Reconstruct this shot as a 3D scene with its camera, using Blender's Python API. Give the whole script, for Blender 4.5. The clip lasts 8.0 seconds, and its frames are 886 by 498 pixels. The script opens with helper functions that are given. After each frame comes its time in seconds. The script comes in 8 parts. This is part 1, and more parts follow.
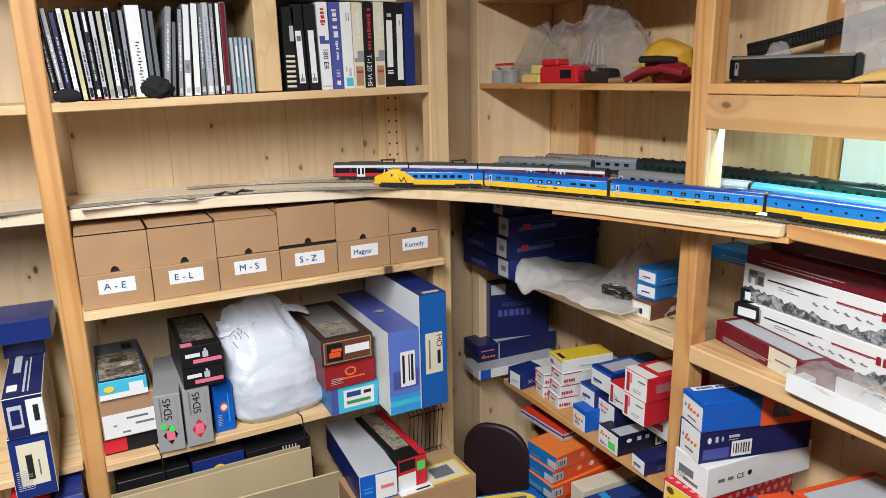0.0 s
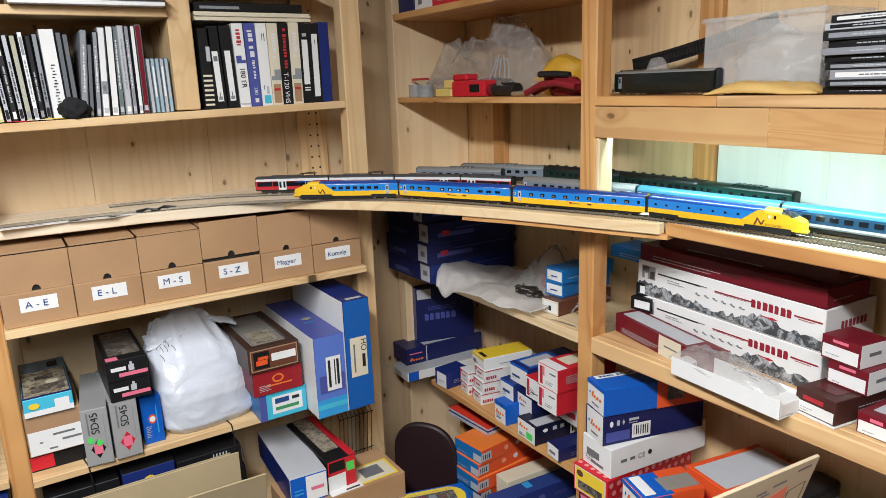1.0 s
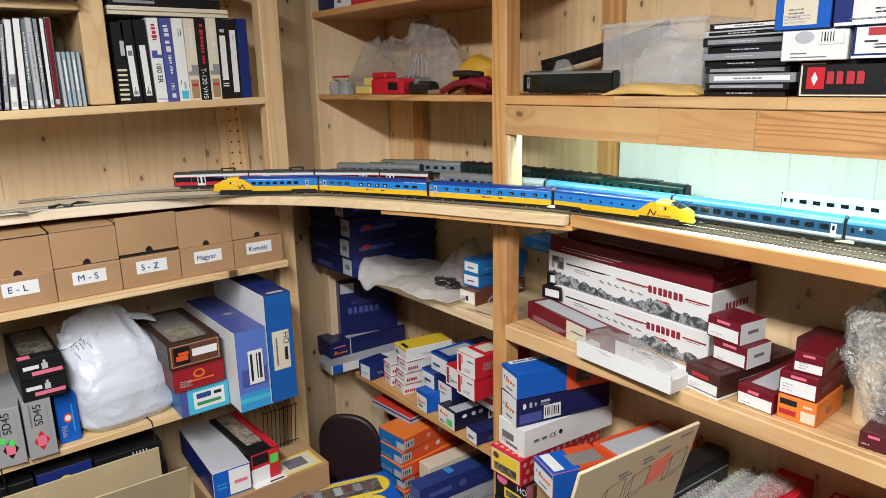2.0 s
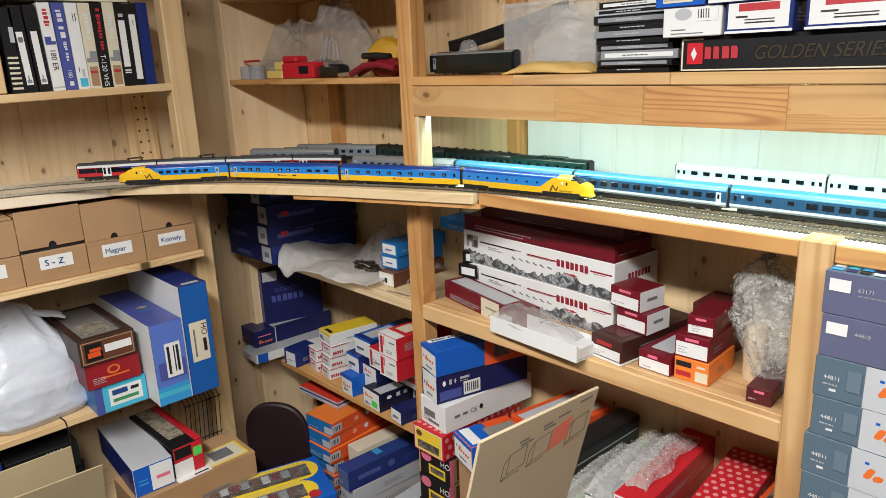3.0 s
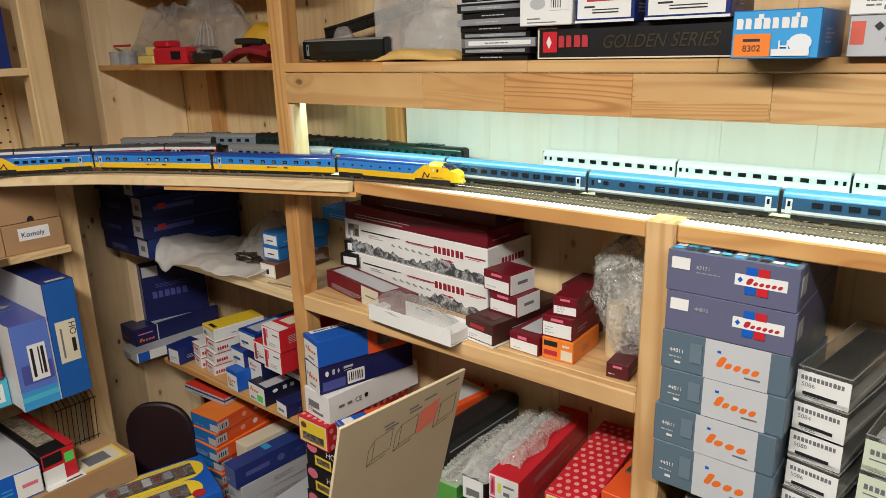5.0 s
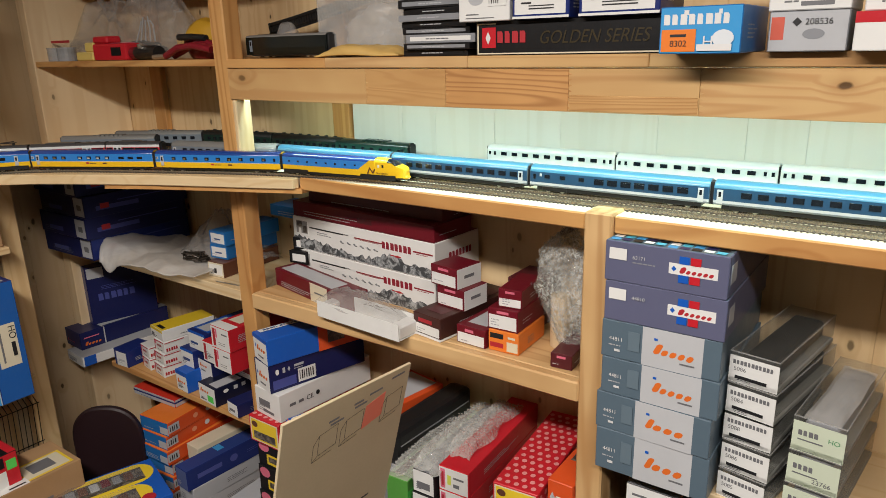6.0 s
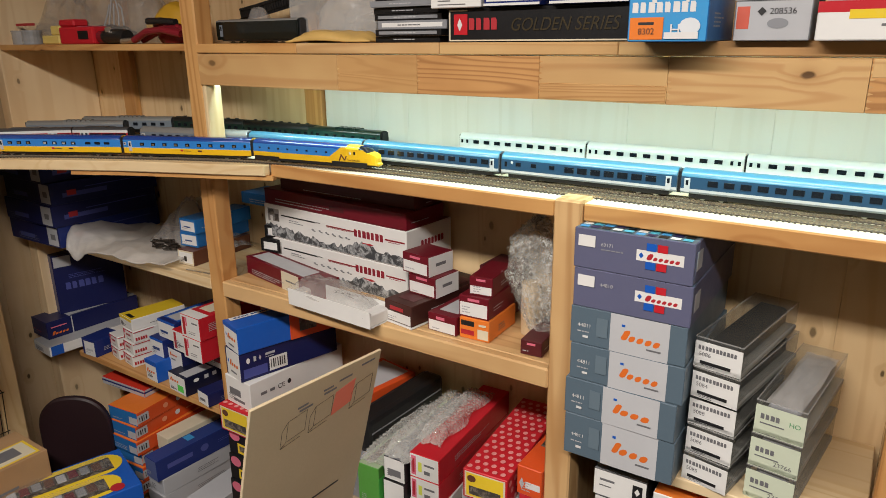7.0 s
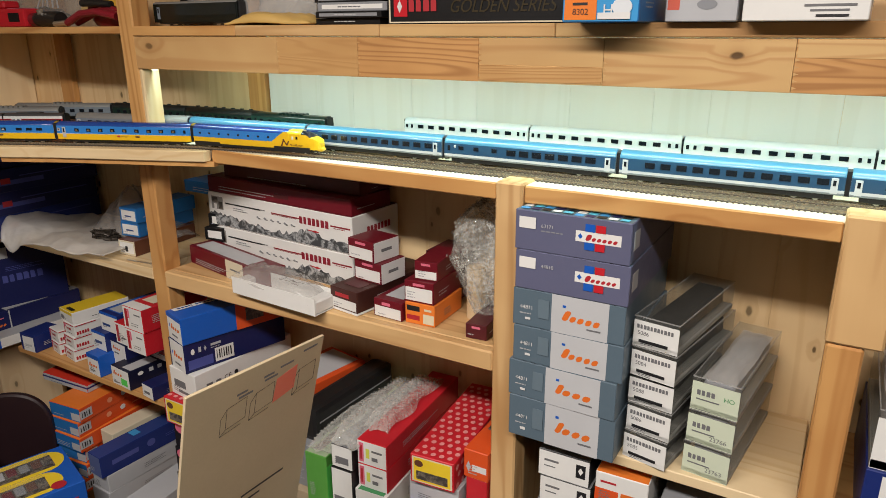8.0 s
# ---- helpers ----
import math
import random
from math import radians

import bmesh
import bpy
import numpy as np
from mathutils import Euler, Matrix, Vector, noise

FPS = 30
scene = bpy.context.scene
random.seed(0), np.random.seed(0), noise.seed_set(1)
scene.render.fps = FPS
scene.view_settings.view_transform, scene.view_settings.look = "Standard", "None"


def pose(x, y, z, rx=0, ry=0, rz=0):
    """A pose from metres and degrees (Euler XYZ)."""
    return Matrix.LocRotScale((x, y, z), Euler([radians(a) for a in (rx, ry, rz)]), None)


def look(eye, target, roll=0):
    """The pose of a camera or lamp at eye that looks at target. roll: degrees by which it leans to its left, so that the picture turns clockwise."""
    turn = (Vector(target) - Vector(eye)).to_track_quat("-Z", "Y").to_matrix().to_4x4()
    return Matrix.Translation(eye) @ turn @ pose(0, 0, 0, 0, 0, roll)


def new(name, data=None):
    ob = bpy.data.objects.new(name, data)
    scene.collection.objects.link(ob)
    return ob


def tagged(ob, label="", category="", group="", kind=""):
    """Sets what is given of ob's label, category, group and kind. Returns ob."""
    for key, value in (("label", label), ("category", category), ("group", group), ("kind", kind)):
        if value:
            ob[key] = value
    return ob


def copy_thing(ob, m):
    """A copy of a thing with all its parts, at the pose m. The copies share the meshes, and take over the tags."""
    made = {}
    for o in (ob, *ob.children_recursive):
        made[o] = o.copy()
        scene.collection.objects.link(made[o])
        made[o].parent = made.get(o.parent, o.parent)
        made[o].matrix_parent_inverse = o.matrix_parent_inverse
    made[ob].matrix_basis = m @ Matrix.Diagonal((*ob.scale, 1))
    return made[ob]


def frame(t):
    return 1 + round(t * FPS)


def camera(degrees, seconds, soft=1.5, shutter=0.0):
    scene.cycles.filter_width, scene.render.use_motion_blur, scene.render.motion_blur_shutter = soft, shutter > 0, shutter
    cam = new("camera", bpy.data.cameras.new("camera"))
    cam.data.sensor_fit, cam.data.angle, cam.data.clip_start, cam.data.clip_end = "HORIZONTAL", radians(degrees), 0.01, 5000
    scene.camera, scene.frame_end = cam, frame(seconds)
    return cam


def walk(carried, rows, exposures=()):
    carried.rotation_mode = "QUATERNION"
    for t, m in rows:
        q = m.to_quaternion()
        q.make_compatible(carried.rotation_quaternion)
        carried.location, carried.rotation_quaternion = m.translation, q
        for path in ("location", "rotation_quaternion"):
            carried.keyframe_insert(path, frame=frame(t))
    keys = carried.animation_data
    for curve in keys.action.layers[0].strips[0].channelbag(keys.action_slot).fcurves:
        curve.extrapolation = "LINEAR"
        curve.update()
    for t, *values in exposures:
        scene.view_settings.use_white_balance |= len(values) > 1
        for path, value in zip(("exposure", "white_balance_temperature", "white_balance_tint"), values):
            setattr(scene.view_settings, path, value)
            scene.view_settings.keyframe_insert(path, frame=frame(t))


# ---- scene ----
cam = camera(65.4, 8.0, 0.7)
PATH = [
    (0, (0.99, -1.073, 1.681), (-0.725, -0.167, 1.194), -1.1),
    (0.5, (1.025, -1.07, 1.692), (-0.686, -0.14, 1.235), -1.0),
    (1, (1.1, -1.057, 1.693), (-0.542, -0.013, 1.228), -2.0),
    (1.2, (1.113, -1.0585, 1.693), (-0.505, 0.017, 1.226), -2.0),
    (2.3, (1.185, -1.067, 1.694), (-0.313, 0.167, 1.21), -1.4),
    (2.5, (1.2, -1.057, 1.694), (-0.287, 0.184, 1.197), -1.9),
    (3, (1.212, -1.031, 1.687), (-0.19, 0.296, 1.163), -2.2),
    (3.5, (1.224, -1.016, 1.682), (-0.114, 0.37, 1.143), -2.3),
    (4, (1.235, -1.008, 1.682), (-0.062, 0.414, 1.137), -2.1),
    (4.5, (1.253, -0.994, 1.68), (0.008, 0.47, 1.124), -1.6),
    (5, (1.269, -0.984, 1.677), (0.058, 0.509, 1.122), -1.4),
    (5.2, (1.277, -0.978, 1.676), (0.094, 0.538, 1.126), -1.4),
    (6.5, (1.301, -0.973, 1.674), (0.204, 0.596, 1.097), -1.1),
    (7, (1.306, -0.971, 1.666), (0.246, 0.62, 1.078), -0.6),
    (7.5, (1.316, -0.962, 1.662), (0.317, 0.659, 1.052), -0.3),
    (8, (1.33, -0.956, 1.65), (0.371, 0.69, 1.042), -0.2),
]
EXPOSURES = [(0.0, 0.67, 5650, 10), (1.0, 0.58, 5700, 10), (2.5, 0.50, 5850, 10), (4.0, 0.26, 6150, 10), (5.0, 0.16, 6300, 10), (6.5, -0.01, 6450, 14), (8.0, -0.01, 6500, 14)]
walk(cam, [(t, look(eye, target, roll)) for t, eye, target, roll in PATH], EXPOSURES)

# ---- world and lamps ----
world = bpy.data.worlds.new("world")
scene.world = world
world.use_nodes = True
world.node_tree.nodes["Background"].inputs[0].default_value = (0.8, 0.85, 1.0, 1)
world.node_tree.nodes["Background"].inputs[1].default_value = 0.002


def area(name, m, sx, sy, watts, colour):
    d = bpy.data.lights.new(name, "AREA")
    d.shape, d.size, d.size_y, d.energy, d.color = "RECTANGLE", sx, sy, watts, colour
    ob = new(name, d)
    ob.matrix_world = m
    return ob


WARM = (1.0, 0.935, 0.84)
LAMP_Y = -1.34
for lamp_x, watts in ((0.75, 46.0), (2.0, 29.0)):
    area("ceiling_tube_light", look((lamp_x, LAMP_Y, 2.365), (lamp_x, LAMP_Y + 0.001, 0.0)), 1.2, 0.2, watts, WARM)
# cool tube behind the beam, over the tracks
area("shelf_tube_light", look((0.925, 0.035, 1.615), (0.925, 0.036, 1.4)), 1.75, 0.022, 5.4, (0.67, 1.0, 0.95))


# ---- materials ----
def nodes_of(name):
    m = bpy.data.materials.new(name)
    m.use_nodes = True
    nt = m.node_tree
    return m, nt, nt.nodes["Principled BSDF"]


def mix_rgb(nt, fac, a, b, mode="MIX"):
    n = nt.nodes.new("ShaderNodeMix")
    n.data_type, n.blend_type = "RGBA", mode
    for i, v in ((0, fac), (6, a), (7, b)):
        if hasattr(v, "is_linked"):
            nt.links.new(v, n.inputs[i])
        else:
            n.inputs[i].default_value = v if i == 0 else (*v[:3], 1)
    return n.outputs[2]


def math_node(nt, op, a, b=0.0, clamp=False):
    n = nt.nodes.new("ShaderNodeMath")
    n.operation, n.use_clamp = op, clamp
    for i, v in ((0, a), (1, b)):
        if hasattr(v, "is_linked"):
            nt.links.new(v, n.inputs[i])
        else:
            n.inputs[i].default_value = v
    return n.outputs[0]


def ramp(nt, fac, stops):
    n = nt.nodes.new("ShaderNodeValToRGB")
    while len(n.color_ramp.elements) < len(stops):
        n.color_ramp.elements.new(0.5)
    for e, (p, c) in zip(n.color_ramp.elements, stops):
        e.position, e.color = p, (*c, 1)
    nt.links.new(fac, n.inputs[0])
    return n.outputs[0]


def noise_node(nt, vec, scale, detail=3.0, rough=0.55, distort=0.0):
    n = nt.nodes.new("ShaderNodeTexNoise")
    n.inputs["Scale"].default_value, n.inputs["Detail"].default_value = scale, detail
    n.inputs["Roughness"].default_value, n.inputs["Distortion"].default_value = rough, distort
    if vec is not None:
        nt.links.new(vec, n.inputs["Vector"])
    return n.outputs["Fac"]


def bump(nt, height, bsdf, strength, dist=0.001):
    n = nt.nodes.new("ShaderNodeBump")
    n.inputs["Strength"].default_value, n.inputs["Distance"].default_value = strength, dist
    nt.links.new(height, n.inputs["Height"])
    nt.links.new(n.outputs[0], bsdf.inputs["Normal"])


def spot_coords(nt):
    """Object coordinates shifted by the object's own random number."""
    tc = nt.nodes.new("ShaderNodeTexCoord")
    info = nt.nodes.new("ShaderNodeObjectInfo")
    mul = nt.nodes.new("ShaderNodeVectorMath")
    mul.operation = "MULTIPLY_ADD"
    nt.links.new(info.outputs["Random"], mul.inputs[0])
    mul.inputs[1].default_value = (7.3, 11.9, 5.1)
    nt.links.new(tc.outputs["Object"], mul.inputs[2])
    return mul.outputs[0], info.outputs["Random"]


def pine(name, axis, pale, dark, knots=1.0, rough=0.5, thin=None, cell=8.0, grain=1.0, rings=70.0):
    """Pine boards whose grain runs along the axis 0, 1 or 2 and whose thickness runs along thin."""
    m, nt, bsdf = nodes_of(name)
    co, rnd = spot_coords(nt)
    mp = nt.nodes.new("ShaderNodeMapping")
    sc = [1.0, 1.0, 1.0]
    sc[axis] = 0.05
    mp.inputs["Scale"].default_value = sc
    nt.links.new(co, mp.inputs[0])
    # knots: sparse cells that bend the grain round them
    kn = nt.nodes.new("ShaderNodeTexVoronoi")
    kn.inputs["Scale"].default_value = cell
    kn.voronoi_dimensions = "2D"
    kmp = nt.nodes.new("ShaderNodeMapping")
    ks = [1.0, 1.0, 1.0]
    ks[axis] = 0.55
    kmp.inputs["Scale"].default_value = ks
    wob = nt.nodes.new("ShaderNodeTexNoise")
    wob.inputs["Scale"].default_value = 45.0
    nt.links.new(co, wob.inputs["Vector"])
    wmix = nt.nodes.new("ShaderNodeVectorMath")
    wmix.operation = "MULTIPLY_ADD"
    nt.links.new(wob.outputs["Color"], wmix.inputs[0])
    wmix.inputs[1].default_value = (0.006, 0.006, 0.006)
    nt.links.new(co, wmix.inputs[2])
    nt.links.new(wmix.outputs[0], kmp.inputs[0])
    cut = nt.nodes.new("ShaderNodeSeparateXYZ")
    glue = nt.nodes.new("ShaderNodeCombineXYZ")
    nt.links.new(kmp.outputs[0], cut.inputs[0])
    flat = [a for a in range(3) if a != thin][:2]
    nt.links.new(cut.outputs[flat[0]], glue.inputs[0])
    nt.links.new(cut.outputs[flat[1]], glue.inputs[1])
    nt.links.new(glue.outputs[0], kn.inputs["Vector"])
    dist = kn.outputs["Distance"]
    sep = nt.nodes.new("ShaderNodeSeparateColor")
    nt.links.new(kn.outputs["Color"], sep.inputs[0])
    pick = math_node(nt, "GREATER_THAN", sep.outputs[0], 1.0 - 0.62 * knots)
    size = math_node(nt, "MULTIPLY_ADD", sep.outputs[1], 13.0)
    size.node.inputs[2].default_value = 11.0
    core = math_node(nt, "MULTIPLY", math_node(nt, "MULTIPLY", math_node(nt, "SUBTRACT", 1.0, math_node(nt, "MULTIPLY", dist, size), True), 2.4, True), pick)
    halo = math_node(nt, "MULTIPLY", math_node(nt, "SUBTRACT", 1.0, math_node(nt, "MULTIPLY", dist, math_node(nt, "MULTIPLY", size, 0.26)), True), pick)
    broad = noise_node(nt, mp.outputs[0], 7.0, 3.0, 0.5, 0.35)
    wave = math_node(nt, "SINE", math_node(nt, "ADD", math_node(nt, "MULTIPLY", broad, rings), math_node(nt, "MULTIPLY", halo, 7.0)))
    ring = math_node(nt, "MULTIPLY_ADD", wave, 0.5)
    ring.node.inputs[2].default_value = 0.5
    fine = noise_node(nt, mp.outputs[0], 150.0, 2.0, 0.6)
    streak = noise_node(nt, mp.outputs[0], 3.2, 2.0, 0.6)
    blot = noise_node(nt, co, 3.2, 3.0, 0.6)
    mid = tuple(p * 0.55 + d * 0.45 for p, d in zip(pale, dark))
    deep = tuple(m0 * (1 - grain) + (p * 0.3 + d * 0.7) * grain for m0, p, d in zip(mid, pale, dark))
    c = ramp(nt, ring, ((0.0, pale), (0.6, tuple(p * 0.92 + d * 0.08 for p, d in zip(pale, dark))), (0.86, mid), (1.0, deep)))
    c = mix_rgb(nt, math_node(nt, "MULTIPLY", fine, 0.30), c, mid)
    c = mix_rgb(nt, math_node(nt, "MULTIPLY", math_node(nt, "SUBTRACT", streak, 0.46, True), 3.4, True), c, mid)
    c = mix_rgb(nt, math_node(nt, "MULTIPLY", math_node(nt, "SUBTRACT", blot, 0.43, True), 2.0, True), c, dark)
    c = mix_rgb(nt, math_node(nt, "MULTIPLY", math_node(nt, "MULTIPLY", halo, halo), 0.9, True), c, tuple(v * 0.85 for v in dark))
    c = mix_rgb(nt, core, c, tuple(d * 0.2 for d in dark))
    # one board is a little darker or redder than the next
    c = mix_rgb(nt, math_node(nt, "MULTIPLY", rnd, 0.40), c, mid)
    nt.links.new(c, bsdf.inputs["Base Color"])
    rr = math_node(nt, "MULTIPLY_ADD", ring, 0.12)
    rr.node.inputs[2].default_value = rough - 0.05
    bsdf.inputs["Specular IOR Level"].default_value = 0.3
    nt.links.new(rr, bsdf.inputs["Roughness"])
    bump(nt, math_node(nt, "ADD", ring, fine), bsdf, 0.22, 0.0006)
    return m


PINE_P, PINE_D = (0.75, 0.565, 0.315), (0.50, 0.30, 0.125)
OLD_P, OLD_D = (0.64, 0.365, 0.135), (0.37, 0.15, 0.04)
PALE_P, PALE_D = (0.76, 0.61, 0.38), (0.56, 0.37, 0.17)
WALL_P, WALL_D = (0.81, 0.62, 0.36), (0.62, 0.40, 0.19)
# the west boards' colour is darkened for the shade under the book shelf
WALLPINE = [pine("pine_wall_west_shaded", 2, (0.66, 0.525, 0.335), (0.50, 0.345, 0.185), 0.9, 0.5, 0, 13.0, 0.2), pine("pine_wall_north", 2, WALL_P, WALL_D, 0.9, 0.5, 1, 13.0, 0.25), pine("pine_corner_panel", 2, (0.84, 0.67, 0.43), (0.68, 0.47, 0.25), 0.5, 0.5, 0, 10.0, 0.25)]
SHELFPINE = [pine("pine_shelf_" + "xyz"[a], a, PINE_P, PINE_D, 0.45, 0.5, (2, 2, 1)[a]) for a in range(3)]
OLDPINE = [pine("pine_aged_" + "xyz"[a], a, OLD_P, OLD_D, 0.40, 0.42, (1, 2, 1)[a]) for a in range(3)]
WASHED = pine("whitewashed_pine", 2, (0.69, 0.70, 0.68), (0.60, 0.59, 0.54), 0.35, 0.55, 1, 11.0, 0.0)
MIDPINE = [pine("pine_mellow_" + "xyz"[a], a, (0.69, 0.465, 0.225), (0.40, 0.20, 0.07), 0.4, 0.48, (1, 2, 1)[a]) for a in range(3)]
BEAMPINE = pine("pine_streaky", 0, (0.62, 0.385, 0.16), (0.34, 0.15, 0.045), 0.35, 0.45, 1, 8.0, 1.0, 260.0)
WAVYPINE = pine("pine_pale_wavy", 0, (0.62, 0.415, 0.185), (0.40, 0.19, 0.065), 0.5, 0.45, 1, 7.0, 0.7, 45.0)
BLONDPINE = pine("pine_blond_streaky", 0, (0.64, 0.43, 0.195), (0.44, 0.22, 0.08), 0.3, 0.45, 1, 9.0, 0.8, 150.0)
STREAKED = pine("pine_dark_streaks", 0, (0.62, 0.34, 0.13), (0.24, 0.09, 0.025), 0.2, 0.45, 1, 8.0, 1.0, 300.0)
# pale boards; the right length's whiteness under the tube is partly in this colour
TOPPINE = [pine("pine_whitened_" + "xyz"[a], a, (0.78, 0.69, 0.54), (0.62, 0.50, 0.33), 0.15, 0.55, (2, 2, 1)[a]) for a in range(2)]
PALEPINE = [pine("pine_fresh_" + "xyz"[a], a, PALE_P, PALE_D, 0.2, 0.5, (2, 2, 1)[a]) for a in range(3)]

CARDS, LUM = {}, {}


def card(r, g, b, rough=0.42, wear=0.5, coat=0.06):
    """Printed board: slight mottling, scuffs and a soft varnish."""
    key = (r, g, b, rough, wear)
    if key in CARDS:
        return CARDS[key]
    m, nt, bsdf = nodes_of("printed_board")
    co, rnd = spot_coords(nt)
    n1 = noise_node(nt, co, 14.0, 4.0, 0.6)
    n2 = noise_node(nt, co, 130.0, 3.0, 0.65)
    lum = 0.3 * r + 0.5 * g + 0.2 * b
    scuff = tuple(min(0.8, v * 0.8 + 0.2 * (lum + 0.05)) for v in (r, g, b))
    deep = (r * 0.78, g * 0.78, b * 0.78)
    c = mix_rgb(nt, math_node(nt, "MULTIPLY", math_node(nt, "SUBTRACT", n1, 0.38, True), 1.6 * wear, True), (r, g, b), deep)
    c = mix_rgb(nt, math_node(nt, "MULTIPLY", math_node(nt, "SUBTRACT", n2, 0.52, True), 2.2 * wear, True), c, scuff)
    nt.links.new(c, bsdf.inputs["Base Color"])
    rr = math_node(nt, "MULTIPLY_ADD", n1, 0.25)
    rr.node.inputs[2].default_value = rough - 0.12
    nt.links.new(rr, bsdf.inputs["Roughness"])
    bsdf.inputs["Specular IOR Level"].default_value = 0.25
    bsdf.inputs["Coat Weight"].default_value = coat
    bsdf.inputs["Coat Roughness"].default_value = 0.25
    bump(nt, n1, bsdf, 0.12, 0.004)
    CARDS[key] = m
    LUM[m.name] = lum
    return m


def kraft(name, a, b):
    """Brown corrugated board with fibres and faint flutes."""
    m, nt, bsdf = nodes_of(name)
    co, rnd = spot_coords(nt)
    n1, n2 = noise_node(nt, co, 6.0, 4.0), noise_node(nt, co, 260.0, 2.0)
    c = ramp(nt, n1, ((0.3, a), (0.75, b)))
    c = mix_rgb(nt, math_node(nt, "MULTIPLY", n2, 0.25), c, tuple(v * 0.7 for v in b))
    nt.links.new(c, bsdf.inputs["Base Color"])
    bsdf.inputs["Roughness"].default_value = 0.78
    bump(nt, math_node(nt, "ADD", n1, math_node(nt, "MULTIPLY", n2, 0.3)), bsdf, 0.2, 0.002)
    return m


def plain(name, colour, rough=0.4, metal=0.0, grain=60.0, amount=0.25, coat=0.0):
    m, nt, bsdf = nodes_of(name)
    co, rnd = spot_coords(nt)
    n = noise_node(nt, co, grain, 3.0)
    n2 = noise_node(nt, co, grain * 0.12, 2.0)
    both = math_node(nt, "MULTIPLY", math_node(nt, "ADD", n, n2), 0.5)
    c = mix_rgb(nt, math_node(nt, "MULTIPLY", both, amount * 1.6, True), colour, tuple(v * 0.55 for v in colour))
    nt.links.new(c, bsdf.inputs["Base Color"])
    bsdf.inputs["Roughness"].default_value, bsdf.inputs["Metallic"].default_value = rough, metal
    bsdf.inputs["Coat Weight"].default_value = coat
    bump(nt, n, bsdf, 0.06, 0.001)
    return m


def mottled(name, a, b, scale):
    """Two inks in ragged patches, as on a coarse photo print."""
    m, nt, bsdf = nodes_of(name)
    co, rnd = spot_coords(nt)
    n = noise_node(nt, co, scale, 5.0, 0.7, 0.8)
    c = ramp(nt, n, ((0.0, a), (0.46, a), (0.60, b), (1.0, b)))
    nt.links.new(c, bsdf.inputs["Base Color"])
    bsdf.inputs["Roughness"].default_value = 0.4
    return m


def film(name, tint, opacity, rough=0.12, crumple=0.0, scale=40.0):
    """Thin clear plastic: a share of it reflects and scatters, the rest lets light through."""
    m, nt, bsdf = nodes_of(name)
    co, rnd = spot_coords(nt)
    clear = nt.nodes.new("ShaderNodeBsdfTransparent")
    mixer = nt.nodes.new("ShaderNodeMixShader")
    out = nt.nodes["Material Output"]
    n = noise_node(nt, co, scale, 4.0, 0.6, 0.6)
    f = math_node(nt, "MULTIPLY_ADD", n, opacity * 0.9)
    f.node.inputs[2].default_value = opacity * 0.55
    nt.links.new(f, mixer.inputs[0])
    nt.links.new(clear.outputs[0], mixer.inputs[1])
    nt.links.new(bsdf.outputs[0], mixer.inputs[2])
    nt.links.new(mixer.outputs[0], out.inputs["Surface"])
    bsdf.inputs["Base Color"].default_value = (*tint, 1)
    bsdf.inputs["Roughness"].default_value = rough
    bsdf.inputs["Specular IOR Level"].default_value = 0.8
    bump(nt, n, bsdf, crumple, 0.01)
    return m


def crinkled(name, tint, base, lines, scale):
    """Clear plastic, nearly invisible; highlights on its crinkles are painted as pale opaque lines."""
    m, nt, bsdf = nodes_of(name)
    co, rnd = spot_coords(nt)
    clear = nt.nodes.new("ShaderNodeBsdfTransparent")
    mixer = nt.nodes.new("ShaderNodeMixShader")
    n = noise_node(nt, co, scale, 3.0, 0.6, 1.5)
    fold = math_node(nt, "SUBTRACT", 1.0, math_node(nt, "MULTIPLY", math_node(nt, "ABSOLUTE", math_node(nt, "SUBTRACT", n, 0.5)), 9.0), True)
    patch = noise_node(nt, co, scale * 0.3, 2.0)
    fold = math_node(nt, "MULTIPLY", math_node(nt, "MULTIPLY", fold, fold), math_node(nt, "MULTIPLY", math_node(nt, "SUBTRACT", patch, 0.36, True), 3.2, True))
    f = math_node(nt, "MULTIPLY_ADD", fold, lines)
    f.node.inputs[2].default_value = base
    nt.links.new(f, mixer.inputs[0])
    nt.links.new(clear.outputs[0], mixer.inputs[1])
    nt.links.new(bsdf.outputs[0], mixer.inputs[2])
    nt.links.new(mixer.outputs[0], nt.nodes["Material Output"].inputs["Surface"])
    bsdf.inputs["Base Color"].default_value = (*tint, 1)
    bsdf.inputs["Roughness"].default_value = 0.10
    bsdf.inputs["Specular IOR Level"].default_value = 1.0
    bump(nt, n, bsdf, 1.0, 0.006)
    return m


KRAFT = kraft("kraft_board", (0.42, 0.255, 0.125), (0.33, 0.19, 0.09))
SHEETCARD = kraft("pale_corrugated_board", (0.56, 0.46, 0.30), (0.50, 0.405, 0.26))
OLIVECARD = kraft("yellowed_board", (0.40, 0.32, 0.185), (0.33, 0.26, 0.145))
KRAFTGREY = kraft("grey_brown_board", (0.47, 0.375, 0.25), (0.40, 0.31, 0.20))
WHITE = card(0.74, 0.74, 0.72, 0.45)
CREAM = card(0.66, 0.60, 0.45, 0.5)
GREYL = card(0.45, 0.46, 0.48)
GREYM = card(0.25, 0.26, 0.28)
BLACK = card(0.009, 0.009, 0.010, 0.42)
NAVY = card(0.012, 0.016, 0.082, 0.36)
NIGHT = card(0.008, 0.010, 0.032, 0.36)
NAVY2 = card(0.013, 0.026, 0.15, 0.34)
BLUE = card(0.012, 0.10, 0.47, 0.34)
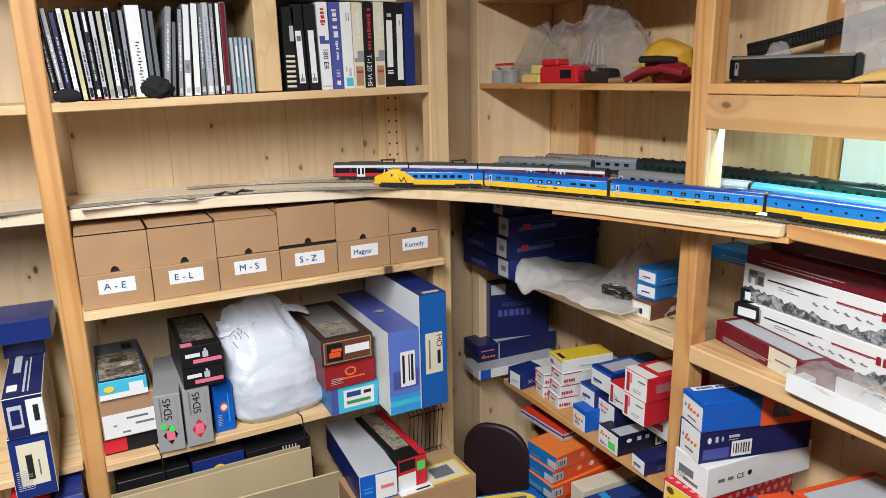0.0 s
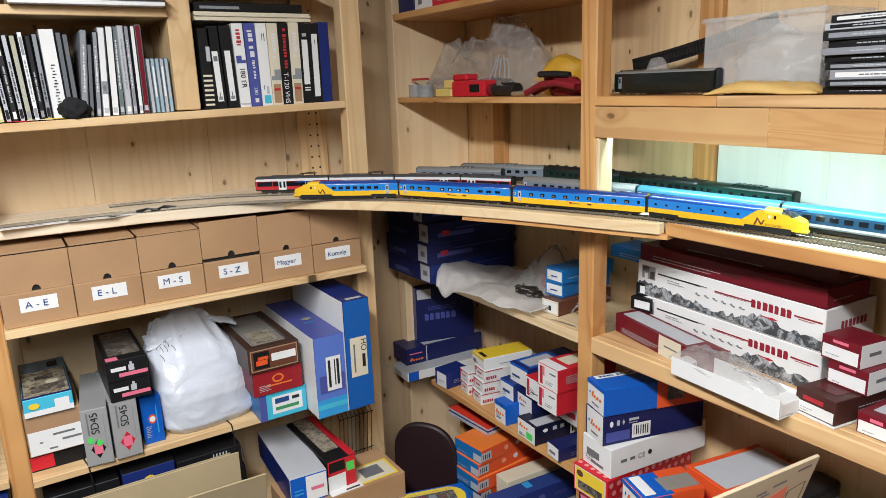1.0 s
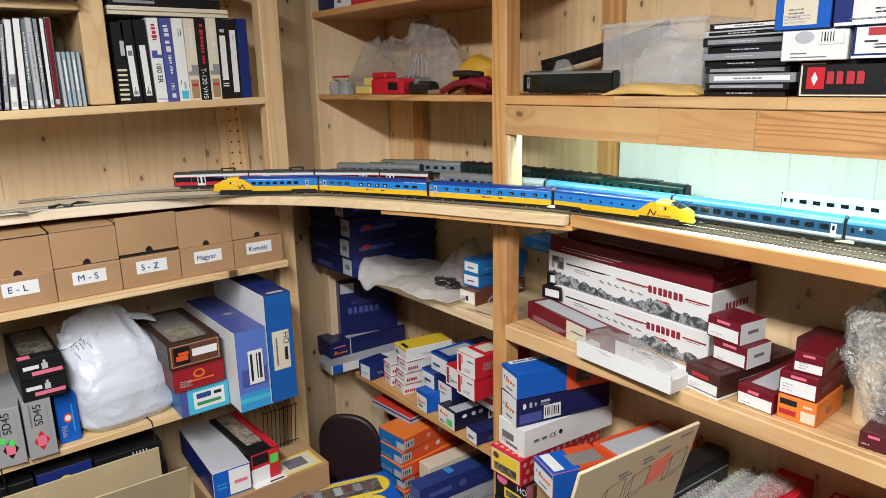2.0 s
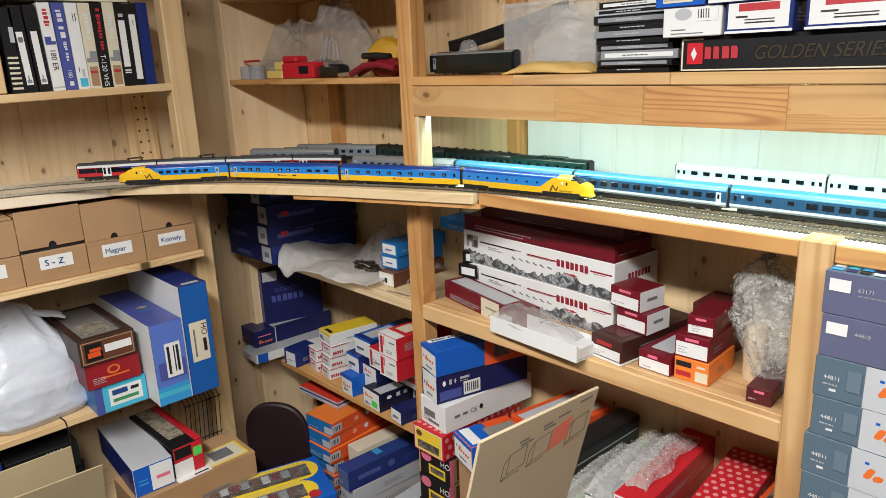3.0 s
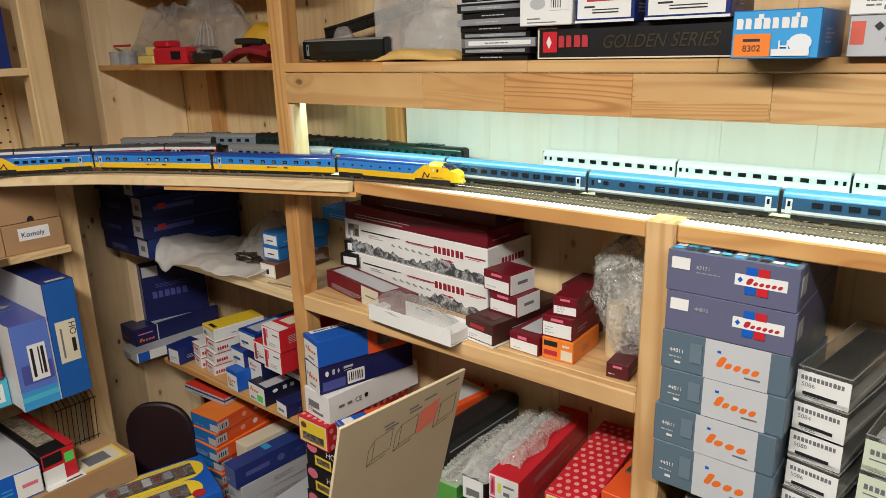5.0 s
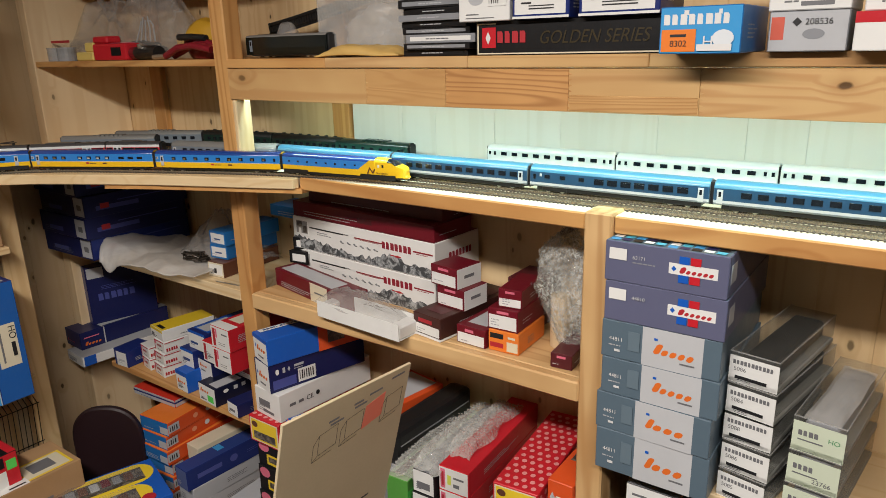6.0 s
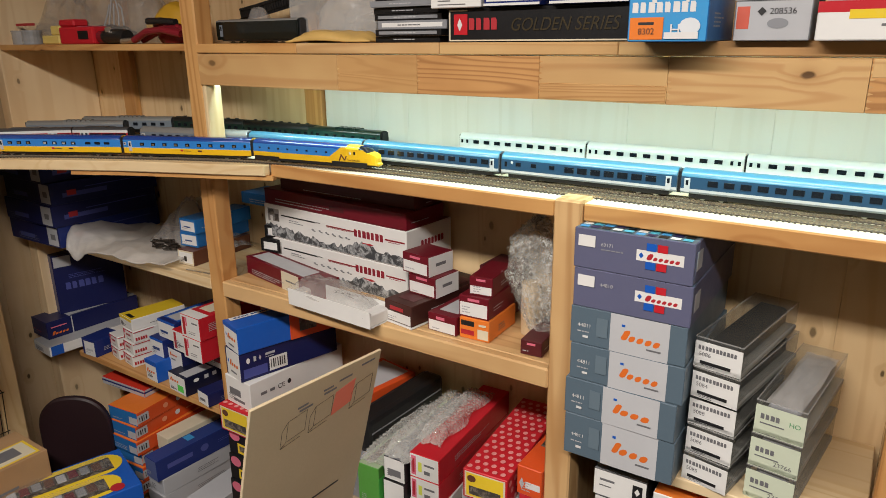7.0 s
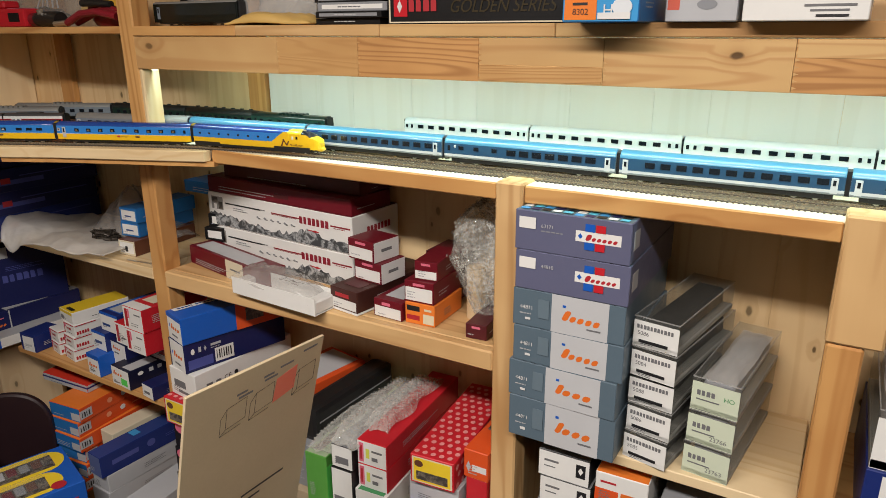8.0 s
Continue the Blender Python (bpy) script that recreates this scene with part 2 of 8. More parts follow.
BLUE2 = card(0.02, 0.15, 0.42, 0.34)
SKY = card(0.05, 0.30, 0.62, 0.35)
CYAN = card(0.08, 0.45, 0.62, 0.4)
PURPLE = card(0.07, 0.085, 0.30, 0.35)
RED = card(0.52, 0.018, 0.028, 0.36)
ORANGE = card(0.66, 0.085, 0.018, 0.36)
ORANGE2 = card(0.76, 0.20, 0.03, 0.4)
MAROON = card(0.14, 0.008, 0.016, 0.36)
MAROON2 = card(0.085, 0.015, 0.018, 0.36)
YELLOW = card(0.78, 0.56, 0.03, 0.38)
PINK = card(0.68, 0.16, 0.24, 0.4)
GREEN = card(0.10, 0.62, 0.10, 0.5)
SLATE = card(0.10, 0.145, 0.185, 0.36)
INDIGO = card(0.115, 0.12, 0.20, 0.36)
ROCOGREY = card(0.50, 0.51, 0.53, 0.4)
BROWN = card(0.12, 0.045, 0.025, 0.36)
TAN = card(0.36, 0.22, 0.12, 0.45)
PALEGREEN = card(0.58, 0.64, 0.50, 0.45)
INK = plain("black_ink", (0.012, 0.012, 0.014), 0.5)
LINEGREY = plain("faded_print_ink", (0.10, 0.085, 0.06), 0.6)
INKBLUE = plain("blue_pen_ink", (0.02, 0.06, 0.22), 0.5)
INKGREY = plain("grey_ink", (0.16, 0.16, 0.17), 0.5)
INKRED = plain("red_ink", (0.45, 0.02, 0.03), 0.5)
INKORANGE = plain("orange_ink", (0.75, 0.16, 0.02), 0.5)
INKWHITE = plain("white_ink", (0.72, 0.72, 0.72), 0.5)
INKGREEN = plain("green_ink", (0.05, 0.28, 0.10), 0.5)
FOXING = mottled("dark_photo_print", (0.05, 0.042, 0.036), (0.20, 0.17, 0.13), 70.0)
PHOTO = mottled("faded_photo_print", (0.36, 0.31, 0.22), (0.10, 0.085, 0.06), 60.0)
HILLS = mottled("mountain_print", (0.055, 0.06, 0.065), (0.42, 0.44, 0.45), 55.0)
CLEAR = film("clear_box_plastic", (0.30, 0.31, 0.32), 0.09, 0.08, 0.05, 30.0)
CRINKLE = crinkled("crinkled_wrap_plastic", (0.93, 0.94, 0.88), 0.065, 0.66, 70.0)
HAZY = film("hazy_bag_plastic", (0.50, 0.48, 0.46), 0.36, 0.16, 0.9, 26.0)
WRAP = film("bubble_wrap_plastic", (0.70, 0.71, 0.67), 0.36, 0.07, 0.8, 55.0)
FOAM = film("milky_foam_sheet", (0.74, 0.72, 0.69), 0.46, 0.40, 0.2, 9.0)
PALEFILM = film("pale_bag_film", (0.80, 0.78, 0.75), 0.40, 0.25, 0.3, 14.0)
BAGFILM = crinkled("smoky_bag_film", (0.50, 0.47, 0.43), 0.27, 0.30, 8.0)


def creased(name, colour, rough, strength):
    """Polythene with sharp folds at two sizes."""
    m, nt, bsdf = nodes_of(name)
    co, rnd = spot_coords(nt)
    ridges = None
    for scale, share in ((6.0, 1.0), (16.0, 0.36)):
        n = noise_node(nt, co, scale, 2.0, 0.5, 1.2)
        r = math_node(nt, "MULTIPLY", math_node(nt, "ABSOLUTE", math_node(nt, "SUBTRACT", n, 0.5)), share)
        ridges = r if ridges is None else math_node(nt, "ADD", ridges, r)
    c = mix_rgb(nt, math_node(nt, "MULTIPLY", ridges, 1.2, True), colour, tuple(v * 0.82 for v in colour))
    nt.links.new(c, bsdf.inputs["Base Color"])
    bsdf.inputs["Roughness"].default_value = rough
    bump(nt, ridges, bsdf, strength, 0.03)
    return m


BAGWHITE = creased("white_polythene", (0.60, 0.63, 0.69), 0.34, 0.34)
STEEL = plain("bright_rail_metal", (0.72, 0.68, 0.60), 0.28, 0.9)
RAIL = plain("dull_rail_metal", (0.60, 0.53, 0.40), 0.25, 0.85)
SLEEPERS = plain("brown_sleeper_plastic", (0.075, 0.058, 0.042), 0.7)
TIES = plain("dark_brown_sleeper_plastic", (0.085, 0.062, 0.045), 0.65)
CLOTH = plain("black_cloth", (0.010, 0.010, 0.011), 0.95, 0.0, 200.0, 0.5)
RUBBER = plain("black_plastic", (0.012, 0.012, 0.013), 0.42)
PLUM = plain("dark_plum_plastic", (0.022, 0.008, 0.011), 0.5, 0.0, 240.0, 0.5)
WIRE = plain("dark_wire", (0.03, 0.025, 0.02), 0.4, 0.7)
GLASSDARK = plain("dark_train_glass", (0.010, 0.013, 0.018), 0.12, 0.0, 30.0, 0.2)
FLOORMAT = plain("grey_painted_floor", (0.065, 0.066, 0.07), 0.6, 0.0, 20.0, 0.5)
CEILMAT = plain("white_painted_ceiling", (0.50, 0.48, 0.45), 0.8, 0.0, 12.0, 0.15)
PAINTWALL = plain("cream_painted_wall", (0.12, 0.108, 0.088), 0.8, 0.0, 12.0, 0.2)


# ---- mesh helpers ----
def part(name, bm, mat, parent=None, label="", m=None):
    """Links a bmesh as one mesh object, under a thing or a part where one is given."""
    me = bpy.data.meshes.new(name)
    bm.to_mesh(me)
    bm.free()
    for x in (mat if isinstance(mat, (list, tuple)) else [mat]):
        me.materials.append(x)
    ob = new(name, me)
    if parent:
        ob.parent = parent
    if m is not None:
        ob.matrix_basis = m
    if label:
        ob["label"] = label
    return ob


def again(name, src, parent, m):
    """One more object on the mesh of another."""
    ob = new(name, src.data)
    ob.parent = parent
    ob.matrix_basis = m
    return ob


def empty(name, m=None):
    ob = new(name)
    ob.empty_display_size = 0.02
    if m is not None:
        ob.matrix_basis = m
    return ob


def slab(x0, x1, y0, y1, z0, z1, bev=0.0, bm=None, seg=1):
    own = bm is None
    bm = bm or bmesh.new()
    r = bmesh.ops.create_cube(bm, size=1.0)
    for v in r["verts"]:
        v.co = Vector((x0 + (v.co.x + 0.5) * (x1 - x0), y0 + (v.co.y + 0.5) * (y1 - y0), z0 + (v.co.z + 0.5) * (z1 - z0)))
    if bev and own:
        bmesh.ops.bevel(bm, geom=bm.edges[:], offset=bev, segments=seg, profile=0.6, affect="EDGES")
    return bm


def prism(pts, z0, z1, bev=0.0):
    """A flat outline in x and y raised from z0 to z1."""
    bm = bmesh.new()
    f = bm.faces.new([bm.verts.new((x, y, z0)) for x, y in pts])
    if f.normal.z < 0:
        f.normal_flip()
    r = bmesh.ops.extrude_face_region(bm, geom=[f])
    for v in r["geom"]:
        if isinstance(v, bmesh.types.BMVert):
            v.co.z = z1
    bmesh.ops.recalc_face_normals(bm, faces=bm.faces[:])
    if bev:
        bmesh.ops.bevel(bm, geom=bm.edges[:], offset=bev, segments=1, affect="EDGES")
    return bm


def tube(pts, r, n=6):
    bm = bmesh.new()
    rings = []
    for i, p in enumerate(pts):
        a, b = Vector(pts[max(0, i - 1)]), Vector(pts[min(len(pts) - 1, i + 1)])
        q = (b - a).to_track_quat("Z", "Y")
        rings.append([bm.verts.new(Vector(p) + q @ Vector((r * math.cos(k * math.tau / n), r * math.sin(k * math.tau / n), 0))) for k in range(n)])
    for A, Bq in zip(rings, rings[1:]):
        for k in range(n):
            bm.faces.new((A[k], A[(k + 1) % n], Bq[(k + 1) % n], Bq[k]))
    bm.faces.new(rings[0][::-1]), bm.faces.new(rings[-1])
    return bm


GLYPHS = {}


def lettering(text, size, mat, parent, m, name="lettering", squeeze=1.0):
    """Raised printed characters in the built-in font; m puts their lower left corner."""
    if text not in GLYPHS:
        cu = bpy.data.curves.new("glyphs", "FONT")
        cu.body, cu.size, cu.extrude = text, 1.0, 0.004
        tmp = new("glyphs", cu)
        bpy.context.view_layer.update()
        GLYPHS[text] = bpy.data.meshes.new_from_object(tmp)
        bpy.data.objects.remove(tmp)
    me = GLYPHS[text].copy()
    me.materials.clear()
    me.materials.append(mat)
    ob = new(name, me)
    ob.parent = parent
    ob.matrix_basis = m @ Matrix.Diagonal((size * squeeze, size, size, 1))
    return ob


# ---- boxes ----
def face_frame(face, w, d, h):
    """Lower left corner, right and up of a box's face, seen from outside."""
    return {"F": ((0, 0, 0), (1, 0, 0), (0, 0, 1), w, h), "T": ((0, 0, h), (1, 0, 0), (0, 1, 0), w, d),
            "R": ((w, 0, 0), (0, 1, 0), (0, 0, 1), d, h), "L": ((0, d, 0), (0, -1, 0), (0, 0, 1), d, h)}[face]


def on_face(face, dims, u, v, lift):
    o, r, s, fw, fh = face_frame(face, *dims)
    r, s = Vector(r), Vector(s)
    n = r.cross(s)
    p = Vector(o) + r * u * fw + s * v * fh + n * lift
    return Matrix((( r.x, s.x, n.x, p.x), (r.y, s.y, n.y, p.y), (r.z, s.z, n.z, p.z), (0, 0, 0, 1)))


PLAINBOXES = ("storage_box", "blue_flat_box", "track_box", "plain_carton", "dark_box", "set_box", "clear_parts_box", "pale_box", "flat_black_box")
PALEPRINT = plain("pale_fine_print", (0.42, 0.42, 0.44), 0.5)
DIMPRINT = plain("dim_fine_print", (0.10, 0.11, 0.17), 0.5)
DECALS = {"P": "printed_panel", "S": "sticker", "B": "print_bar", "W": "window"}


def printed(ob, dims, prints):
    """Panels, stickers, bars and words on a box's faces.
    (face, u0, v0, u1, v1, material[, kind]) or (face, u, v, size, text, material)."""
    for k, pr in enumerate(prints):
        lift = 0.0003 + 0.00022 * (k % 9)
        if isinstance(pr[4], str):
            face, u, v, size, text, mat = pr[:6]
            m = on_face(face, dims, u, v, lift)
            if len(pr) > 6:
                m = m @ pose(0, 0, 0, 0, 0, pr[6])
            lettering(text, size, mat, ob, m)
            continue
        face, u0, v0, u1, v1, mat = pr[:6]
        kind = pr[6] if len(pr) > 6 else "P"
        _, _, _, fw, fh = face_frame(face, *dims)
        w, h = (u1 - u0) * fw, (v1 - v0) * fh
        if kind == "M":
            # a mark as plain shapes: one tall slanted block, then low ones
            bm = bmesh.new()
            sh, n = 0.4, max(3, int(round(w * 0.8 / (h * 0.75))))
            blocks = [(0.0, w * 0.15, h * 0.92)] + [(w * (0.19 + 0.79 * q / n), w * 0.56 / n, h * 0.52) for q in range(n)]
            for x0, bw2, bh2 in blocks:
                c = min(bw2, bh2) * 0.28
                bm.faces.new([bm.verts.new((x0 + xx + sh * zz, zz, 0)) for xx, zz in ((c, 0.0), (bw2 - c, 0.0), (bw2, c), (bw2, bh2 - c), (bw2 - c, bh2), (c, bh2), (0.0, bh2 - c), (0.0, c))])
            nm = "logo_shape"
        elif kind == "K":
            # a mark as a row of upright blocks
            bm = bmesh.new()
            n = max(3, int(round(w / (h * 0.80))))
            stp = w / n
            for q in range(n):
                x0, x1 = q * stp, (q + (0.74, 0.66, 0.8)[q % 3]) * stp
                bm.faces.new([bm.verts.new((xx, zz, 0)) for xx, zz in ((x0, 0.0), (x1, 0.0), (x1, h * 0.8), (x1 - stp * 0.14, h), (x0, h))])
            nm = "logo_shape"
        elif kind == "t":
            # lines of fine print, too small to read
            bm = bmesh.new()
            rr = random.Random(int(9000 * (u0 + v1 + w)) + k)
            lines = max(1, int(h / 0.0042))
            for q in range(lines):
                z0 = h - (q + 0.75) * h / lines
                z1, x0 = z0 + min(0.0019, 0.5 * h / lines), 0.0
                stop = w * rr.uniform(0.55, 1.0)
                while x0 < stop:
                    x1 = min(stop, x0 + rr.uniform(0.002, 0.009))
                    bm.faces.new([bm.verts.new((xx, zz, 0)) for xx, zz in ((x0, z0), (x1, z0), (x1, z1), (x0, z1))])
                    x0 = x1 + 0.0014
            nm = "fine_print"
        elif kind == "Q":
            # a strip with rounded ends
            bm = bmesh.new()
            r = min(w, h) / 2
            ring = []
            for q in range(20):
                a = math.tau * (q + 0.5) / 20
                ring.append(bm.verts.new((w / 2 + (w / 2 - r) * (1 if math.cos(a) > 0 else -1) + r * math.cos(a), h / 2 + (h / 2 - r) * (1 if math.sin(a) > 0 else -1) + r * math.sin(a), 0)))
            bm.faces.new(ring)
            nm = "printed_panel"
        elif kind == "V":
            # a column of small strokes, like print along a spine
            bm = bmesh.new()
            rr = random.Random(int(1000 * (u0 + v1)) + k)
            z0 = 0.0
            while z0 < h * 0.96:
                z1 = min(h, z0 + w * rr.uniform(0.25, 0.75))
                xa, xb = w * rr.uniform(0.0, 0.2), w * rr.uniform(0.75, 1.0)
                bm.faces.new([bm.verts.new((xx, zz, 0)) for xx, zz in ((xa, z0), (xb, z0), (xb, z1), (xa, z1))])
                z0 = z1 + w * rr.choice((0.12, 0.2, 0.2, 0.7))
            nm = "mark"
        elif kind == "O":
            bm = bmesh.new()
            bmesh.ops.create_circle(bm, cap_ends=True, radius=1, segments=14, matrix=Matrix.Diagonal((w / 2, h / 2, 1, 1)) @ Matrix.Identity(4))
            bmesh.ops.translate(bm, verts=bm.verts[:], vec=(w / 2, h / 2, 0))
            nm = "print_spot"
        elif kind == "D":
            bm = prism(((w / 2, 0), (w, h / 2), (w / 2, h), (0, h / 2)), -0.0002, 0.0)
            nm = "print_diamond"
        else:
            bm = slab(0, w, 0, h, -0.0003, 0)
            nm = DECALS[kind]
        pc = part(nm, bm, mat, ob, "", on_face(face, dims, u0, v0, lift) @ (pose(0, 0, 0, 0, 0, pr[7]) if len(pr) > 7 else Matrix.Identity(4)))
        if nm in ("mark", "fine_print"):
            pc["kind"] = "stuff"


def carton(name, label, cat, m, dims, mats, prints=(), group="", bev=0.0012, lid=0.0):
    """A folded box whose front lower left corner is the origin; x to its right, y to its back.
    mats: one material, or a dict by face (F T R L, * for the rest)."""
    w, d, h = dims
    bm = slab(0, w, 0, d, 0, h, min(bev, 0.2 * min(dims)))
    if isinstance(mats, dict):
        order = ["*", "F", "T", "R", "L"]
        ml = [mats.get(k, mats["*"]) for k in order]
        for f in bm.faces:
            n = f.normal
            if n.y < -0.8: f.material_index = 1
            elif n.z > 0.8: f.material_index = 2
            elif n.x > 0.8: f.material_index = 3
            elif n.x < -0.8: f.material_index = 4
    else:
        ml = mats
    ob = part(name, bm, ml, None, "", m)
    if lid:
        part("lid_edge", slab(-0.0006, w + 0.0006, -0.0006, 0.0006, h - lid, h - lid + 0.0008), INKGREY, ob)
    prints = list(prints)
    if cat == "box" and name not in PLAINBOXES:
        # fine print, as such boxes carry on their ends and long sides
        rr = random.Random(len(label) + int(4000 * (m.translation.x + 3 + m.translation.z)))
        for face, taken in (("F", 4), ("R", 1)):
            if sum(p[0] == face for p in prints) < taken and rr.random() < 0.85:
                mt = mats.get(face, mats["*"]) if isinstance(mats, dict) else mats
                lum = LUM.get(mt.name, 0.2)
                ink = INKGREY if lum > 0.3 else (PALEPRINT if lum > 0.03 else DIMPRINT)
                u0, v0 = (rr.uniform(0.08, 0.2), rr.uniform(0.1, 0.2)) if face == "F" else (rr.uniform(0.08, 0.4), rr.uniform(0.2, 0.45))
                prints.append((face, u0, v0, u0 + rr.uniform(0.25, 0.5), min(0.92, v0 + rr.uniform(0.15, 0.4)), ink, "t"))
    printed(ob, dims, prints)
    return tagged(ob, label, cat, group)


def L(x, y, z, yaw=0.0):
    """On the unit along the left wall: boxes look along +x."""
    return pose(x, y, z, 0, 0, 90 + yaw)


def R(x, y, z, yaw=0.0):
    """On the unit along the right wall: boxes look along -y."""
    return pose(x, y, z, 0, 0, yaw)


def barcode(face, u0, v0, u1, v1, n=7):
    out = [(face, u0, v0, u1, v1, WHITE, "S")]
    rr = random.Random(int(1000 * (u0 + v1)))
    x = u0 + 0.08 * (u1 - u0)
    step = 0.84 * (u1 - u0) / n
    for k in range(n):
        wd = step * rr.uniform(0.25, 0.7)
        out.append((face, x, v0 + 0.2 * (v1 - v0), x + wd, v0 + 0.85 * (v1 - v0), INK, "B"))
        x += step
    return out


# ---- the room ----
def board(name, x0, x1, y0, y1, z0, z1, mat, parent=None, bev=0.0015, label=""):
    """One board, with its origin at its lower corner."""
    ob = part(name, slab(0, x1 - x0, 0, y1 - y0, 0, z1 - z0, bev), mat, parent, label, pose(x0, y0, z0))
    return ob


TOP = 2.42
XW, YW = -0.872, 0.268          # faces of the two panelled walls
floor = tagged(part("floor", slab(-1.0, 3.3, -3.4, 0.4, -0.08, 0.0), FLOORMAT), "grey painted floor under the shelves", "floor", "", "structure")
ceiling = tagged(part("ceiling", slab(-1.0, 3.3, -3.4, 0.4, TOP, TOP + 0.08), CEILMAT), "white painted ceiling", "ceiling", "", "structure")
tagged(part("wall_south", slab(-1.0, 3.3, -3.48, -3.4, 0, TOP), PAINTWALL), "plain cream wall behind the viewer", "wall", "", "structure")
tagged(part("wall_east", slab(3.3, 3.38, -3.48, 0.4, 0, TOP), PAINTWALL), "plain cream wall", "wall", "", "structure")
wall_west = tagged(part("wall_west", slab(XW - 0.12, XW - 0.018, -3.4, 0.4, 0, TOP), PAINTWALL), "wall clad in knotty pine boards", "wall", "", "structure")
wall_north = tagged(part("wall_north", slab(XW - 0.018, 3.3, YW + 0.018, YW + 0.12, 0, TOP), PAINTWALL), "wall clad in knotty tongue and groove pine boards", "wall", "", "structure")

# tongue and groove boards, each with a small groove to its neighbour
rng = random.Random(4)
y = -2.3
while y < YW:
    w = min(rng.choice((0.22, 0.26, 0.30)), YW - y)
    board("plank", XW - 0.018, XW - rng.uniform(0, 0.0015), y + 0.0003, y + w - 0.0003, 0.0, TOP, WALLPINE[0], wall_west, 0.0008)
    y += w
x = XW
while x < 2.2:
    w = rng.choice((0.19, 0.21)) if x < -0.05 else rng.choice((0.092, 0.092, 0.13))
    board("plank", x + 0.00015, x + w - 0.00015, YW + rng.uniform(0, 0.0006), YW + 0.018, 0.0, TOP, WALLPINE[1], wall_north, 0.0005)
    x += w

# whitewashed boards at the back of the track bay
x = 0.157
backing = tagged(empty("wall_lining", pose(0, 0, 0)), "whitewashed board lining behind the lit tracks", "wall", "", "structure")
while x < 1.95:
    w = rng.choice((0.15, 0.092, 0.19))
    board("plank", x + 0.00015, min(x + w, 1.95) - 0.00015, YW - 0.0085, YW - 0.001, 1.4205, 1.6395, WASHED, backing, 0.0003)
    x += w

# ceiling fittings that give the light
def tube_fitting(x, y):
    ob = empty("ceiling_light", pose(x, y, TOP))
    part("housing", slab(-0.62, 0.62, -0.12, 0.12, -0.03, 0.0, 0.004), CEILMAT, ob)
    for s in (-1, 1):
        part("end_cap", slab(s * 0.61 - 0.012, s * 0.61 + 0.012, -0.03, 0.03, -0.055, -0.03, 0.003), CEILMAT, ob)
    return tagged(ob, "white batten tube light on the ceiling", "lamp", "ceiling lights")


tube_fitting(0.75, LAMP_Y)
tube_fitting(2.0, LAMP_Y)

# ---- shelving along the left wall ----
left_unit = empty("shelving_unit", pose(0, 0, 0))
tagged(left_unit, "tall pine shelving unit crammed with books and boxes", "shelving")
XF = -0.62
ZT0 = 1.42
# front posts
board("post", XF - 0.045, XF, -1.146, -1.101, 0.0, TOP, OLDPINE[2], left_unit, 0.003)
board("post", XF - 0.045, XF, -0.253, -0.197, 0.0, TOP, SHELFPINE[2], left_unit, 0.003)
board("post", XF - 0.045, XF, -2.05, -2.0, 0.0, TOP, OLDPINE[2], left_unit, 0.003)
# rear upright with peg holes
peg = board("pegged_upright", XW, XW + 0.019, -0.30, -0.215, 0.0, TOP, SHELFPINE[2], left_unit, 0.002)
hole = None
for k in range(36):
    for s in (0.033, 0.056):
        z = 0.95 + 0.032 * k
        if hole is None:
            bm = bmesh.new()
            bmesh.ops.create_circle(bm, cap_ends=True, radius=0.0032, segments=10)
            hole = part("peg_hole", bm, RUBBER, peg, "", pose(0.0194, s, z, 0, 90, 0))
        else:
            again("peg_hole", hole, peg, pose(0.0194, s, z, 0, 90, 0))


def tilted_board(name, x0, x1, y0, y1, za, zb, th, mat, parent):
    """A shelf whose top runs from za at y0 to zb at y1."""
    bm = slab(0, x1 - x0, 0, y1 - y0, -th, 0, 0.0015)
    for v in bm.verts:
        v.co.z += (zb - za) * v.co.y / (y1 - y0)
    return part(name, bm, mat, parent, "", pose(x0, y0, za))


def ztop(y):
    """Height of the book shelf's top, which sags towards the far end."""
    return 1.642 + (y + 1.101) * 0.020


tilted_board("shelf", XW, XF - 0.002, -1.101, -0.253, ztop(-1.101), ztop(-0.253), 0.019, SHELFPINE[1], left_unit)
tilted_board("shelf", XW, XF - 0.004, -2.0, -1.146, 1.632, 1.640, 0.019, SHELFPINE[1], left_unit)
board("shelf", XW, XF - 0.002, -1.101, -0.253, 1.94, 1.959, SHELFPINE[1], left_unit)
board("shelf", XW, XF - 0.002, -2.0, -1.146, 1.94, 1.959, SHELFPINE[1], left_unit)
board("shelf", XW, XF - 0.002, -1.101, -0.682, 1.862, 1.881, SHELFPINE[1], left_unit)
board("divider", XW + 0.03, XF - 0.012, -0.682, -0.628, 1.6535, 1.94, SHELFPINE[2], left_unit, 0.002)
board("shelf", XW, -0.556, -1.101, -0.253, 1.199, 1.217, SHELFPINE[1], left_unit)
board("shelf", XW, -0.563, -1.101, -0.253, 0.845, 0.863, SHELFPINE[1], left_unit)
board("shelf", XW, -0.60, -2.0, -1.146, 0.845, 0.863, SHELFPINE[1], left_unit)
board("shelf", XW, -0.563, -1.101, -0.253, 0.52, 0.54, SHELFPINE[1], left_unit)
board("shelf", XW, -0.563, -2.0, -1.146, 0.52, 0.54, SHELFPINE[1], left_unit)

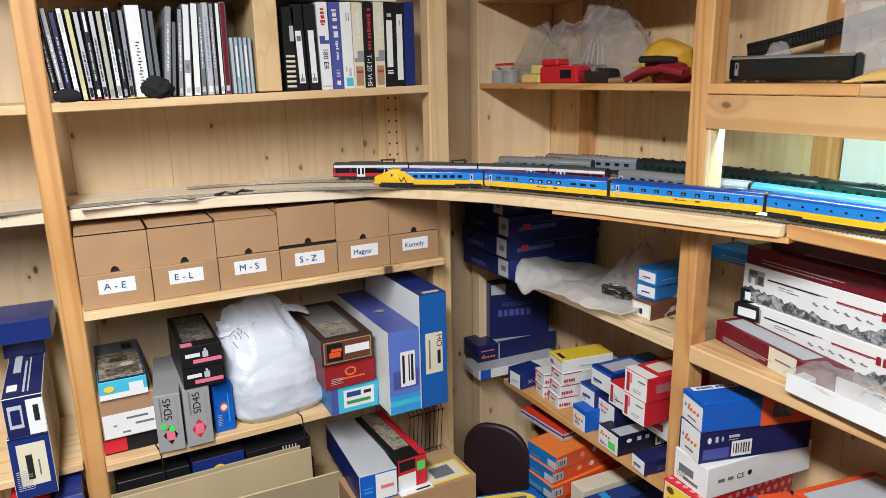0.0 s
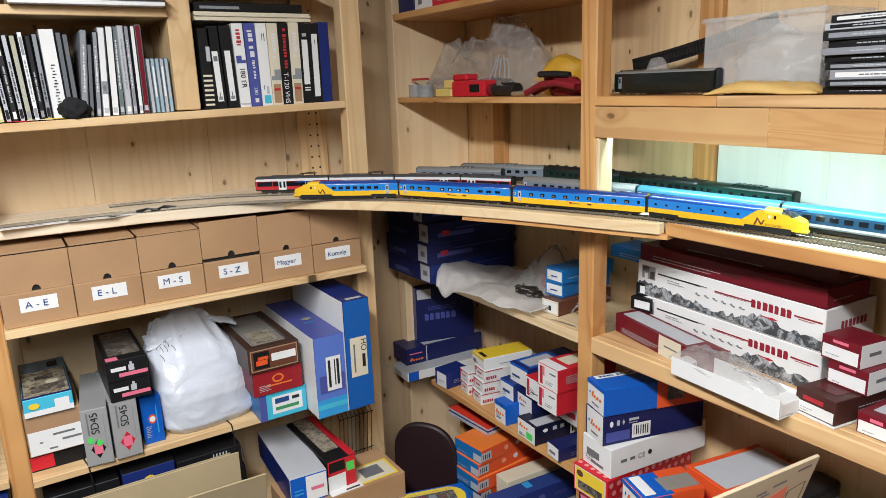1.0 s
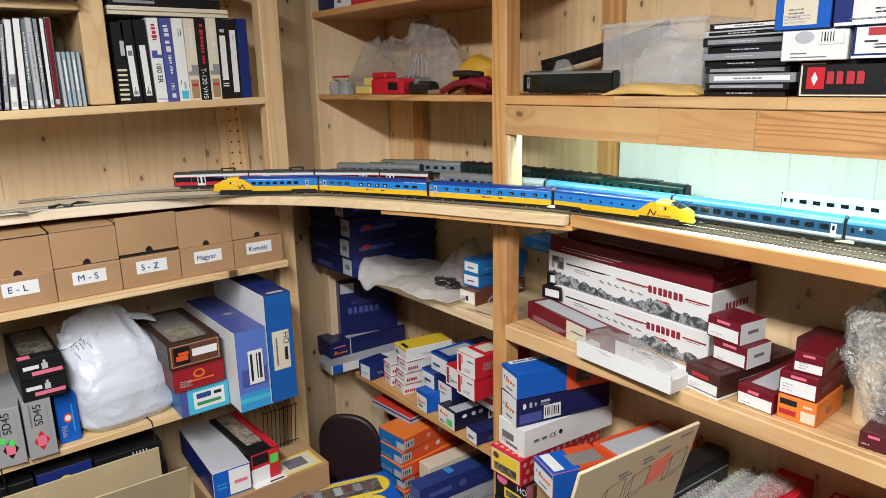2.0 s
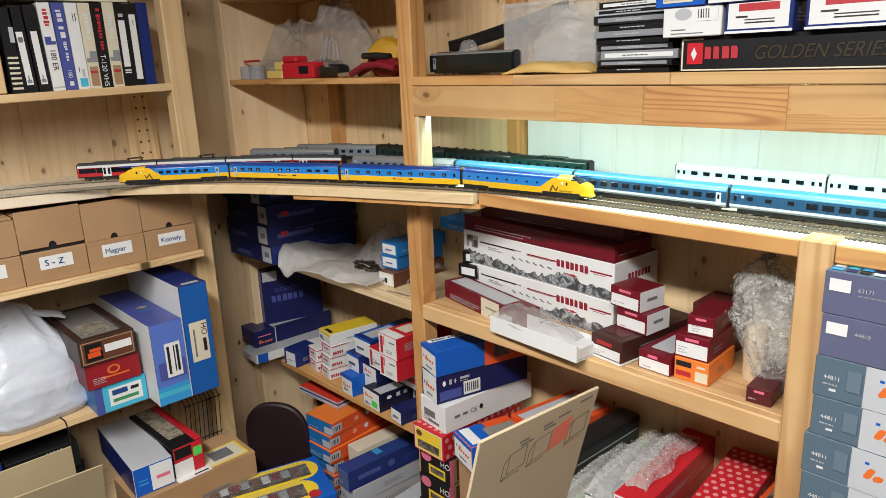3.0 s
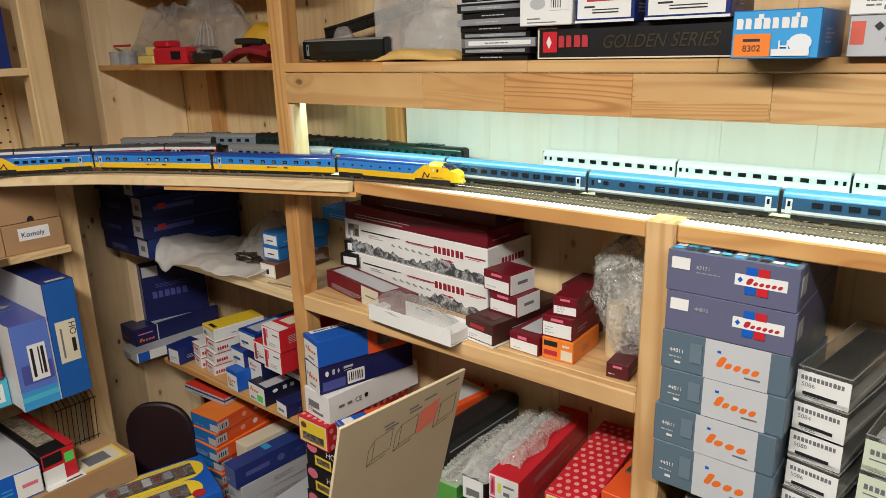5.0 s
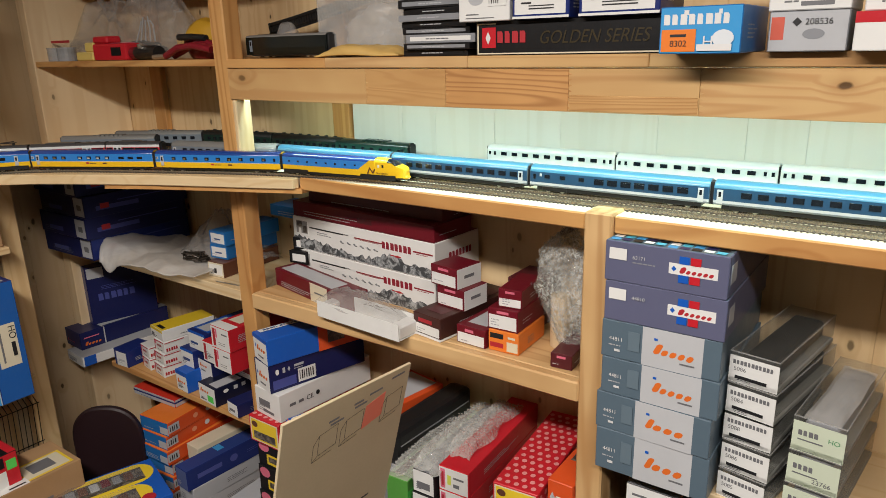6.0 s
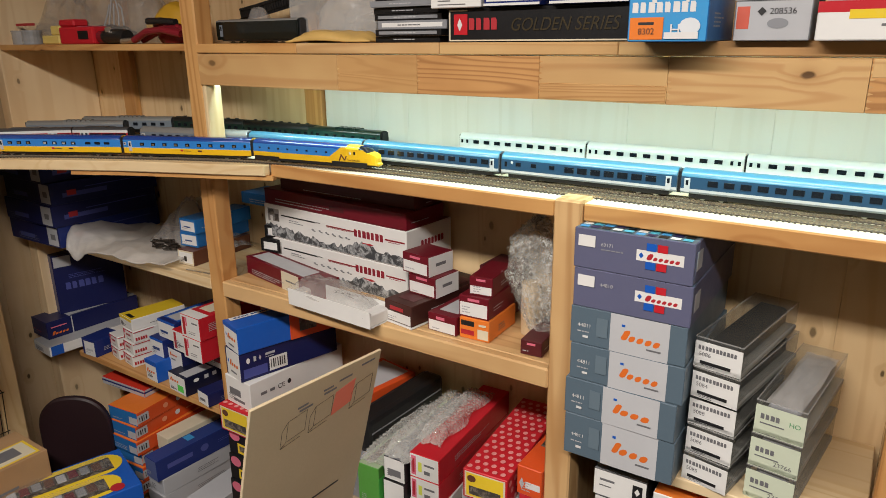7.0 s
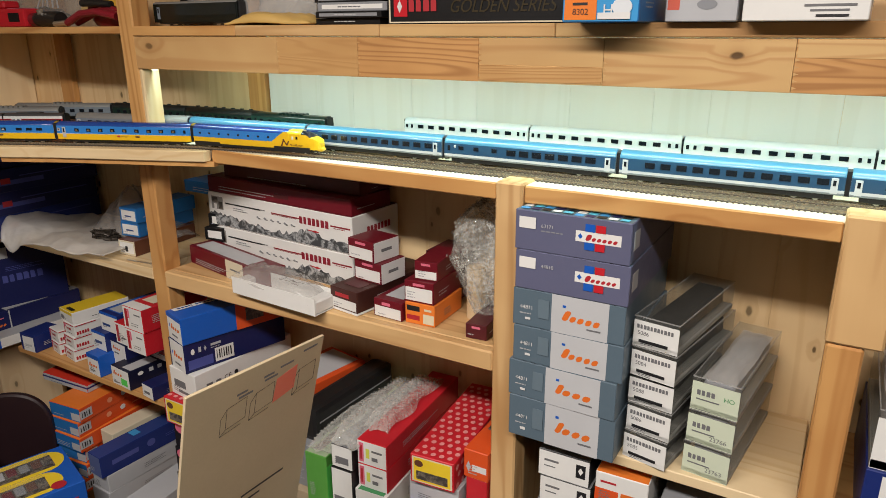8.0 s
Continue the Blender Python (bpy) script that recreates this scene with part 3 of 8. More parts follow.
# ---- shelving along the right wall ----
right_unit = empty("shelving_unit", pose(0, 0, 0))
tagged(right_unit, "long pine shelving unit with a beam above lit tracks", "shelving")
board("end_panel", -0.845, -0.80, 0.0, YW - 0.002, 0.0, TOP, WALLPINE[2], right_unit, 0.002)
board("wall_batten", -0.640, -0.585, YW - 0.02, YW - 0.001, 1.42, TOP, OLDPINE[2], right_unit, 0.002)
board("wall_batten", 0.10, 0.154, YW - 0.02, YW - 0.001, 1.42, TOP, OLDPINE[2], right_unit, 0.002)
board("corner_board", XW + 0.002, -0.848, 0.06, YW - 0.002, 0.0, TOP, WALLPINE[2], right_unit, 0.002)
board("post", 0.0, 0.046, 0.0, 0.045, 0.0, TOP, OLDPINE[2], right_unit, 0.003)
board("post", 0.87, 0.917, -0.004, 0.045, 0.0, 1.424, MIDPINE[2], right_unit, 0.003)
board("post", 1.348, 1.392, -0.004, 0.045, 0.0, 1.26, OLDPINE[2], right_unit, 0.003)
board("post_piece", 1.346, 1.412, -0.006, 0.045, 1.262, 1.432, MIDPINE[2], right_unit, 0.003)
board("post", 1.95, 2.0, 0.0, 0.045, 0.0, TOP, OLDPINE[2], right_unit, 0.003)
# rear and side panels between the bays
board("side_panel", 0.878, 0.896, 0.045, YW - 0.001, 0.0, 1.395, SHELFPINE[2], right_unit)
board("side_panel", 1.362, 1.380, 0.045, YW - 0.001, 0.0, 1.395, SHELFPINE[2], right_unit)

board("shelf", -0.80, 0.0, 0.004, YW - 0.002, 1.642, 1.657, OLDPINE[0], right_unit)
board("shelf", -0.80, 0.0, 0.0, YW - 0.002, 1.882, 1.90, OLDPINE[0], right_unit)
board("shelf", 0.046, 1.95, 0.004, YW - 0.002, 1.960, 1.978, OLDPINE[0], right_unit)
# shelf over the beam, with its lipping in lengths
over = board("shelf", 0.046, 1.95, 0.012, YW - 0.002, 1.640, 1.657, OLDPINE[0], right_unit)
x = 0.046
for k, (w, mt) in enumerate(((0.29, OLDPINE), (0.322, MIDPINE), (0.30, [BLONDPINE]), (0.40, [WAVYPINE]), (0.545, OLDPINE))):
    board("lipping", x, x + w - 0.0006, -0.004, 0.0118, 1.6385, 1.657, mt[0], right_unit, 0.0015)
    x += w
# pale strip added over the post's side, its colour standing for the tube's light
board("beam_cleat", 0.0465, 0.058, -0.001, 0.042, ZT0 + 0.0012, 1.572, PALEPINE[2], right_unit, 0.003)
# the beam, finger jointed out of short lengths
beam = empty("beam", pose(0, 0, 0))
beam.parent = right_unit
BEAMS = ([WAVYPINE], [BEAMPINE], [STREAKED], [WAVYPINE], [BLONDPINE], [STREAKED])
cuts = (0.046, 0.434, 0.612, 0.837, 1.029, 1.264, 1.95)
for k in range(6):
    mt = BEAMS[k]
    board("beam_length", cuts[k], cuts[k + 1] - 0.0005, -0.002 if k % 2 else -0.0018, 0.026, 1.574, 1.637, mt[0], beam, 0.0005)
    if k:
        for j in range(7):
            z = 1.5775 + 0.0083 * j
            bm = prism(((0, 0), (0.006, 0.002), (0, 0.004)), 0, 0.0002)
            part("finger_joint", bm, BEAMS[k - 1][0], beam, "", Matrix(((1, 0, 0, cuts[k]), (0, 0, -1, -0.0021), (0, 1, 0, z), (0, 0, 0, 1))))

# a second stave shows along the foot of the pale length
board("beam_stave", 0.8385, 1.0275, -0.0026, -0.0005, 1.5755, 1.5985, BEAMPINE, beam, 0.0006)
board("beam_stave", 1.2655, 1.50, -0.0026, -0.0005, 1.615, 1.6365, BLONDPINE, beam, 0.0006)

# lower shelves
board("shelf", -0.798, 0.0, 0.0, YW - 0.002, 1.101, 1.128, PALEPINE[0], right_unit)
board("shelf", -0.66, 0.0, 0.0, YW - 0.002, 0.758, 0.775, OLDPINE[0], right_unit)
board("shelf", -0.66, 0.0, 0.0, YW - 0.002, 0.40, 0.42, OLDPINE[0], right_unit)
board("shelf_bracket", -0.655, -0.63, 0.1, YW - 0.002, 0.0, 0.757, OLDPINE[2], right_unit)
board("shelf", 0.046, 0.87, 0.018, YW - 0.002, 1.108, 1.130, MIDPINE[0], right_unit)
board("shelf_front", 0.046, 0.87, -0.004, 0.0175, 1.093, 1.1305, MIDPINE[0], right_unit, 0.003)
board("shelf", 0.046, 0.87, 0.0, YW - 0.002, 0.54, 0.56, OLDPINE[0], right_unit)
board("shelf", 0.917, 1.348, 0.0, YW - 0.002, 0.985, 1.003, PALEPINE[0], right_unit)
board("shelf", 0.917, 1.348, 0.0, YW - 0.002, 0.70, 0.72, OLDPINE[0], right_unit)
board("shelf", 1.392, 1.95, 0.0, YW - 0.002, 0.98, 1.0, OLDPINE[0], right_unit)

# ---- the track board: along the left unit, across the corner in a sweep, along the right unit ----
track_board = empty("track_board", pose(0, 0, 0))
tagged(track_board, "pale pine board that carries model railway tracks round the corner", "board")
ZT = 1.42
sweep = ((-0.571, -0.469), (-0.505, -0.405), (-0.437, -0.343), (-0.33, -0.262), (-0.20, -0.195), (-0.075, -0.136), (0.05, -0.088), (0.14, -0.055), (0.235, -0.018))
part("left_length", prism(((XW, -2.0), (-0.662, -2.0), (-0.648, -1.09), (-0.634, -0.78), (-0.571, -0.47), (-0.58, -0.40), (XW, -0.38)), ZT - 0.024, ZT, 0.0015), TOPPINE[1], track_board)
part("corner_length", prism(sweep + ((0.235, 0.0), (-0.002, 0.002), (-0.002, YW - 0.001), (-0.798, YW - 0.001), (-0.798, -0.0025), (XW + 0.004, -0.0025), (XW + 0.004, -0.379), (-0.579, -0.399)), ZT - 0.022, ZT, 0.0015), PALEPINE[0], track_board)
# stiffening strip under the sweep
part("under_strip", prism(tuple((x + 0.012, y + 0.012) for x, y in sweep[4:]) + tuple((x + 0.004, y + 0.06) for x, y in sweep[4:][::-1]), ZT - 0.032, ZT - 0.0222), OLDPINE[0], track_board)
part("right_length", slab(0, 1.9, 0, YW - 0.017, -0.018, 0, 0.001), TOPPINE[0], track_board, "", pose(0.0465, 0.0065, ZT))
# a darker offcut let in beside the post, between the two tracks
part("inlaid_piece", prism(((-0.215, -0.010), (-0.055, 0.055), (-0.003, -0.002), (-0.115, -0.058)), ZT - 0.002, ZT + 0.0006), OLDPINE[0], track_board)
board("front_lipping", 0.236, 0.8695, 0.0, 0.0062, ZT - 0.026, ZT + 0.0006, OLDPINE[0], track_board, 0.002)
board("front_lipping", 0.9175, 1.3455, 0.0, 0.0062, ZT - 0.026, ZT + 0.0006, OLDPINE[0], track_board, 0.002)
board("front_lipping", 1.4125, 1.95, 0.0, 0.0062, ZT - 0.026, ZT + 0.0006, MIDPINE[0], track_board, 0.002)


# ---- tracks and trains ----
def smooth(pts, n=12):
    """A smooth line through a few plan points."""
    P = [Vector((*p, 0)) for p in pts]
    P = [P[0] * 2 - P[1]] + P + [P[-1] * 2 - P[-2]]
    out = []
    for i in range(1, len(P) - 2):
        for k in range(n):
            t = k / n
            out.append(0.5 * ((2 * P[i]) + (P[i + 1] - P[i - 1]) * t + (2 * P[i - 1] - 5 * P[i] + 4 * P[i + 1] - P[i + 2]) * t * t + (3 * P[i] - P[i - 1] - 3 * P[i + 1] + P[i + 2]) * t ** 3))
    out.append(P[-2])
    return out


class Line:
    """A plan line that can be asked for place and heading by length."""

    def __init__(self, pts):
        self.p = smooth(pts)
        self.s = [0.0]
        for a, b in zip(self.p, self.p[1:]):
            self.s.append(self.s[-1] + (b - a).length)

    def at(self, s):
        s = min(max(s, 0.0), self.s[-1] - 1e-6)
        i = int(np.searchsorted(self.s, s, side="right")) - 1
        t = (s - self.s[i]) / max(1e-9, self.s[i + 1] - self.s[i])
        return self.p[i].lerp(self.p[i + 1], t)

    def near(self, x, y):
        i = min(range(len(self.p)), key=lambda k: (self.p[k] - Vector((x, y, 0))).length)
        return self.s[i]

    def shift(self, d):
        out = []
        for i in range(0, len(self.p), 12):
            a, b = self.p[max(0, i - 1)], self.p[min(len(self.p) - 1, i + 1)]
            t = (b - a).normalized()
            out.append((self.p[i].x - t.y * d, self.p[i].y + t.x * d))
        return Line(out)


ZR = ZT + 0.0058     # rail tops


def lay_track(line, s0, s1, label):
    th = empty("model_track", pose(0, 0, 0))
    n = max(8, int((s1 - s0) / 0.02))
    P = [line.at(s0 + (s1 - s0) * k / n) for k in range(n + 1)]
    for side in (-1, 1):
        bm = bmesh.new()
        rows = []
        for i, p in enumerate(P):
            t = (P[min(n, i + 1)] - P[max(0, i - 1)]).normalized()
            nrm = Vector((-t.y, t.x, 0))
            rows.append([bm.verts.new(p + nrm * (side * 0.00825 + a) + Vector((0, 0, z))) for a, z in ((-0.0011, ZT + 0.0014), (-0.0006, ZR), (0.0006, ZR), (0.0011, ZT + 0.0014))])
        for A, B2 in zip(rows, rows[1:]):
            for k in range(3):
                bm.faces.new((A[k], A[k + 1], B2[k + 1], B2[k]))
        part("rail", bm, RAIL, th)
    bm = bmesh.new()
    m = int((s1 - s0) / 0.0074)
    for k in range(m):
        s = s0 + (k + 0.5) * 0.0074
        p, q = line.at(s), line.at(s + 0.002)
        a = math.atan2(q.y - p.y, q.x - p.x)
        M = Matrix.Translation((p.x, p.y, ZT + 0.0023)) @ Matrix.Rotation(a, 4, "Z")
        vs = [bm.verts.new(M @ Vector((x, y, z))) for x, y, z in ((-0.0013, -0.0146, -0.0022), (0.0013, -0.0146, -0.0022), (0.0013, 0.0146, -0.0022), (-0.0013, 0.0146, -0.0022), (-0.0013, -0.0146, 0.0002), (0.0013, -0.0146, 0.0002), (0.0013, 0.0146, 0.0002), (-0.0013, 0.0146, 0.0002))]
        for f in ((4, 5, 6, 7), (0, 1, 5, 4), (1, 2, 6, 5), (2, 3, 7, 6), (3, 0, 4, 7)):
            bm.faces.new([vs[j] for j in f])
    tagged(part("sleeper_bed", bm, SLEEPERS, th), kind="stuff")
    # webs that join the sleepers under the rails
    for side in (-1, 1):
        bm = bmesh.new()
        rows = []
        for i, p in enumerate(P):
            t = (P[min(n, i + 1)] - P[max(0, i - 1)]).normalized()
            nrm = Vector((-t.y, t.x, 0))
            rows.append([bm.verts.new(p + nrm * (side * 0.00825 + a) + Vector((0, 0, ZT + z))) for a, z in ((-0.0016, 0.0003), (-0.0016, 0.0016), (0.0016, 0.0016), (0.0016, 0.0003))])
        for A, B2 in zip(rows, rows[1:]):
            for k in range(3):
                bm.faces.new((A[k], A[k + 1], B2[k + 1], B2[k]))
        part("rail_base", bm, TIES, th)
    return tagged(th, label, "model track")


FRONT = Line(((-0.60, -2.0), (-0.615, -1.55), (-0.65, -1.25), (-0.672, -1.02), (-0.660, -0.80), (-0.612, -0.60), (-0.515, -0.415), (-0.415, -0.288), (-0.30, -0.200), (-0.185, -0.144), (-0.07, -0.095), (0.05, -0.044), (0.18, 0.000), (0.33, 0.031), (0.50, 0.045), (0.70, 0.051), (0.95, 0.054), (1.30, 0.054), (1.95, 0.054)))
MIDDLE = Line(((-0.80, -0.86), (-0.785, -0.70), (-0.735, -0.55), (-0.64, -0.395), (-0.54, -0.275), (-0.42, -0.155), (-0.30, -0.062), (-0.16, 0.004), (0.0, 0.052), (0.18, 0.078), (0.40, 0.092), (0.70, 0.098), (1.0, 0.100), (1.5, 0.100), (1.95, 0.100)))
THIRD = Line(((-0.60, -0.10), (-0.46, 0.005), (-0.30, 0.085), (-0.15, 0.13), (0.05, 0.15), (0.3, 0.155), (0.7, 0.158)))
WALLSIDE = Line(((-0.60, 0.02), (-0.50, 0.085), (-0.34, 0.165), (-0.20, 0.198), (-0.05, 0.213), (0.12, 0.216), (0.42, 0.216), (0.80, 0.216), (1.3, 0.216), (1.95, 0.216)))
lay_track(FRONT, 0.0, FRONT.s[-1], "brown model railway track with bright rails round the corner")
lay_track(MIDDLE, 0.02, MIDDLE.s[-1], "brown model railway track beside another on the board")
lay_track(THIRD, 0.0, THIRD.s[-1], "short model railway siding on the pale board")
lay_track(WALLSIDE, 0.0, WALLSIDE.s[-1], "model railway track close to the panelled wall")


def paint(name, colour, rough=0.3):
    return plain(name, colour, rough, 0.0, 90.0, 0.12, 0.3)


TBLUE = paint("blue_train_paint", (0.03, 0.21, 0.60), 0.22)
TNAVY = paint("dark_blue_train_roof", (0.014, 0.055, 0.26), 0.2)
TYEL = paint("yellow_train_paint", (0.82, 0.50, 0.015))
TRED = paint("red_train_paint", (0.46, 0.02, 0.03))
TWHITE = paint("white_train_paint", (0.66, 0.69, 0.69))
TGREY = paint("grey_train_paint", (0.17, 0.20, 0.235))
TLGREY = paint("pale_grey_train_paint", (0.46, 0.47, 0.48))
TSTEELBLUE = paint("steel_blue_train_paint", (0.018, 0.060, 0.12))
# blue roof paint, its colour paled further for the cool tube's light
TLBLUE = paint("light_blue_train_roof", (0.05, 0.19, 0.30), 0.3)
TGREEN = paint("dark_green_train_paint", (0.010, 0.028, 0.022))
TGREEN2 = paint("green_train_paint", (0.012, 0.052, 0.042))
TDARK = paint("dark_train_roof", (0.011, 0.013, 0.013), 0.5)
TROOFGREY = paint("dusty_grey_train_roof", (0.20, 0.20, 0.19), 0.55)

W2 = 0.0163          # half width of a coach


def section(hbot, hwaist, htop, round_roof):
    """Right half of a coach's cross section, from sill to roof crown."""
    pts = [(W2 - 0.0012, hbot), (W2, hbot + 0.004), (W2, hwaist), (W2 - 0.0008, htop - round_roof)]
    for k in range(1, 5):
        a = k / 4 * math.pi / 2
        pts.append(((W2 - 0.0012) * math.cos(a) if k < 4 else 0.0, htop - round_roof + round_roof * math.sin(a)))
    return pts


def coach_shell(length, hbot, htop, rr, bands, roof_from, roof_mat, nose=0.0):
    """Painted body of a coach along x, centred on the track; bands: (top height, material)."""
    hs = sorted(set([hbot] + [b[0] for b in bands] + [roof_from]))
    prof = [(W2 - 0.001, hbot)]
    for h in hs[1:]:
        if h < roof_from:
            prof.append((W2, h))
    prof.append((W2 - 0.0004, roof_from))
    for k in range(1, 6):
        a = k / 5 * math.pi / 2
        prof.append(((W2 - 0.0008) * math.cos(a), roof_from + (htop - roof_from) * math.sin(a)))
    full = prof + [(-x, z) for x, z in prof[-2::-1]]
    mats = [b[1] for b in bands] + [roof_mat]
    bm = bmesh.new()
    xs = [-length / 2, -length / 2 + 0.002, length / 2 - 0.002, length / 2]
    sc = [0.93, 1.0, 1.0, 0.93]
    NT = (0, 0.25, 0.45, 0.60, 0.72, 0.85, 0.95, 1.0)
    if nose:
        xs = [-length / 2, -length / 2 + 0.002] + [length / 2 - nose * (1 - t) for t in NT]
        sc = [0.93, 1.0] + [1.0, 1.0, 0.99, 0.96, 0.92, 0.84, 0.70, 0.46]
    rings = []
    for x, s in zip(xs, sc):
        t = max(0.0, (x - (length / 2 - nose)) / nose) if nose else 0.0
        ring = []
        for px, pz in full:
            z = pz
            if nose and t > 0:
                # cab roof, raked windscreen and short rounded bonnet
                top = hbot + (htop - hbot) * float(np.interp(t, NT, (1.0, 1.0, 0.96, 0.80, 0.64, 0.57, 0.49, 0.34)))
                z = min(pz, max(top, hbot + 0.003)) if pz > hbot + 0.004 else pz
            ring.append(bm.verts.new((x, px * s, z)))
        rings.append(ring)
    n = len(full)
    for a, b in zip(rings, rings[1:]):
        for k in range(n - 1):
            f = bm.faces.new((a[k], b[k], b[k + 1], a[k + 1]))
            h = (full[k][1] + full[k + 1][1]) / 2
            f.material_index = len(mats) - 1
            for i, bd in enumerate(bands):
                if h < bd[0]:
                    f.material_index = i
                    break
            if nose and a[k].co.x >= length / 2 - nose - 1e-6:
                f.material_index = 0
                if 0.42 * nose > length / 2 - b[k].co.x > 0.26 * nose and abs(b[k].co.y) < 0.0145 and b[k].co.z > hbot + 0.019:
                    f.material_index = len(mats)
        f = bm.faces.new((a[n - 1], b[n - 1], b[0], a[0]))
    for ring, flip in ((rings[0], False), (rings[-1], True)):
        f = bm.faces.new(ring if flip else ring[::-1])
    bmesh.ops.recalc_face_normals(bm, faces=bm.faces[:])
    for f in bm.faces:
        f.smooth = len(f.verts) == 4 and abs(f.normal.z) > 0.15
    return bm, mats + [GLASSDARK]


def add_wheels(th, length, ends=(-1, 1)):
    wheel = None
    for e in ends:
        cx = e * (length / 2 - 0.046)
        bg = part("bogie", slab(cx - 0.023, cx + 0.023, -0.0132, 0.0132, 0.003, 0.0118, 0.001), RUBBER, th)
        for dx in (-0.0135, 0.0135):
            for sy in (-1, 1):
                if wheel is None:
                    bm = bmesh.new()
                    bmesh.ops.create_cone(bm, cap_ends=True, segments=14, radius1=0.0055, radius2=0.0052, depth=0.0025)
                    wheel = part("wheel", bm, STEEL, bg, "", pose(cx + dx, sy * 0.0088, 0.0056, 90, 0, 0))
                else:
                    again("wheel", wheel, bg, pose(cx + dx, sy * 0.0088, 0.0056, 90, 0, 0))
    part("underframe", slab(-length / 2 + 0.012, length / 2 - 0.012, -0.0120, 0.0120, 0.0035, 0.012, 0.001), RUBBER, th)
    part("buffer_beam", slab(-length / 2 - 0.003, length / 2 + 0.003, -0.004, 0.004, 0.008, 0.012), RUBBER, th)


def panes(th, xs, w, h, z, mat=None, frame=None, both=True):
    first = None
    for x in xs:
        for sy in ((-1, 1) if both else (-1,)):
            M = pose(x, sy * (W2 + 0.0001), z, 0, 0, 0)
            if first is None:
                first = part("window", slab(-w / 2, w / 2, -0.0004, 0.0004, -h / 2, h / 2, 0.00015), mat or GLASSDARK, th, "", M)
            else:
                again("window", first, th, M)


def side_door(th, xs, mat, z0, z1, w=0.0085):
    for x in xs:
        for sy in (-1, 1):
            d = part("door", slab(x - w / 2, x + w / 2, sy * W2 - 0.0006, sy * W2 + 0.0006, z0, z1, 0.0003), mat, th)
            part("door_window", slab(x - w * 0.22, x + w * 0.22, sy * W2 - 0.0009, sy * W2 + 0.0009, z0 + (z1 - z0) * 0.5, z1 - 0.003), GLASSDARK, d)


def roof_bits(th, length, z, kind, mat):
    if kind == "vents":
        for k in range(7):
            x = (k - 3) * length / 8
            part("roof_vent", slab(x - 0.004, x + 0.004, -0.003, 0.003, z - 0.001, z + 0.0022, 0.0006), mat, th)
    elif kind == "boxes":
        for x, w in ((-0.3, 0.16), (-0.02, 0.1), (0.28, 0.2)):
            part("roof_unit", slab((x - w / 2) * length, (x + w / 2) * length, -0.009, 0.009, z - 0.0015, z + 0.003, 0.0008), mat, th)
    elif kind == "ribs":
        for x in (-0.006, 0.006):
            part("roof_seam", slab(-length / 2 + 0.004, length / 2 - 0.004, x - 0.0004, x + 0.0004, z - 0.0018, z - 0.0004), mat, th)
    elif kind == "louvres":
        for k in range(6):
            x = -0.1 * length + k * 0.012
            part("roof_louvre", slab(x - 0.004, x + 0.004, -0.012, 0.012, z - 0.005, z + 0.0015, 0.0008), mat, th)


def coach(length, bands, roof_from, roof_mat, htop, win, doors=None, hbot=0.0095, roof="", nose=0.0, bellows=0.0105):
    """One model coach, running along x, standing on z = 0."""
    th = empty("model_coach")
    bm, mats = coach_shell(length, hbot, htop, 0.006, bands, roof_from, roof_mat, nose)
    part("body", bm, mats, th)
    if win:
        xs, w, h, z = win
        panes(th, xs, w, h, z)
    if doors:
        side_door(th, *doors)
    add_wheels(th, length)
    for e in ((-1,) if nose else (-1, 1)):
        x0, x1 = sorted((e * (length / 2 - 0.001), e * (length / 2 + (0.0048 if bellows > 0.012 else 0.0034))))
        part("gangway", slab(x0, x1, -bellows, bellows, 0.009, htop - 0.0035, 0.0004), RUBBER, th)
    if roof:
        roof_bits(th, length, htop, roof, roof_mat)
    return th


def set_on(th, line, s, length, flip=False):
    """Stands a coach on a track: both bogies on the line."""
    a, b = line.at(s - length * 0.34), line.at(s + length * 0.34)
    mid = (a + b) / 2
    ang = math.degrees(math.atan2(b.y - a.y, b.x - a.x)) + (180 if flip else 0)
    th.matrix_basis = pose(mid.x, mid.y, ZR, 0, 0, ang)
    return th


def evenly(n, a, b):
    return [a + (b - a) * k / (n - 1) for k in range(n)]


# the blue and yellow express of four, on the front track
yb = ((0.0205, TYEL), (0.0365, TBLUE))


def express_livery(th, x0):
    for sy in (-1, 1):
        part("lining", slab(-x0, x0, sy * W2 - 0.0003, sy * W2 + 0.0003, 0.0203, 0.0209), INKWHITE, th)
        e = part("emblem", slab(-0.012, -0.006, sy * W2 - 0.0004, sy * W2 + 0.0004, 0.0150, 0.0185), INKRED, th)
        part("emblem_bar", slab(-0.004, 0.012, sy * W2 - 0.0004, sy * W2 + 0.0004, 0.0155, 0.0163), INK, th)
        part("emblem", slab(0.028, 0.037, sy * W2 - 0.0004, sy * W2 + 0.0004, 0.0148, 0.0178), BROWN, th)


WARMGLASS = plain("lit_train_glass", (0.30, 0.22, 0.13), 0.15, 0.0, 200.0, 1.2)


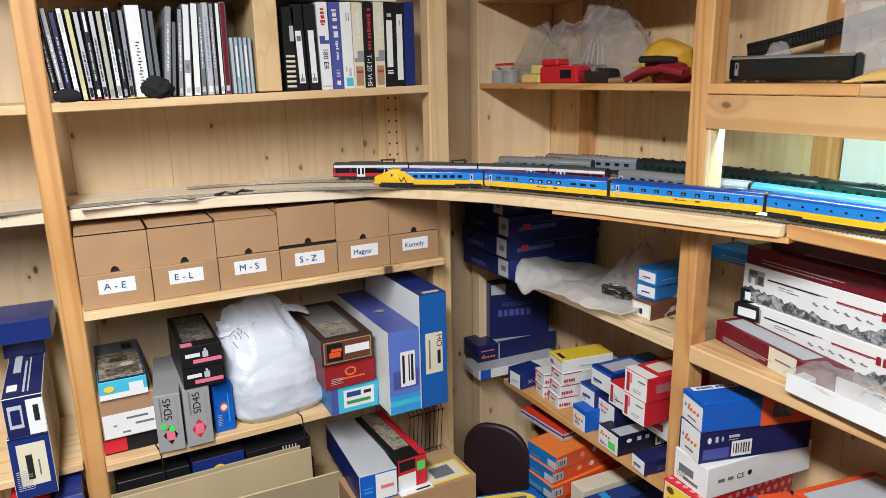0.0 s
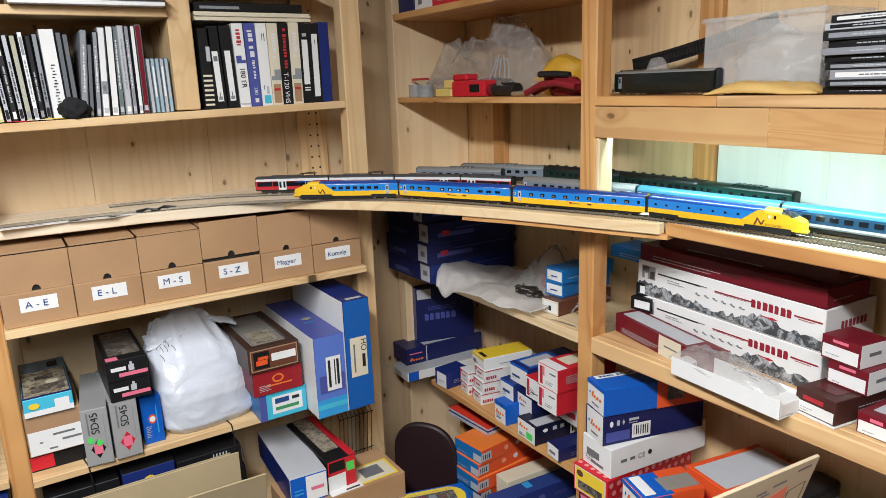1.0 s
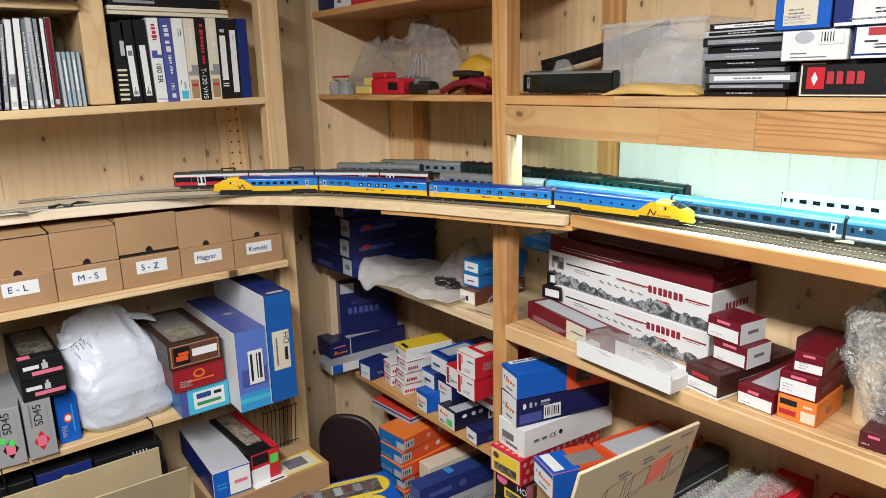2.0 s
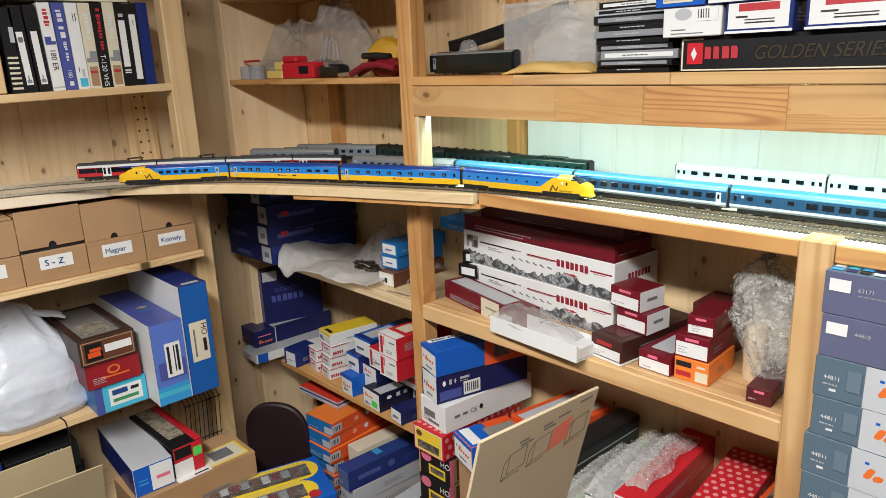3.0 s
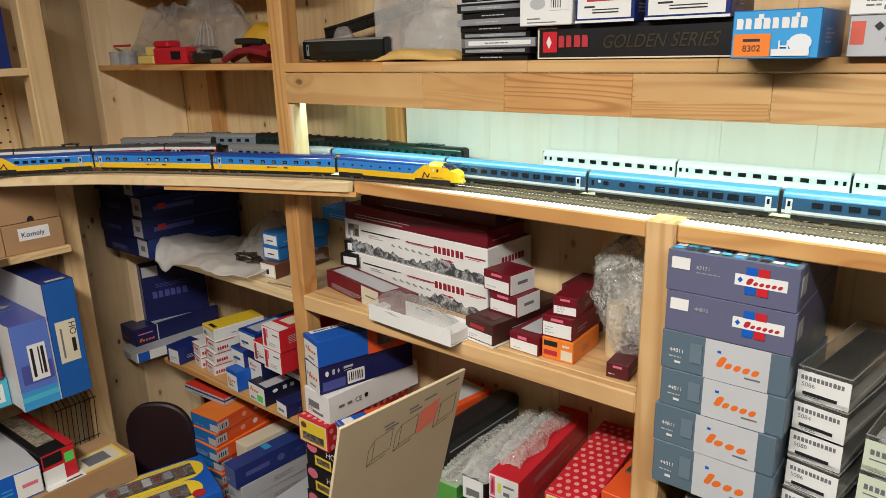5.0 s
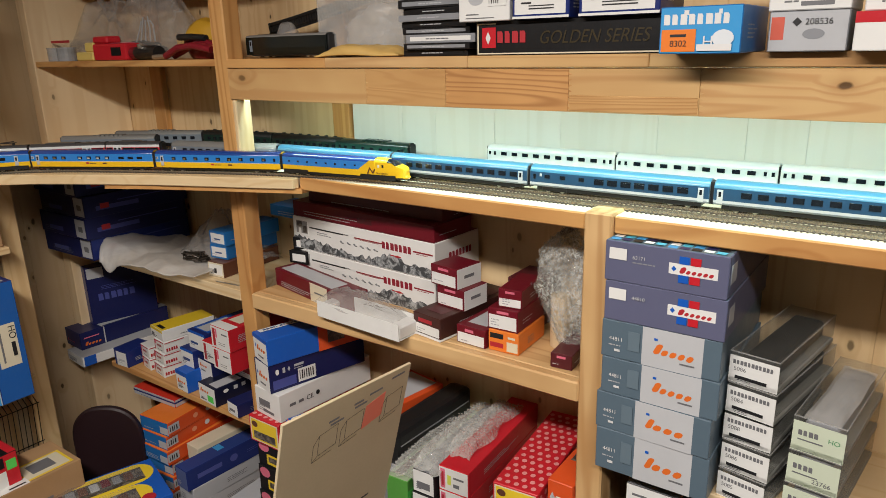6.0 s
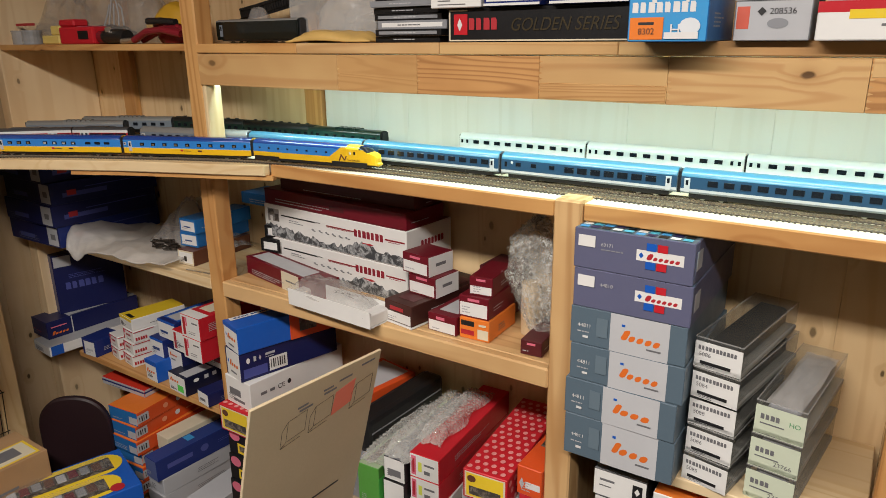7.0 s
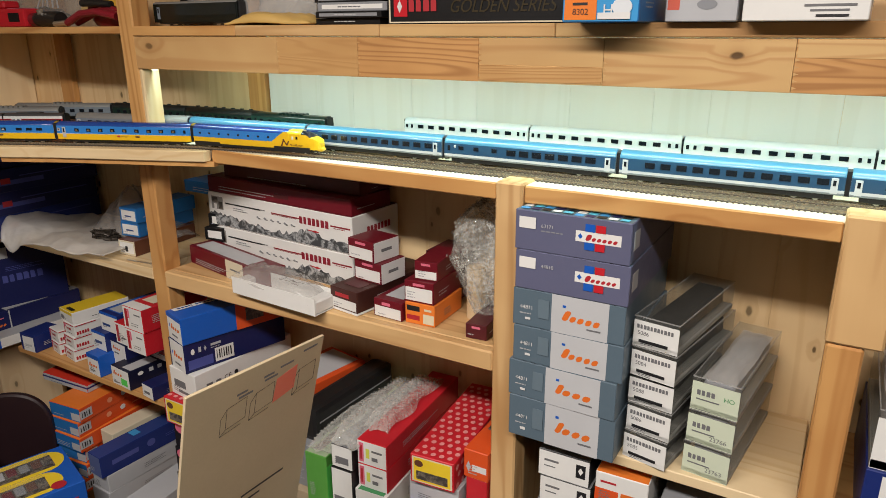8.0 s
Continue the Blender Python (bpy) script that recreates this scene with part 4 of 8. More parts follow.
def express_car(windows, label):
    th = coach(0.297, yb, 0.0365, TNAVY, 0.0440, None, ([-0.131], TLGREY, 0.0125, 0.034, 0.0075), hbot=0.0085, roof="ribs", bellows=0.0145)
    express_livery(th, 0.1475)
    panes(th, [-0.143], 0.0055, 0.0058, 0.0285, TLGREY)
    panes(th, [-0.143], 0.0034, 0.0036, 0.0286)
    for xs, w, h, mat in windows:
        panes(th, xs, w, h, 0.0282)
        if mat:
            # seats and blinds that show behind the glass
            for x in xs:
                for sy in (-1, 1):
                    part("blind", slab(x - w * 0.30, x + w * 0.22, sy * (W2 + 0.0003) - 0.0003, sy * (W2 + 0.0003) + 0.0003, 0.0258, 0.0292), mat, th)
    return tagged(th, label, "model train", "blue and yellow express")


car = express_car(((evenly(9, -0.102, 0.112), 0.0095, 0.0064, WARMGLASS), ([0.136], 0.005, 0.0064, None)), "blue and yellow express coach with dark blue roof")
diner = express_car((([-0.110, -0.088, -0.066], 0.0105, 0.0064, WARMGLASS), ([-0.026, -0.004, 0.018, 0.040], 0.0105, 0.0064, TLGREY), ([0.074, 0.096, 0.118], 0.0125, 0.0052, None)), "blue and yellow dining coach with uneven windows")


def express_end(length, xs, w, h, label):
    nl = length / 2
    th = coach(length, yb, 0.0365, TNAVY, 0.0440, (xs, w, h, 0.0282), ([-nl + 0.026], TLGREY, 0.0125, 0.034, 0.0075) if w > 0.006 else None, hbot=0.0085, roof="ribs", nose=0.066, bellows=0.0145)
    part("bumper", slab(nl - 0.010, nl + 0.004, -0.0080, 0.0080, 0.0055, 0.0135, 0.003), TYEL, th)
    for sy in (-1, 1):
        flat = Matrix(((1, 0, 0, nl), (0, 0, -1, sy * (W2 - 0.00005)), (0, 1, 0, 0), (0, 0, 0, 1)))
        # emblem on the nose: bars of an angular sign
        fl = part("nose_emblem", prism(((-0.082, 0.0135), (-0.079, 0.0135), (-0.0735, 0.0250), (-0.0765, 0.0250)), -0.0006, 0.0006), BROWN, th, "", flat)
        part("emblem_stroke", prism(((-0.0775, 0.0262), (-0.0745, 0.0262), (-0.0665, 0.0150), (-0.0695, 0.0150)), -0.00062, 0.00062), BROWN, fl)
        part("emblem_stroke", prism(((-0.0695, 0.0150), (-0.0668, 0.0150), (-0.0625, 0.0235), (-0.0650, 0.0235)), -0.00064, 0.00064), BROWN, fl)
        part("cab_window", slab(nl - 0.0475, nl - 0.0440, sy * W2 - 0.0005, sy * W2 + 0.0005, 0.0270, 0.0325), GLASSDARK, th)
        part("cab_door", slab(nl - 0.0575, nl - 0.0535, sy * W2 - 0.0005, sy * W2 + 0.0005, 0.0265, 0.0320), CREAM, th)
        part("headlight", slab(nl - 0.0135, nl - 0.0085, sy * 0.0115 - 0.0012, sy * 0.0115 + 0.0012, 0.0195, 0.0225, 0.0006), TWHITE, th)
        # black running gear behind deep skirts
        part("skirt", slab(nl - 0.098, nl - 0.018, sy * (W2 - 0.0001) - 0.0008, sy * (W2 - 0.0001) + 0.0008, 0.0025, 0.0125, 0.0004), RUBBER, th)
        part("skirt", slab(-nl + 0.004, -nl + 0.066, sy * (W2 - 0.0001) - 0.0008, sy * (W2 - 0.0001) + 0.0008, 0.0035, 0.0118, 0.0004), RUBBER, th)
        part("side_skirt", slab(-nl + 0.066, nl - 0.098, sy * 0.0140 - 0.0008, sy * 0.0140 + 0.0008, 0.0030, 0.0092), RUBBER, th)
        # yellow sweep from the sill up to the cab
        part("nose_sweep", prism(((-0.103, 0.0205), (-0.064, 0.0205), (-0.064, 0.0400), (-0.076, 0.0395)), -0.0003, 0.0003), TYEL, th, "", flat)
    lettering("Northlander", 0.0056, BROWN, th, Matrix(((1, 0, 0, nl - 0.0615), (0, 0, -1, -W2 - 0.0002), (0, 1, 0, 0.0142), (0, 0, 0, 1))))
    return tagged(th, label, "model train", "blue and yellow express")


# the four stand with their nose half-way along the lit bay
s_head = FRONT.near(0.490, 0.0445)
set_on(express_end(0.292, evenly(8, -0.128, 0.036), 0.0045, 0.0034, "blue and yellow power car with yellow streamlined nose"), FRONT, s_head - 0.146, 0.292)
set_on(car, FRONT, s_head - 0.301 - 0.1485, 0.297)
set_on(diner, FRONT, s_head - 0.301 - 0.306 - 0.1485, 0.297)
set_on(express_end(0.262, evenly(7, -0.078, 0.028), 0.0105, 0.0066, "blue and yellow driving trailer with yellow streamlined nose"), FRONT, s_head - 0.301 - 0.612 - 0.131, 0.262, True)

# blue coaches on the middle track
bb = ((0.0135, TGREY), (0.0175, TLGREY), (0.0355, TSTEELBLUE))
lb = coach(0.303, bb, 0.0355, TLBLUE, 0.0465, (evenly(11, -0.105, 0.125), 0.0145, 0.0085, 0.0275), ([-0.142, 0.139], TLGREY, 0.0125, 0.0335), hbot=0.0105)
tagged(lb, "steel blue model coach with a glossy light blue roof", "model train", "blue coaches on the middle track")
s0 = MIDDLE.near(0.733, 0.098)
for k in (-2, -1, 1, 2):
    set_on(lb if k == -2 else copy_thing(lb, Matrix.Identity(4)), MIDDLE, s0 + 0.155 + 0.309 * k, 0.303)
rc = coach(0.303, bb, 0.0355, TLBLUE, 0.0465, ([-0.118, -0.089, -0.055], 0.0095, 0.0062, 0.0285), ([0.139], TLGREY, 0.0125, 0.0335), hbot=0.0105)
panes(rc, evenly(7, -0.024, 0.112), 0.0165, 0.0095, 0.0272)
panes(rc, [-0.142], 0.0045, 0.0085, 0.0275)
panes(rc, [-0.130], 0.0040, 0.0045, 0.0305, TLGREY)
for x in (-0.024, 0.0213, 0.0439, 0.112):
    panes(rc, [x], 0.0165, 0.0007, 0.0295, TLGREY)
tagged(rc, "steel blue restaurant coach with large and small windows", "model train", "blue coaches on the middle track")
set_on(rc, MIDDLE, s0 + 0.155, 0.303)
lb2 = coach(0.29, ((0.0135, TGREY), (0.0175, TLGREY), (0.036, TGREY)), 0.036, TROOFGREY, 0.0465, (evenly(11, -0.105, 0.118), 0.012, 0.0085, 0.0275), ([-0.135, 0.133], TLGREY, 0.0125, 0.0335), hbot=0.0105, roof="ribs")
tagged(lb2, "grey blue model coach with a dusty grey roof", "model train", "blue coaches on the middle track")
set_on(lb2, MIDDLE, s0 - 0.618 - 0.152, 0.29)

# red and white railcar of four on the middle track, behind the express
TLINE = paint("dark_grey_train_roof", (0.055, 0.055, 0.058), 0.5)


def railcar(length, doors, panto, label):
    th = coach(length, ((0.0115, TDARK), (0.0335, TRED), (0.0392, TWHITE)), 0.0392, TLINE, 0.0452, None, None, hbot=0.0085)
    for x in doors:
        for sy in (-1, 1):
            d = part("door", slab(x - 0.0105, x + 0.0105, sy * W2 - 0.0007, sy * W2 + 0.0007, 0.0105, 0.0365, 0.0003), TWHITE, th)
            for dx in (-0.0052, 0.0052):
                part("door_window", slab(x + dx - 0.0028, x + dx + 0.0028, sy * W2 - 0.0011, sy * W2 + 0.0011, 0.0165, 0.0325), GLASSDARK, d)
    ends = [-length / 2 + 0.003] + [v for x in doors for v in (x - 0.0125, x + 0.0125)] + [length / 2 - 0.003]
    for x0, x1 in zip(ends[::2], ends[1::2]):
        n = max(1, round((x1 - x0) / 0.036))
        w = (x1 - x0) / n
        for q in range(n):
            panes(th, [x0 + w * (q + 0.5)], w - 0.0018, 0.0118, 0.0262)
    part("roof_unit", slab(-0.3 * length, 0.1 * length, -0.009, 0.009, 0.0440, 0.0468, 0.0006), TLINE, th)
    if panto:
        x = 0.22 * length
        pt = part("pantograph", slab(x - 0.020, x + 0.020, -0.008, 0.008, 0.0500, 0.0512), RUBBER, th)
        for dx in (-0.016, 0.016):
            part("pantograph_foot", slab(x + dx - 0.0012, x + dx + 0.0012, -0.006, 0.006, 0.0445, 0.0502), RUBBER, pt)
        part("pantograph_arm", tube([(x - 0.016, 0.0, 0.0510), (x + 0.018, 0.0, 0.0540)], 0.0008, 5), RUBBER, pt)
    return tagged(th, label, "model train", "red and white railcars")


s_r = MIDDLE.near(-0.211, -0.017)
for length, doors, panto, label in ((0.138, (-0.038,), False, "red and white end car of an electric railcar"), (0.175, (0.045, -0.045), False, "red and white railcar coach with white doors"), (0.175, (0.05, -0.04), True, "red and white railcar coach under a folded pantograph"), (0.194, (0.045, -0.025), True, "red and white leading railcar under a folded pantograph")):
    set_on(railcar(length - 0.002, doors, panto, label), MIDDLE, s_r - length / 2, length)
    s_r -= length + 0.0035

# grey and green stock by the wall
gy = coach(0.25, ((0.014, TDARK), (0.036, TGREY)), 0.036, TROOFGREY, 0.0455, (evenly(9, -0.1, 0.1), 0.012, 0.008, 0.027), None, hbot=0.0105, roof="louvres")
tagged(gy, "dusty grey model locomotive with roof louvres", "model train", "trains by the wall")
sw = WALLSIDE.near(-0.30, 0.175)
set_on(gy, WALLSIDE, sw - 0.135, 0.25)
set_on(tagged(copy_thing(gy, Matrix.Identity(4)), "dusty grey model railcar on the siding"), THIRD, 0.17, 0.25)
dg = coach(0.232, ((0.014, TDARK), (0.036, TGREEN)), 0.036, TDARK, 0.047, (evenly(10, -0.095, 0.095), 0.010, 0.0075, 0.0275), None, hbot=0.0105, roof="vents")
tagged(dg, "very dark green model coach with a black roof", "model train", "trains by the wall")
set_on(dg, WALLSIDE, sw + 0.118, 0.232)
set_on(copy_thing(dg, Matrix.Identity(4)), WALLSIDE, sw + 0.118 + 0.238, 0.232)
gl = coach(0.215, ((0.014, TDARK), (0.037, TGREEN2)), 0.037, TGREEN, 0.046, (evenly(7, -0.075, 0.085), 0.009, 0.007, 0.028), ([-0.092, 0.094], TGREEN, 0.0125, 0.035), hbot=0.0105, roof="louvres")
tagged(gl, "green model locomotive with dark roof equipment", "model train", "trains by the wall")
set_on(gl, WALLSIDE, WALLSIDE.near(0.265, 0.216), 0.215)

# pale double set of coaches
wc = coach(0.2655, ((0.0215, TWHITE), (0.048, TWHITE)), 0.048, TWHITE, 0.0570, (evenly(9, -0.094, 0.094), 0.0125, 0.0068, 0.0415), None, hbot=0.0095)
panes(wc, (-0.126, -0.1145, 0.1145, 0.126), 0.0045, 0.0068, 0.0415)
panes(wc, evenly(9, -0.094, 0.094), 0.0125, 0.0068, 0.0215)
tagged(wc, "white double deck model coach with small dark windows", "model train", "white coaches by the wall")
s_w = WALLSIDE.near(0.556, 0.216)
for k in range(5):
    set_on(wc if k == 0 else copy_thing(wc, Matrix.Identity(4)), WALLSIDE, s_w + 0.1345 + 0.269 * k, 0.2655)


# ---- left unit: books, tapes and small things on the top shelf ----
def book(name, label, cat, group, y, t, h, d, mats, lean=0.0, prints=(), x=-0.648, bev=0.0007):
    """An upright case or book whose spine looks out; lean in degrees to its right."""
    dims = (t, d, h)
    ob = carton(name, label, cat, L(x, y, ztop(y)) @ pose(0, 0, 0, 0, lean, 0), dims, mats, prints, group, bev)
    return ob


rng = random.Random(11)
DISC = "disc cases on the shelf"
spines = [(0.011, BLACK, WHITE), (0.012, GREYM, WHITE), (0.012, NAVY, GREYL), (0.0125, WHITE, GREYL), (0.0125, card(0.52, 0.49, 0.22), CREAM), (0.012, GREYL, BLACK), (0.012, BLACK, WHITE), (0.012, GREYL, BLACK), (0.013, card(0.42, 0.40, 0.28), GREYM), (0.012, WHITE, GREYM), (0.011, BLACK, GREYM), (0.012, GREYM, BLACK)]
y = -1.093
for k, (t, c, c2) in enumerate(spines):
    h = 0.182 + 0.004 * math.sin(k * 2.3)
    pr = [("F", 0.24, 0.04, 0.76, 0.12 + 0.03 * (k % 2), c2, "P"), ("F", 0.34, 0.22, 0.66, 0.66 + 0.1 * math.sin(k), c2 if k % 2 else (INKGREY if c in (WHITE, GREYL) else GREYL), "V")]
    if k % 3 == 0:
        pr.append(("F", 0.3, 0.74, 0.7, 0.94, c2, "P"))
    book("disc_case", "thin black disc case with a printed spine among others", "disc case", DISC, y, t, h, 0.135, {"*": BLACK, "F": c}, -6.0 + 0.38 * k, pr, -0.646 - 0.007 * (k % 3), 0.0022)
    y += t + 0.0008
book("box_file", "white ring binder with black scribbled spine", "binder", "", y + 0.001, 0.028, 0.190, 0.16, {"*": GREYL, "F": WHITE}, -1.5, [("F", 0.38 + 0.05 * (k % 3), 0.16 + 0.034 * k, 0.58 + 0.06 * ((k * 2) % 3), 0.172 + 0.034 * k, INK, "B") for k in range(14)])
y += 0.030
for k in range(2):
    book("disc_case", "dark grey disc case leaning beside a binder", "disc case", DISC, y, 0.0118, 0.184 - 0.004 * k, 0.135, {"*": BLACK, "F": card(0.12, 0.13, 0.14)}, -1.2, (), -0.646, 0.0018)
    y += 0.0124
y = max(y + 0.001, -0.887)
row = [(0.013, GREYM, 0.190), (0.011, card(0.13, 0.13, 0.15), 0.160), (0.012, GREYM, 0.186), (0.0160, WHITE, 0.195), (0.0165, WHITE, 0.197), (0.013, card(0.14, 0.17, 0.17), 0.197), (0.0145, GREYL, 0.197), (0.0115, GREYM, 0.197), (0.011, WHITE, 0.197), (0.0135, MAROON, 0.199)]
for k, (t, c, h) in enumerate(row):
    pr = [("F", 0.24, 0.04, 0.76, 0.10, GREYL if c is not GREYL else WHITE, "P")]
    if k == 3:
        pr += [("F", 0.16, 0.26, 0.84, 0.40, GREYM, "P"), ("F", 0.3, 0.29, 0.7, 0.36, INKGREY, "O")]
    if k in (0, 2, 5, 6, 7):
        pr += [("F", 0.36, 0.3, 0.64, 0.86, WHITE if k != 6 else GREYM, "V")]
    book("disc_case", "upright disc case with a pale printed spine", "disc case", DISC, y, t, h, 0.137, {"*": BLACK if k % 3 else GREYM, "F": c}, 6.0 - 0.85 * k if k < 6 else 0.6, pr, -0.646 - 0.006 * (k % 2), 0.0021)
    y += t + (0.0022 if k < 4 else 0.0006)
y = max(y + 0.001, -0.7365)
PALEBLUE = card(0.30, 0.42, 0.48)
for k in range(5):
    book("compact_disc_case", "small clear cased compact disc with pale blue spine", "disc case", DISC, y, 0.0095, 0.124, 0.14, {"*": card(0.10, 0.13, 0.15), "F": (GREYL, PALEBLUE, PALEBLUE, GREYL, PALEBLUE)[k]}, -0.6, [("F", 0.3, 0.3, 0.7, 0.85, WHITE if k % 2 else GREYL, "P")], -0.646, 0.0016)
    y += 0.0101
# magazines lying on the short shelf over the books, their edges past its front
for k in range(5):
    carton("magazine", "white magazine lying flat in an untidy pile", "magazine", L(-0.596 - 0.008 * (k % 3), -0.992 + 0.004 * (k % 2), 1.8818 + 0.0052 * k, -2 + 1.2 * (k % 3)), (0.30, 0.21, 0.005), {"*": WHITE, "T": GREYL}, (), "pile of magazines", 0.0006)
for k in range(4):
    carton("magazine", "white magazine lying flat over video cassettes", "magazine", L(-0.640 - 0.005 * (k % 2), -0.618, 1.8585 + 0.0052 * k), (0.29, 0.20, 0.005), {"*": CREAM, "T": WHITE}, (), "pile of magazines", 0.0006)
carton("flat_black_case", "flat black case lying on white magazines", "case", L(-0.65, -0.615, 1.8795), (0.27, 0.18, 0.022), BLACK, [("F", 0.05, 0.3, 0.4, 0.6, GREYM)])

# video cassettes
VHS = "row of video cassettes"


def cassette(y, mat, prints, label, h=0.197, t=0.0268, lean=0.0):
    book("video_cassette", label, "video cassette", VHS, y, t, h, 0.108, mat, lean, prints, -0.636)


def down(u, v, size, text, mat):
    return ("F", u, v, size, text, mat, -90)


blk_lab = [("F", 0.22, 0.09, 0.74, 0.70, WHITE, "S"), ("F", 0.3, 0.11, 0.66, 0.15, GREYM, "B"), ("F", 0.42, 0.13, 0.5, 0.2, INKGREY, "B")]
y = -0.617
cassette(y, BLACK, [("F", 0.1, 0.05 + 0.06 * k, 0.9, 0.075 + 0.06 * k, CREAM, "B") for k in range(7)] + [("F", 0.55, 0.6, 0.9, 0.78, GREYL, "P")], "black striped video cassette sleeve", 0.188)
y += 0.0276
cassette(y, BLACK, blk_lab + [("F", 0.3, 0.58, 0.66, 0.64, INKGREY, "B")], "black video cassette with a long white label", 0.193, lean=-2.2)
y += 0.0296
cassette(y, BLACK, blk_lab, "black video cassette with a long white label", 0.194, lean=-2.0)
y += 0.0296
cassette(y, WHITE, [("F", 0.28, 0.74, 0.78, 0.93, INKRED, "V"), ("F", 0.1, 0.53, 0.95, 0.57, PURPLE, "P"), ("F", 0.1, 0.57, 0.6, 0.62, PURPLE, "P"), ("F", 0.05, 0.03, 0.95, 0.05, GREYL, "B"), down(0.32, 0.48, 0.017, "180 ER", INK)], "white video cassette sleeve with red and blue print", 0.199, lean=-1.6)
y += 0.0282
cassette(y, PURPLE, [("F", 0.25, 0.70, 0.8, 0.93, INKWHITE, "V"), ("F", 0.35, 0.60, 0.75, 0.67, INKWHITE, "B"), ("F", 0.42, 0.34, 0.72, 0.56, INKWHITE, "V"), down(0.36, 0.24, 0.013, "180", INKWHITE), ("F", 0.35, 0.05, 0.7, 0.1, INKWHITE, "B")], "violet video cassette sleeve with white print", 0.199, lean=-1.2)
y += 0.0278
cassette(y, WHITE, [("F", 0.5, 0.79, 0.56, 0.88, INK, "B"), ("F", 0.7, 0.79, 0.76, 0.88, INK, "B"), ("F", 0.22, 0.03, 0.85, 0.13, CYAN, "P"), ("F", 0.25, 0.2, 0.32, 0.26, INKGREY, "B"), ("F", 0.5, 0.15, 0.72, 0.24, GREYL, "B")], "white video cassette sleeve with a teal square", 0.199, lean=-0.8)
y += 0.0276
beige = [("F", 0.35, 0.58, 0.75, 0.92, INKWHITE, "V"), ("F", 0.05, 0.31, 0.95, 0.36, GREYM, "P"), ("F", 0.35, 0.36, 0.95, 0.44, GREYM, "P"), ("F", 0.15, 0.03, 0.85, 0.26, TAN, "P"), ("F", 0.2, 0.18, 0.8, 0.21, INKRED, "B")]
cassette(y, CREAM, beige, "beige video cassette sleeve with white print", 0.199, lean=-0.4)
y += 0.0272
cassette(y, BLACK, [("F", 0.35, 0.45, 0.72, 0.94, INKRED, "V"), down(0.22, 0.40, 0.017, "T-120 VHS", INKWHITE)], "black video cassette sleeve with red print", 0.199)
y += 0.0272
cassette(y, CREAM, beige, "beige video cassette sleeve with white print", 0.201)
y += 0.0274
bl2 = [("F", 0.2, 0.24, 0.78, 0.80, WHITE, "S"), ("F", 0.2, 0.19, 0.78, 0.205, WHITE, "B"), ("F", 0.2, 0.16, 0.78, 0.175, WHITE, "B"), ("F", 0.28, 0.84, 0.7, 0.88, GREYL, "B")]
cassette(y, BLACK, bl2, "black video cassette with a white label", 0.198)
y += 0.0272
cassette(y, BLACK, [("F", 0.2, 0.08, 0.78, 0.87, WHITE, "S"), ("F", 0.5, 0.74, 0.56, 0.8, INKGREY, "B")], "black video cassette with a white label", 0.198)
y += 0.0272
cassette(y, NAVY2, (), "plain dark blue video cassette case", 0.201)


def blob(rx, ry, rz, seed, rough=0.2, nu=26, nv=16, flat=0.0, freq=2.5):
    """A crumpled rounded body standing on z = 0."""
    bm = bmesh.new()
    bmesh.ops.create_uvsphere(bm, u_segments=nu, v_segments=nv, radius=1)
    for v in bm.verts:
        n = noise.noise(v.co * freq + Vector((seed, seed * 0.7, 3.1))) + 0.5 * abs(noise.noise(v.co * freq * 2.6 + Vector((1.3, seed, 0))))
        v.co *= 1 + rough * n
        v.co.z = max(v.co.z, -0.72)
        v.co = Vector((v.co.x * rx, v.co.y * ry, (v.co.z + 0.72) / 1.72 * rz))
    for f in bm.faces:
        f.smooth = True
    return bm


tagged(part("sunglasses_case", blob(0.026, 0.026, 0.026, 2.0, 0.16), CLOTH, None, "", pose(-0.643, -1.07, ztop(-1.07))), "small soft black case on the shelf edge", "case")
tagged(part("hat", blob(0.028, 0.030, 0.044, 5.0, 0.30, 40, 26, 0, 2.2), CLOTH, None, "", pose(-0.640, -0.897, ztop(-0.897))), "crumpled black cloth cap in front of books", "cap")
carton("note_card", "flat grey card lying on the shelf edge", "card", L(-0.626, -1.096, ztop(-1.096) + 0.0008, 3), (0.055, 0.05, 0.0015), GREYL)
for k in range(3):
    carton("small_leaflet", "small paper leaflet lying before disc cases", "leaflet", L(-0.632 - 0.004 * k, -1.025 + 0.034 * k, ztop(-0.98) + 0.0012 + 0.0014 * k, 8 - 9 * k), (0.05, 0.03, 0.0012), (RED, CREAM, YELLOW)[k])

# loose papers and clips on the track board
for k, (x, yy, w, yaw) in enumerate(((-0.655, -1.075, 0.16, 4), (-0.662, -0.945, 0.10, -6), (-0.655, -0.86, 0.07, 10))):
    carton("paper_slip", "white paper slip lying beside the track", "paper", L(x + 0.03, yy, ZT + 0.0006, yaw), (w, 0.026, 0.0006), WHITE, [("T", 0.3, 0.4, 0.5, 0.6, INKGREY, "B")])
tw = tube([(-0.645, -0.80, ZT + 0.004), (-0.652, -0.775, ZT + 0.007), (-0.640, -0.755, ZT + 0.004), (-0.655, -0.735, ZT + 0.008), (-0.650, -0.71, ZT + 0.004)], 0.0035)
tagged(part("coupling_parts", tw, RUBBER), "small heap of black coupling parts on the board", "model part")


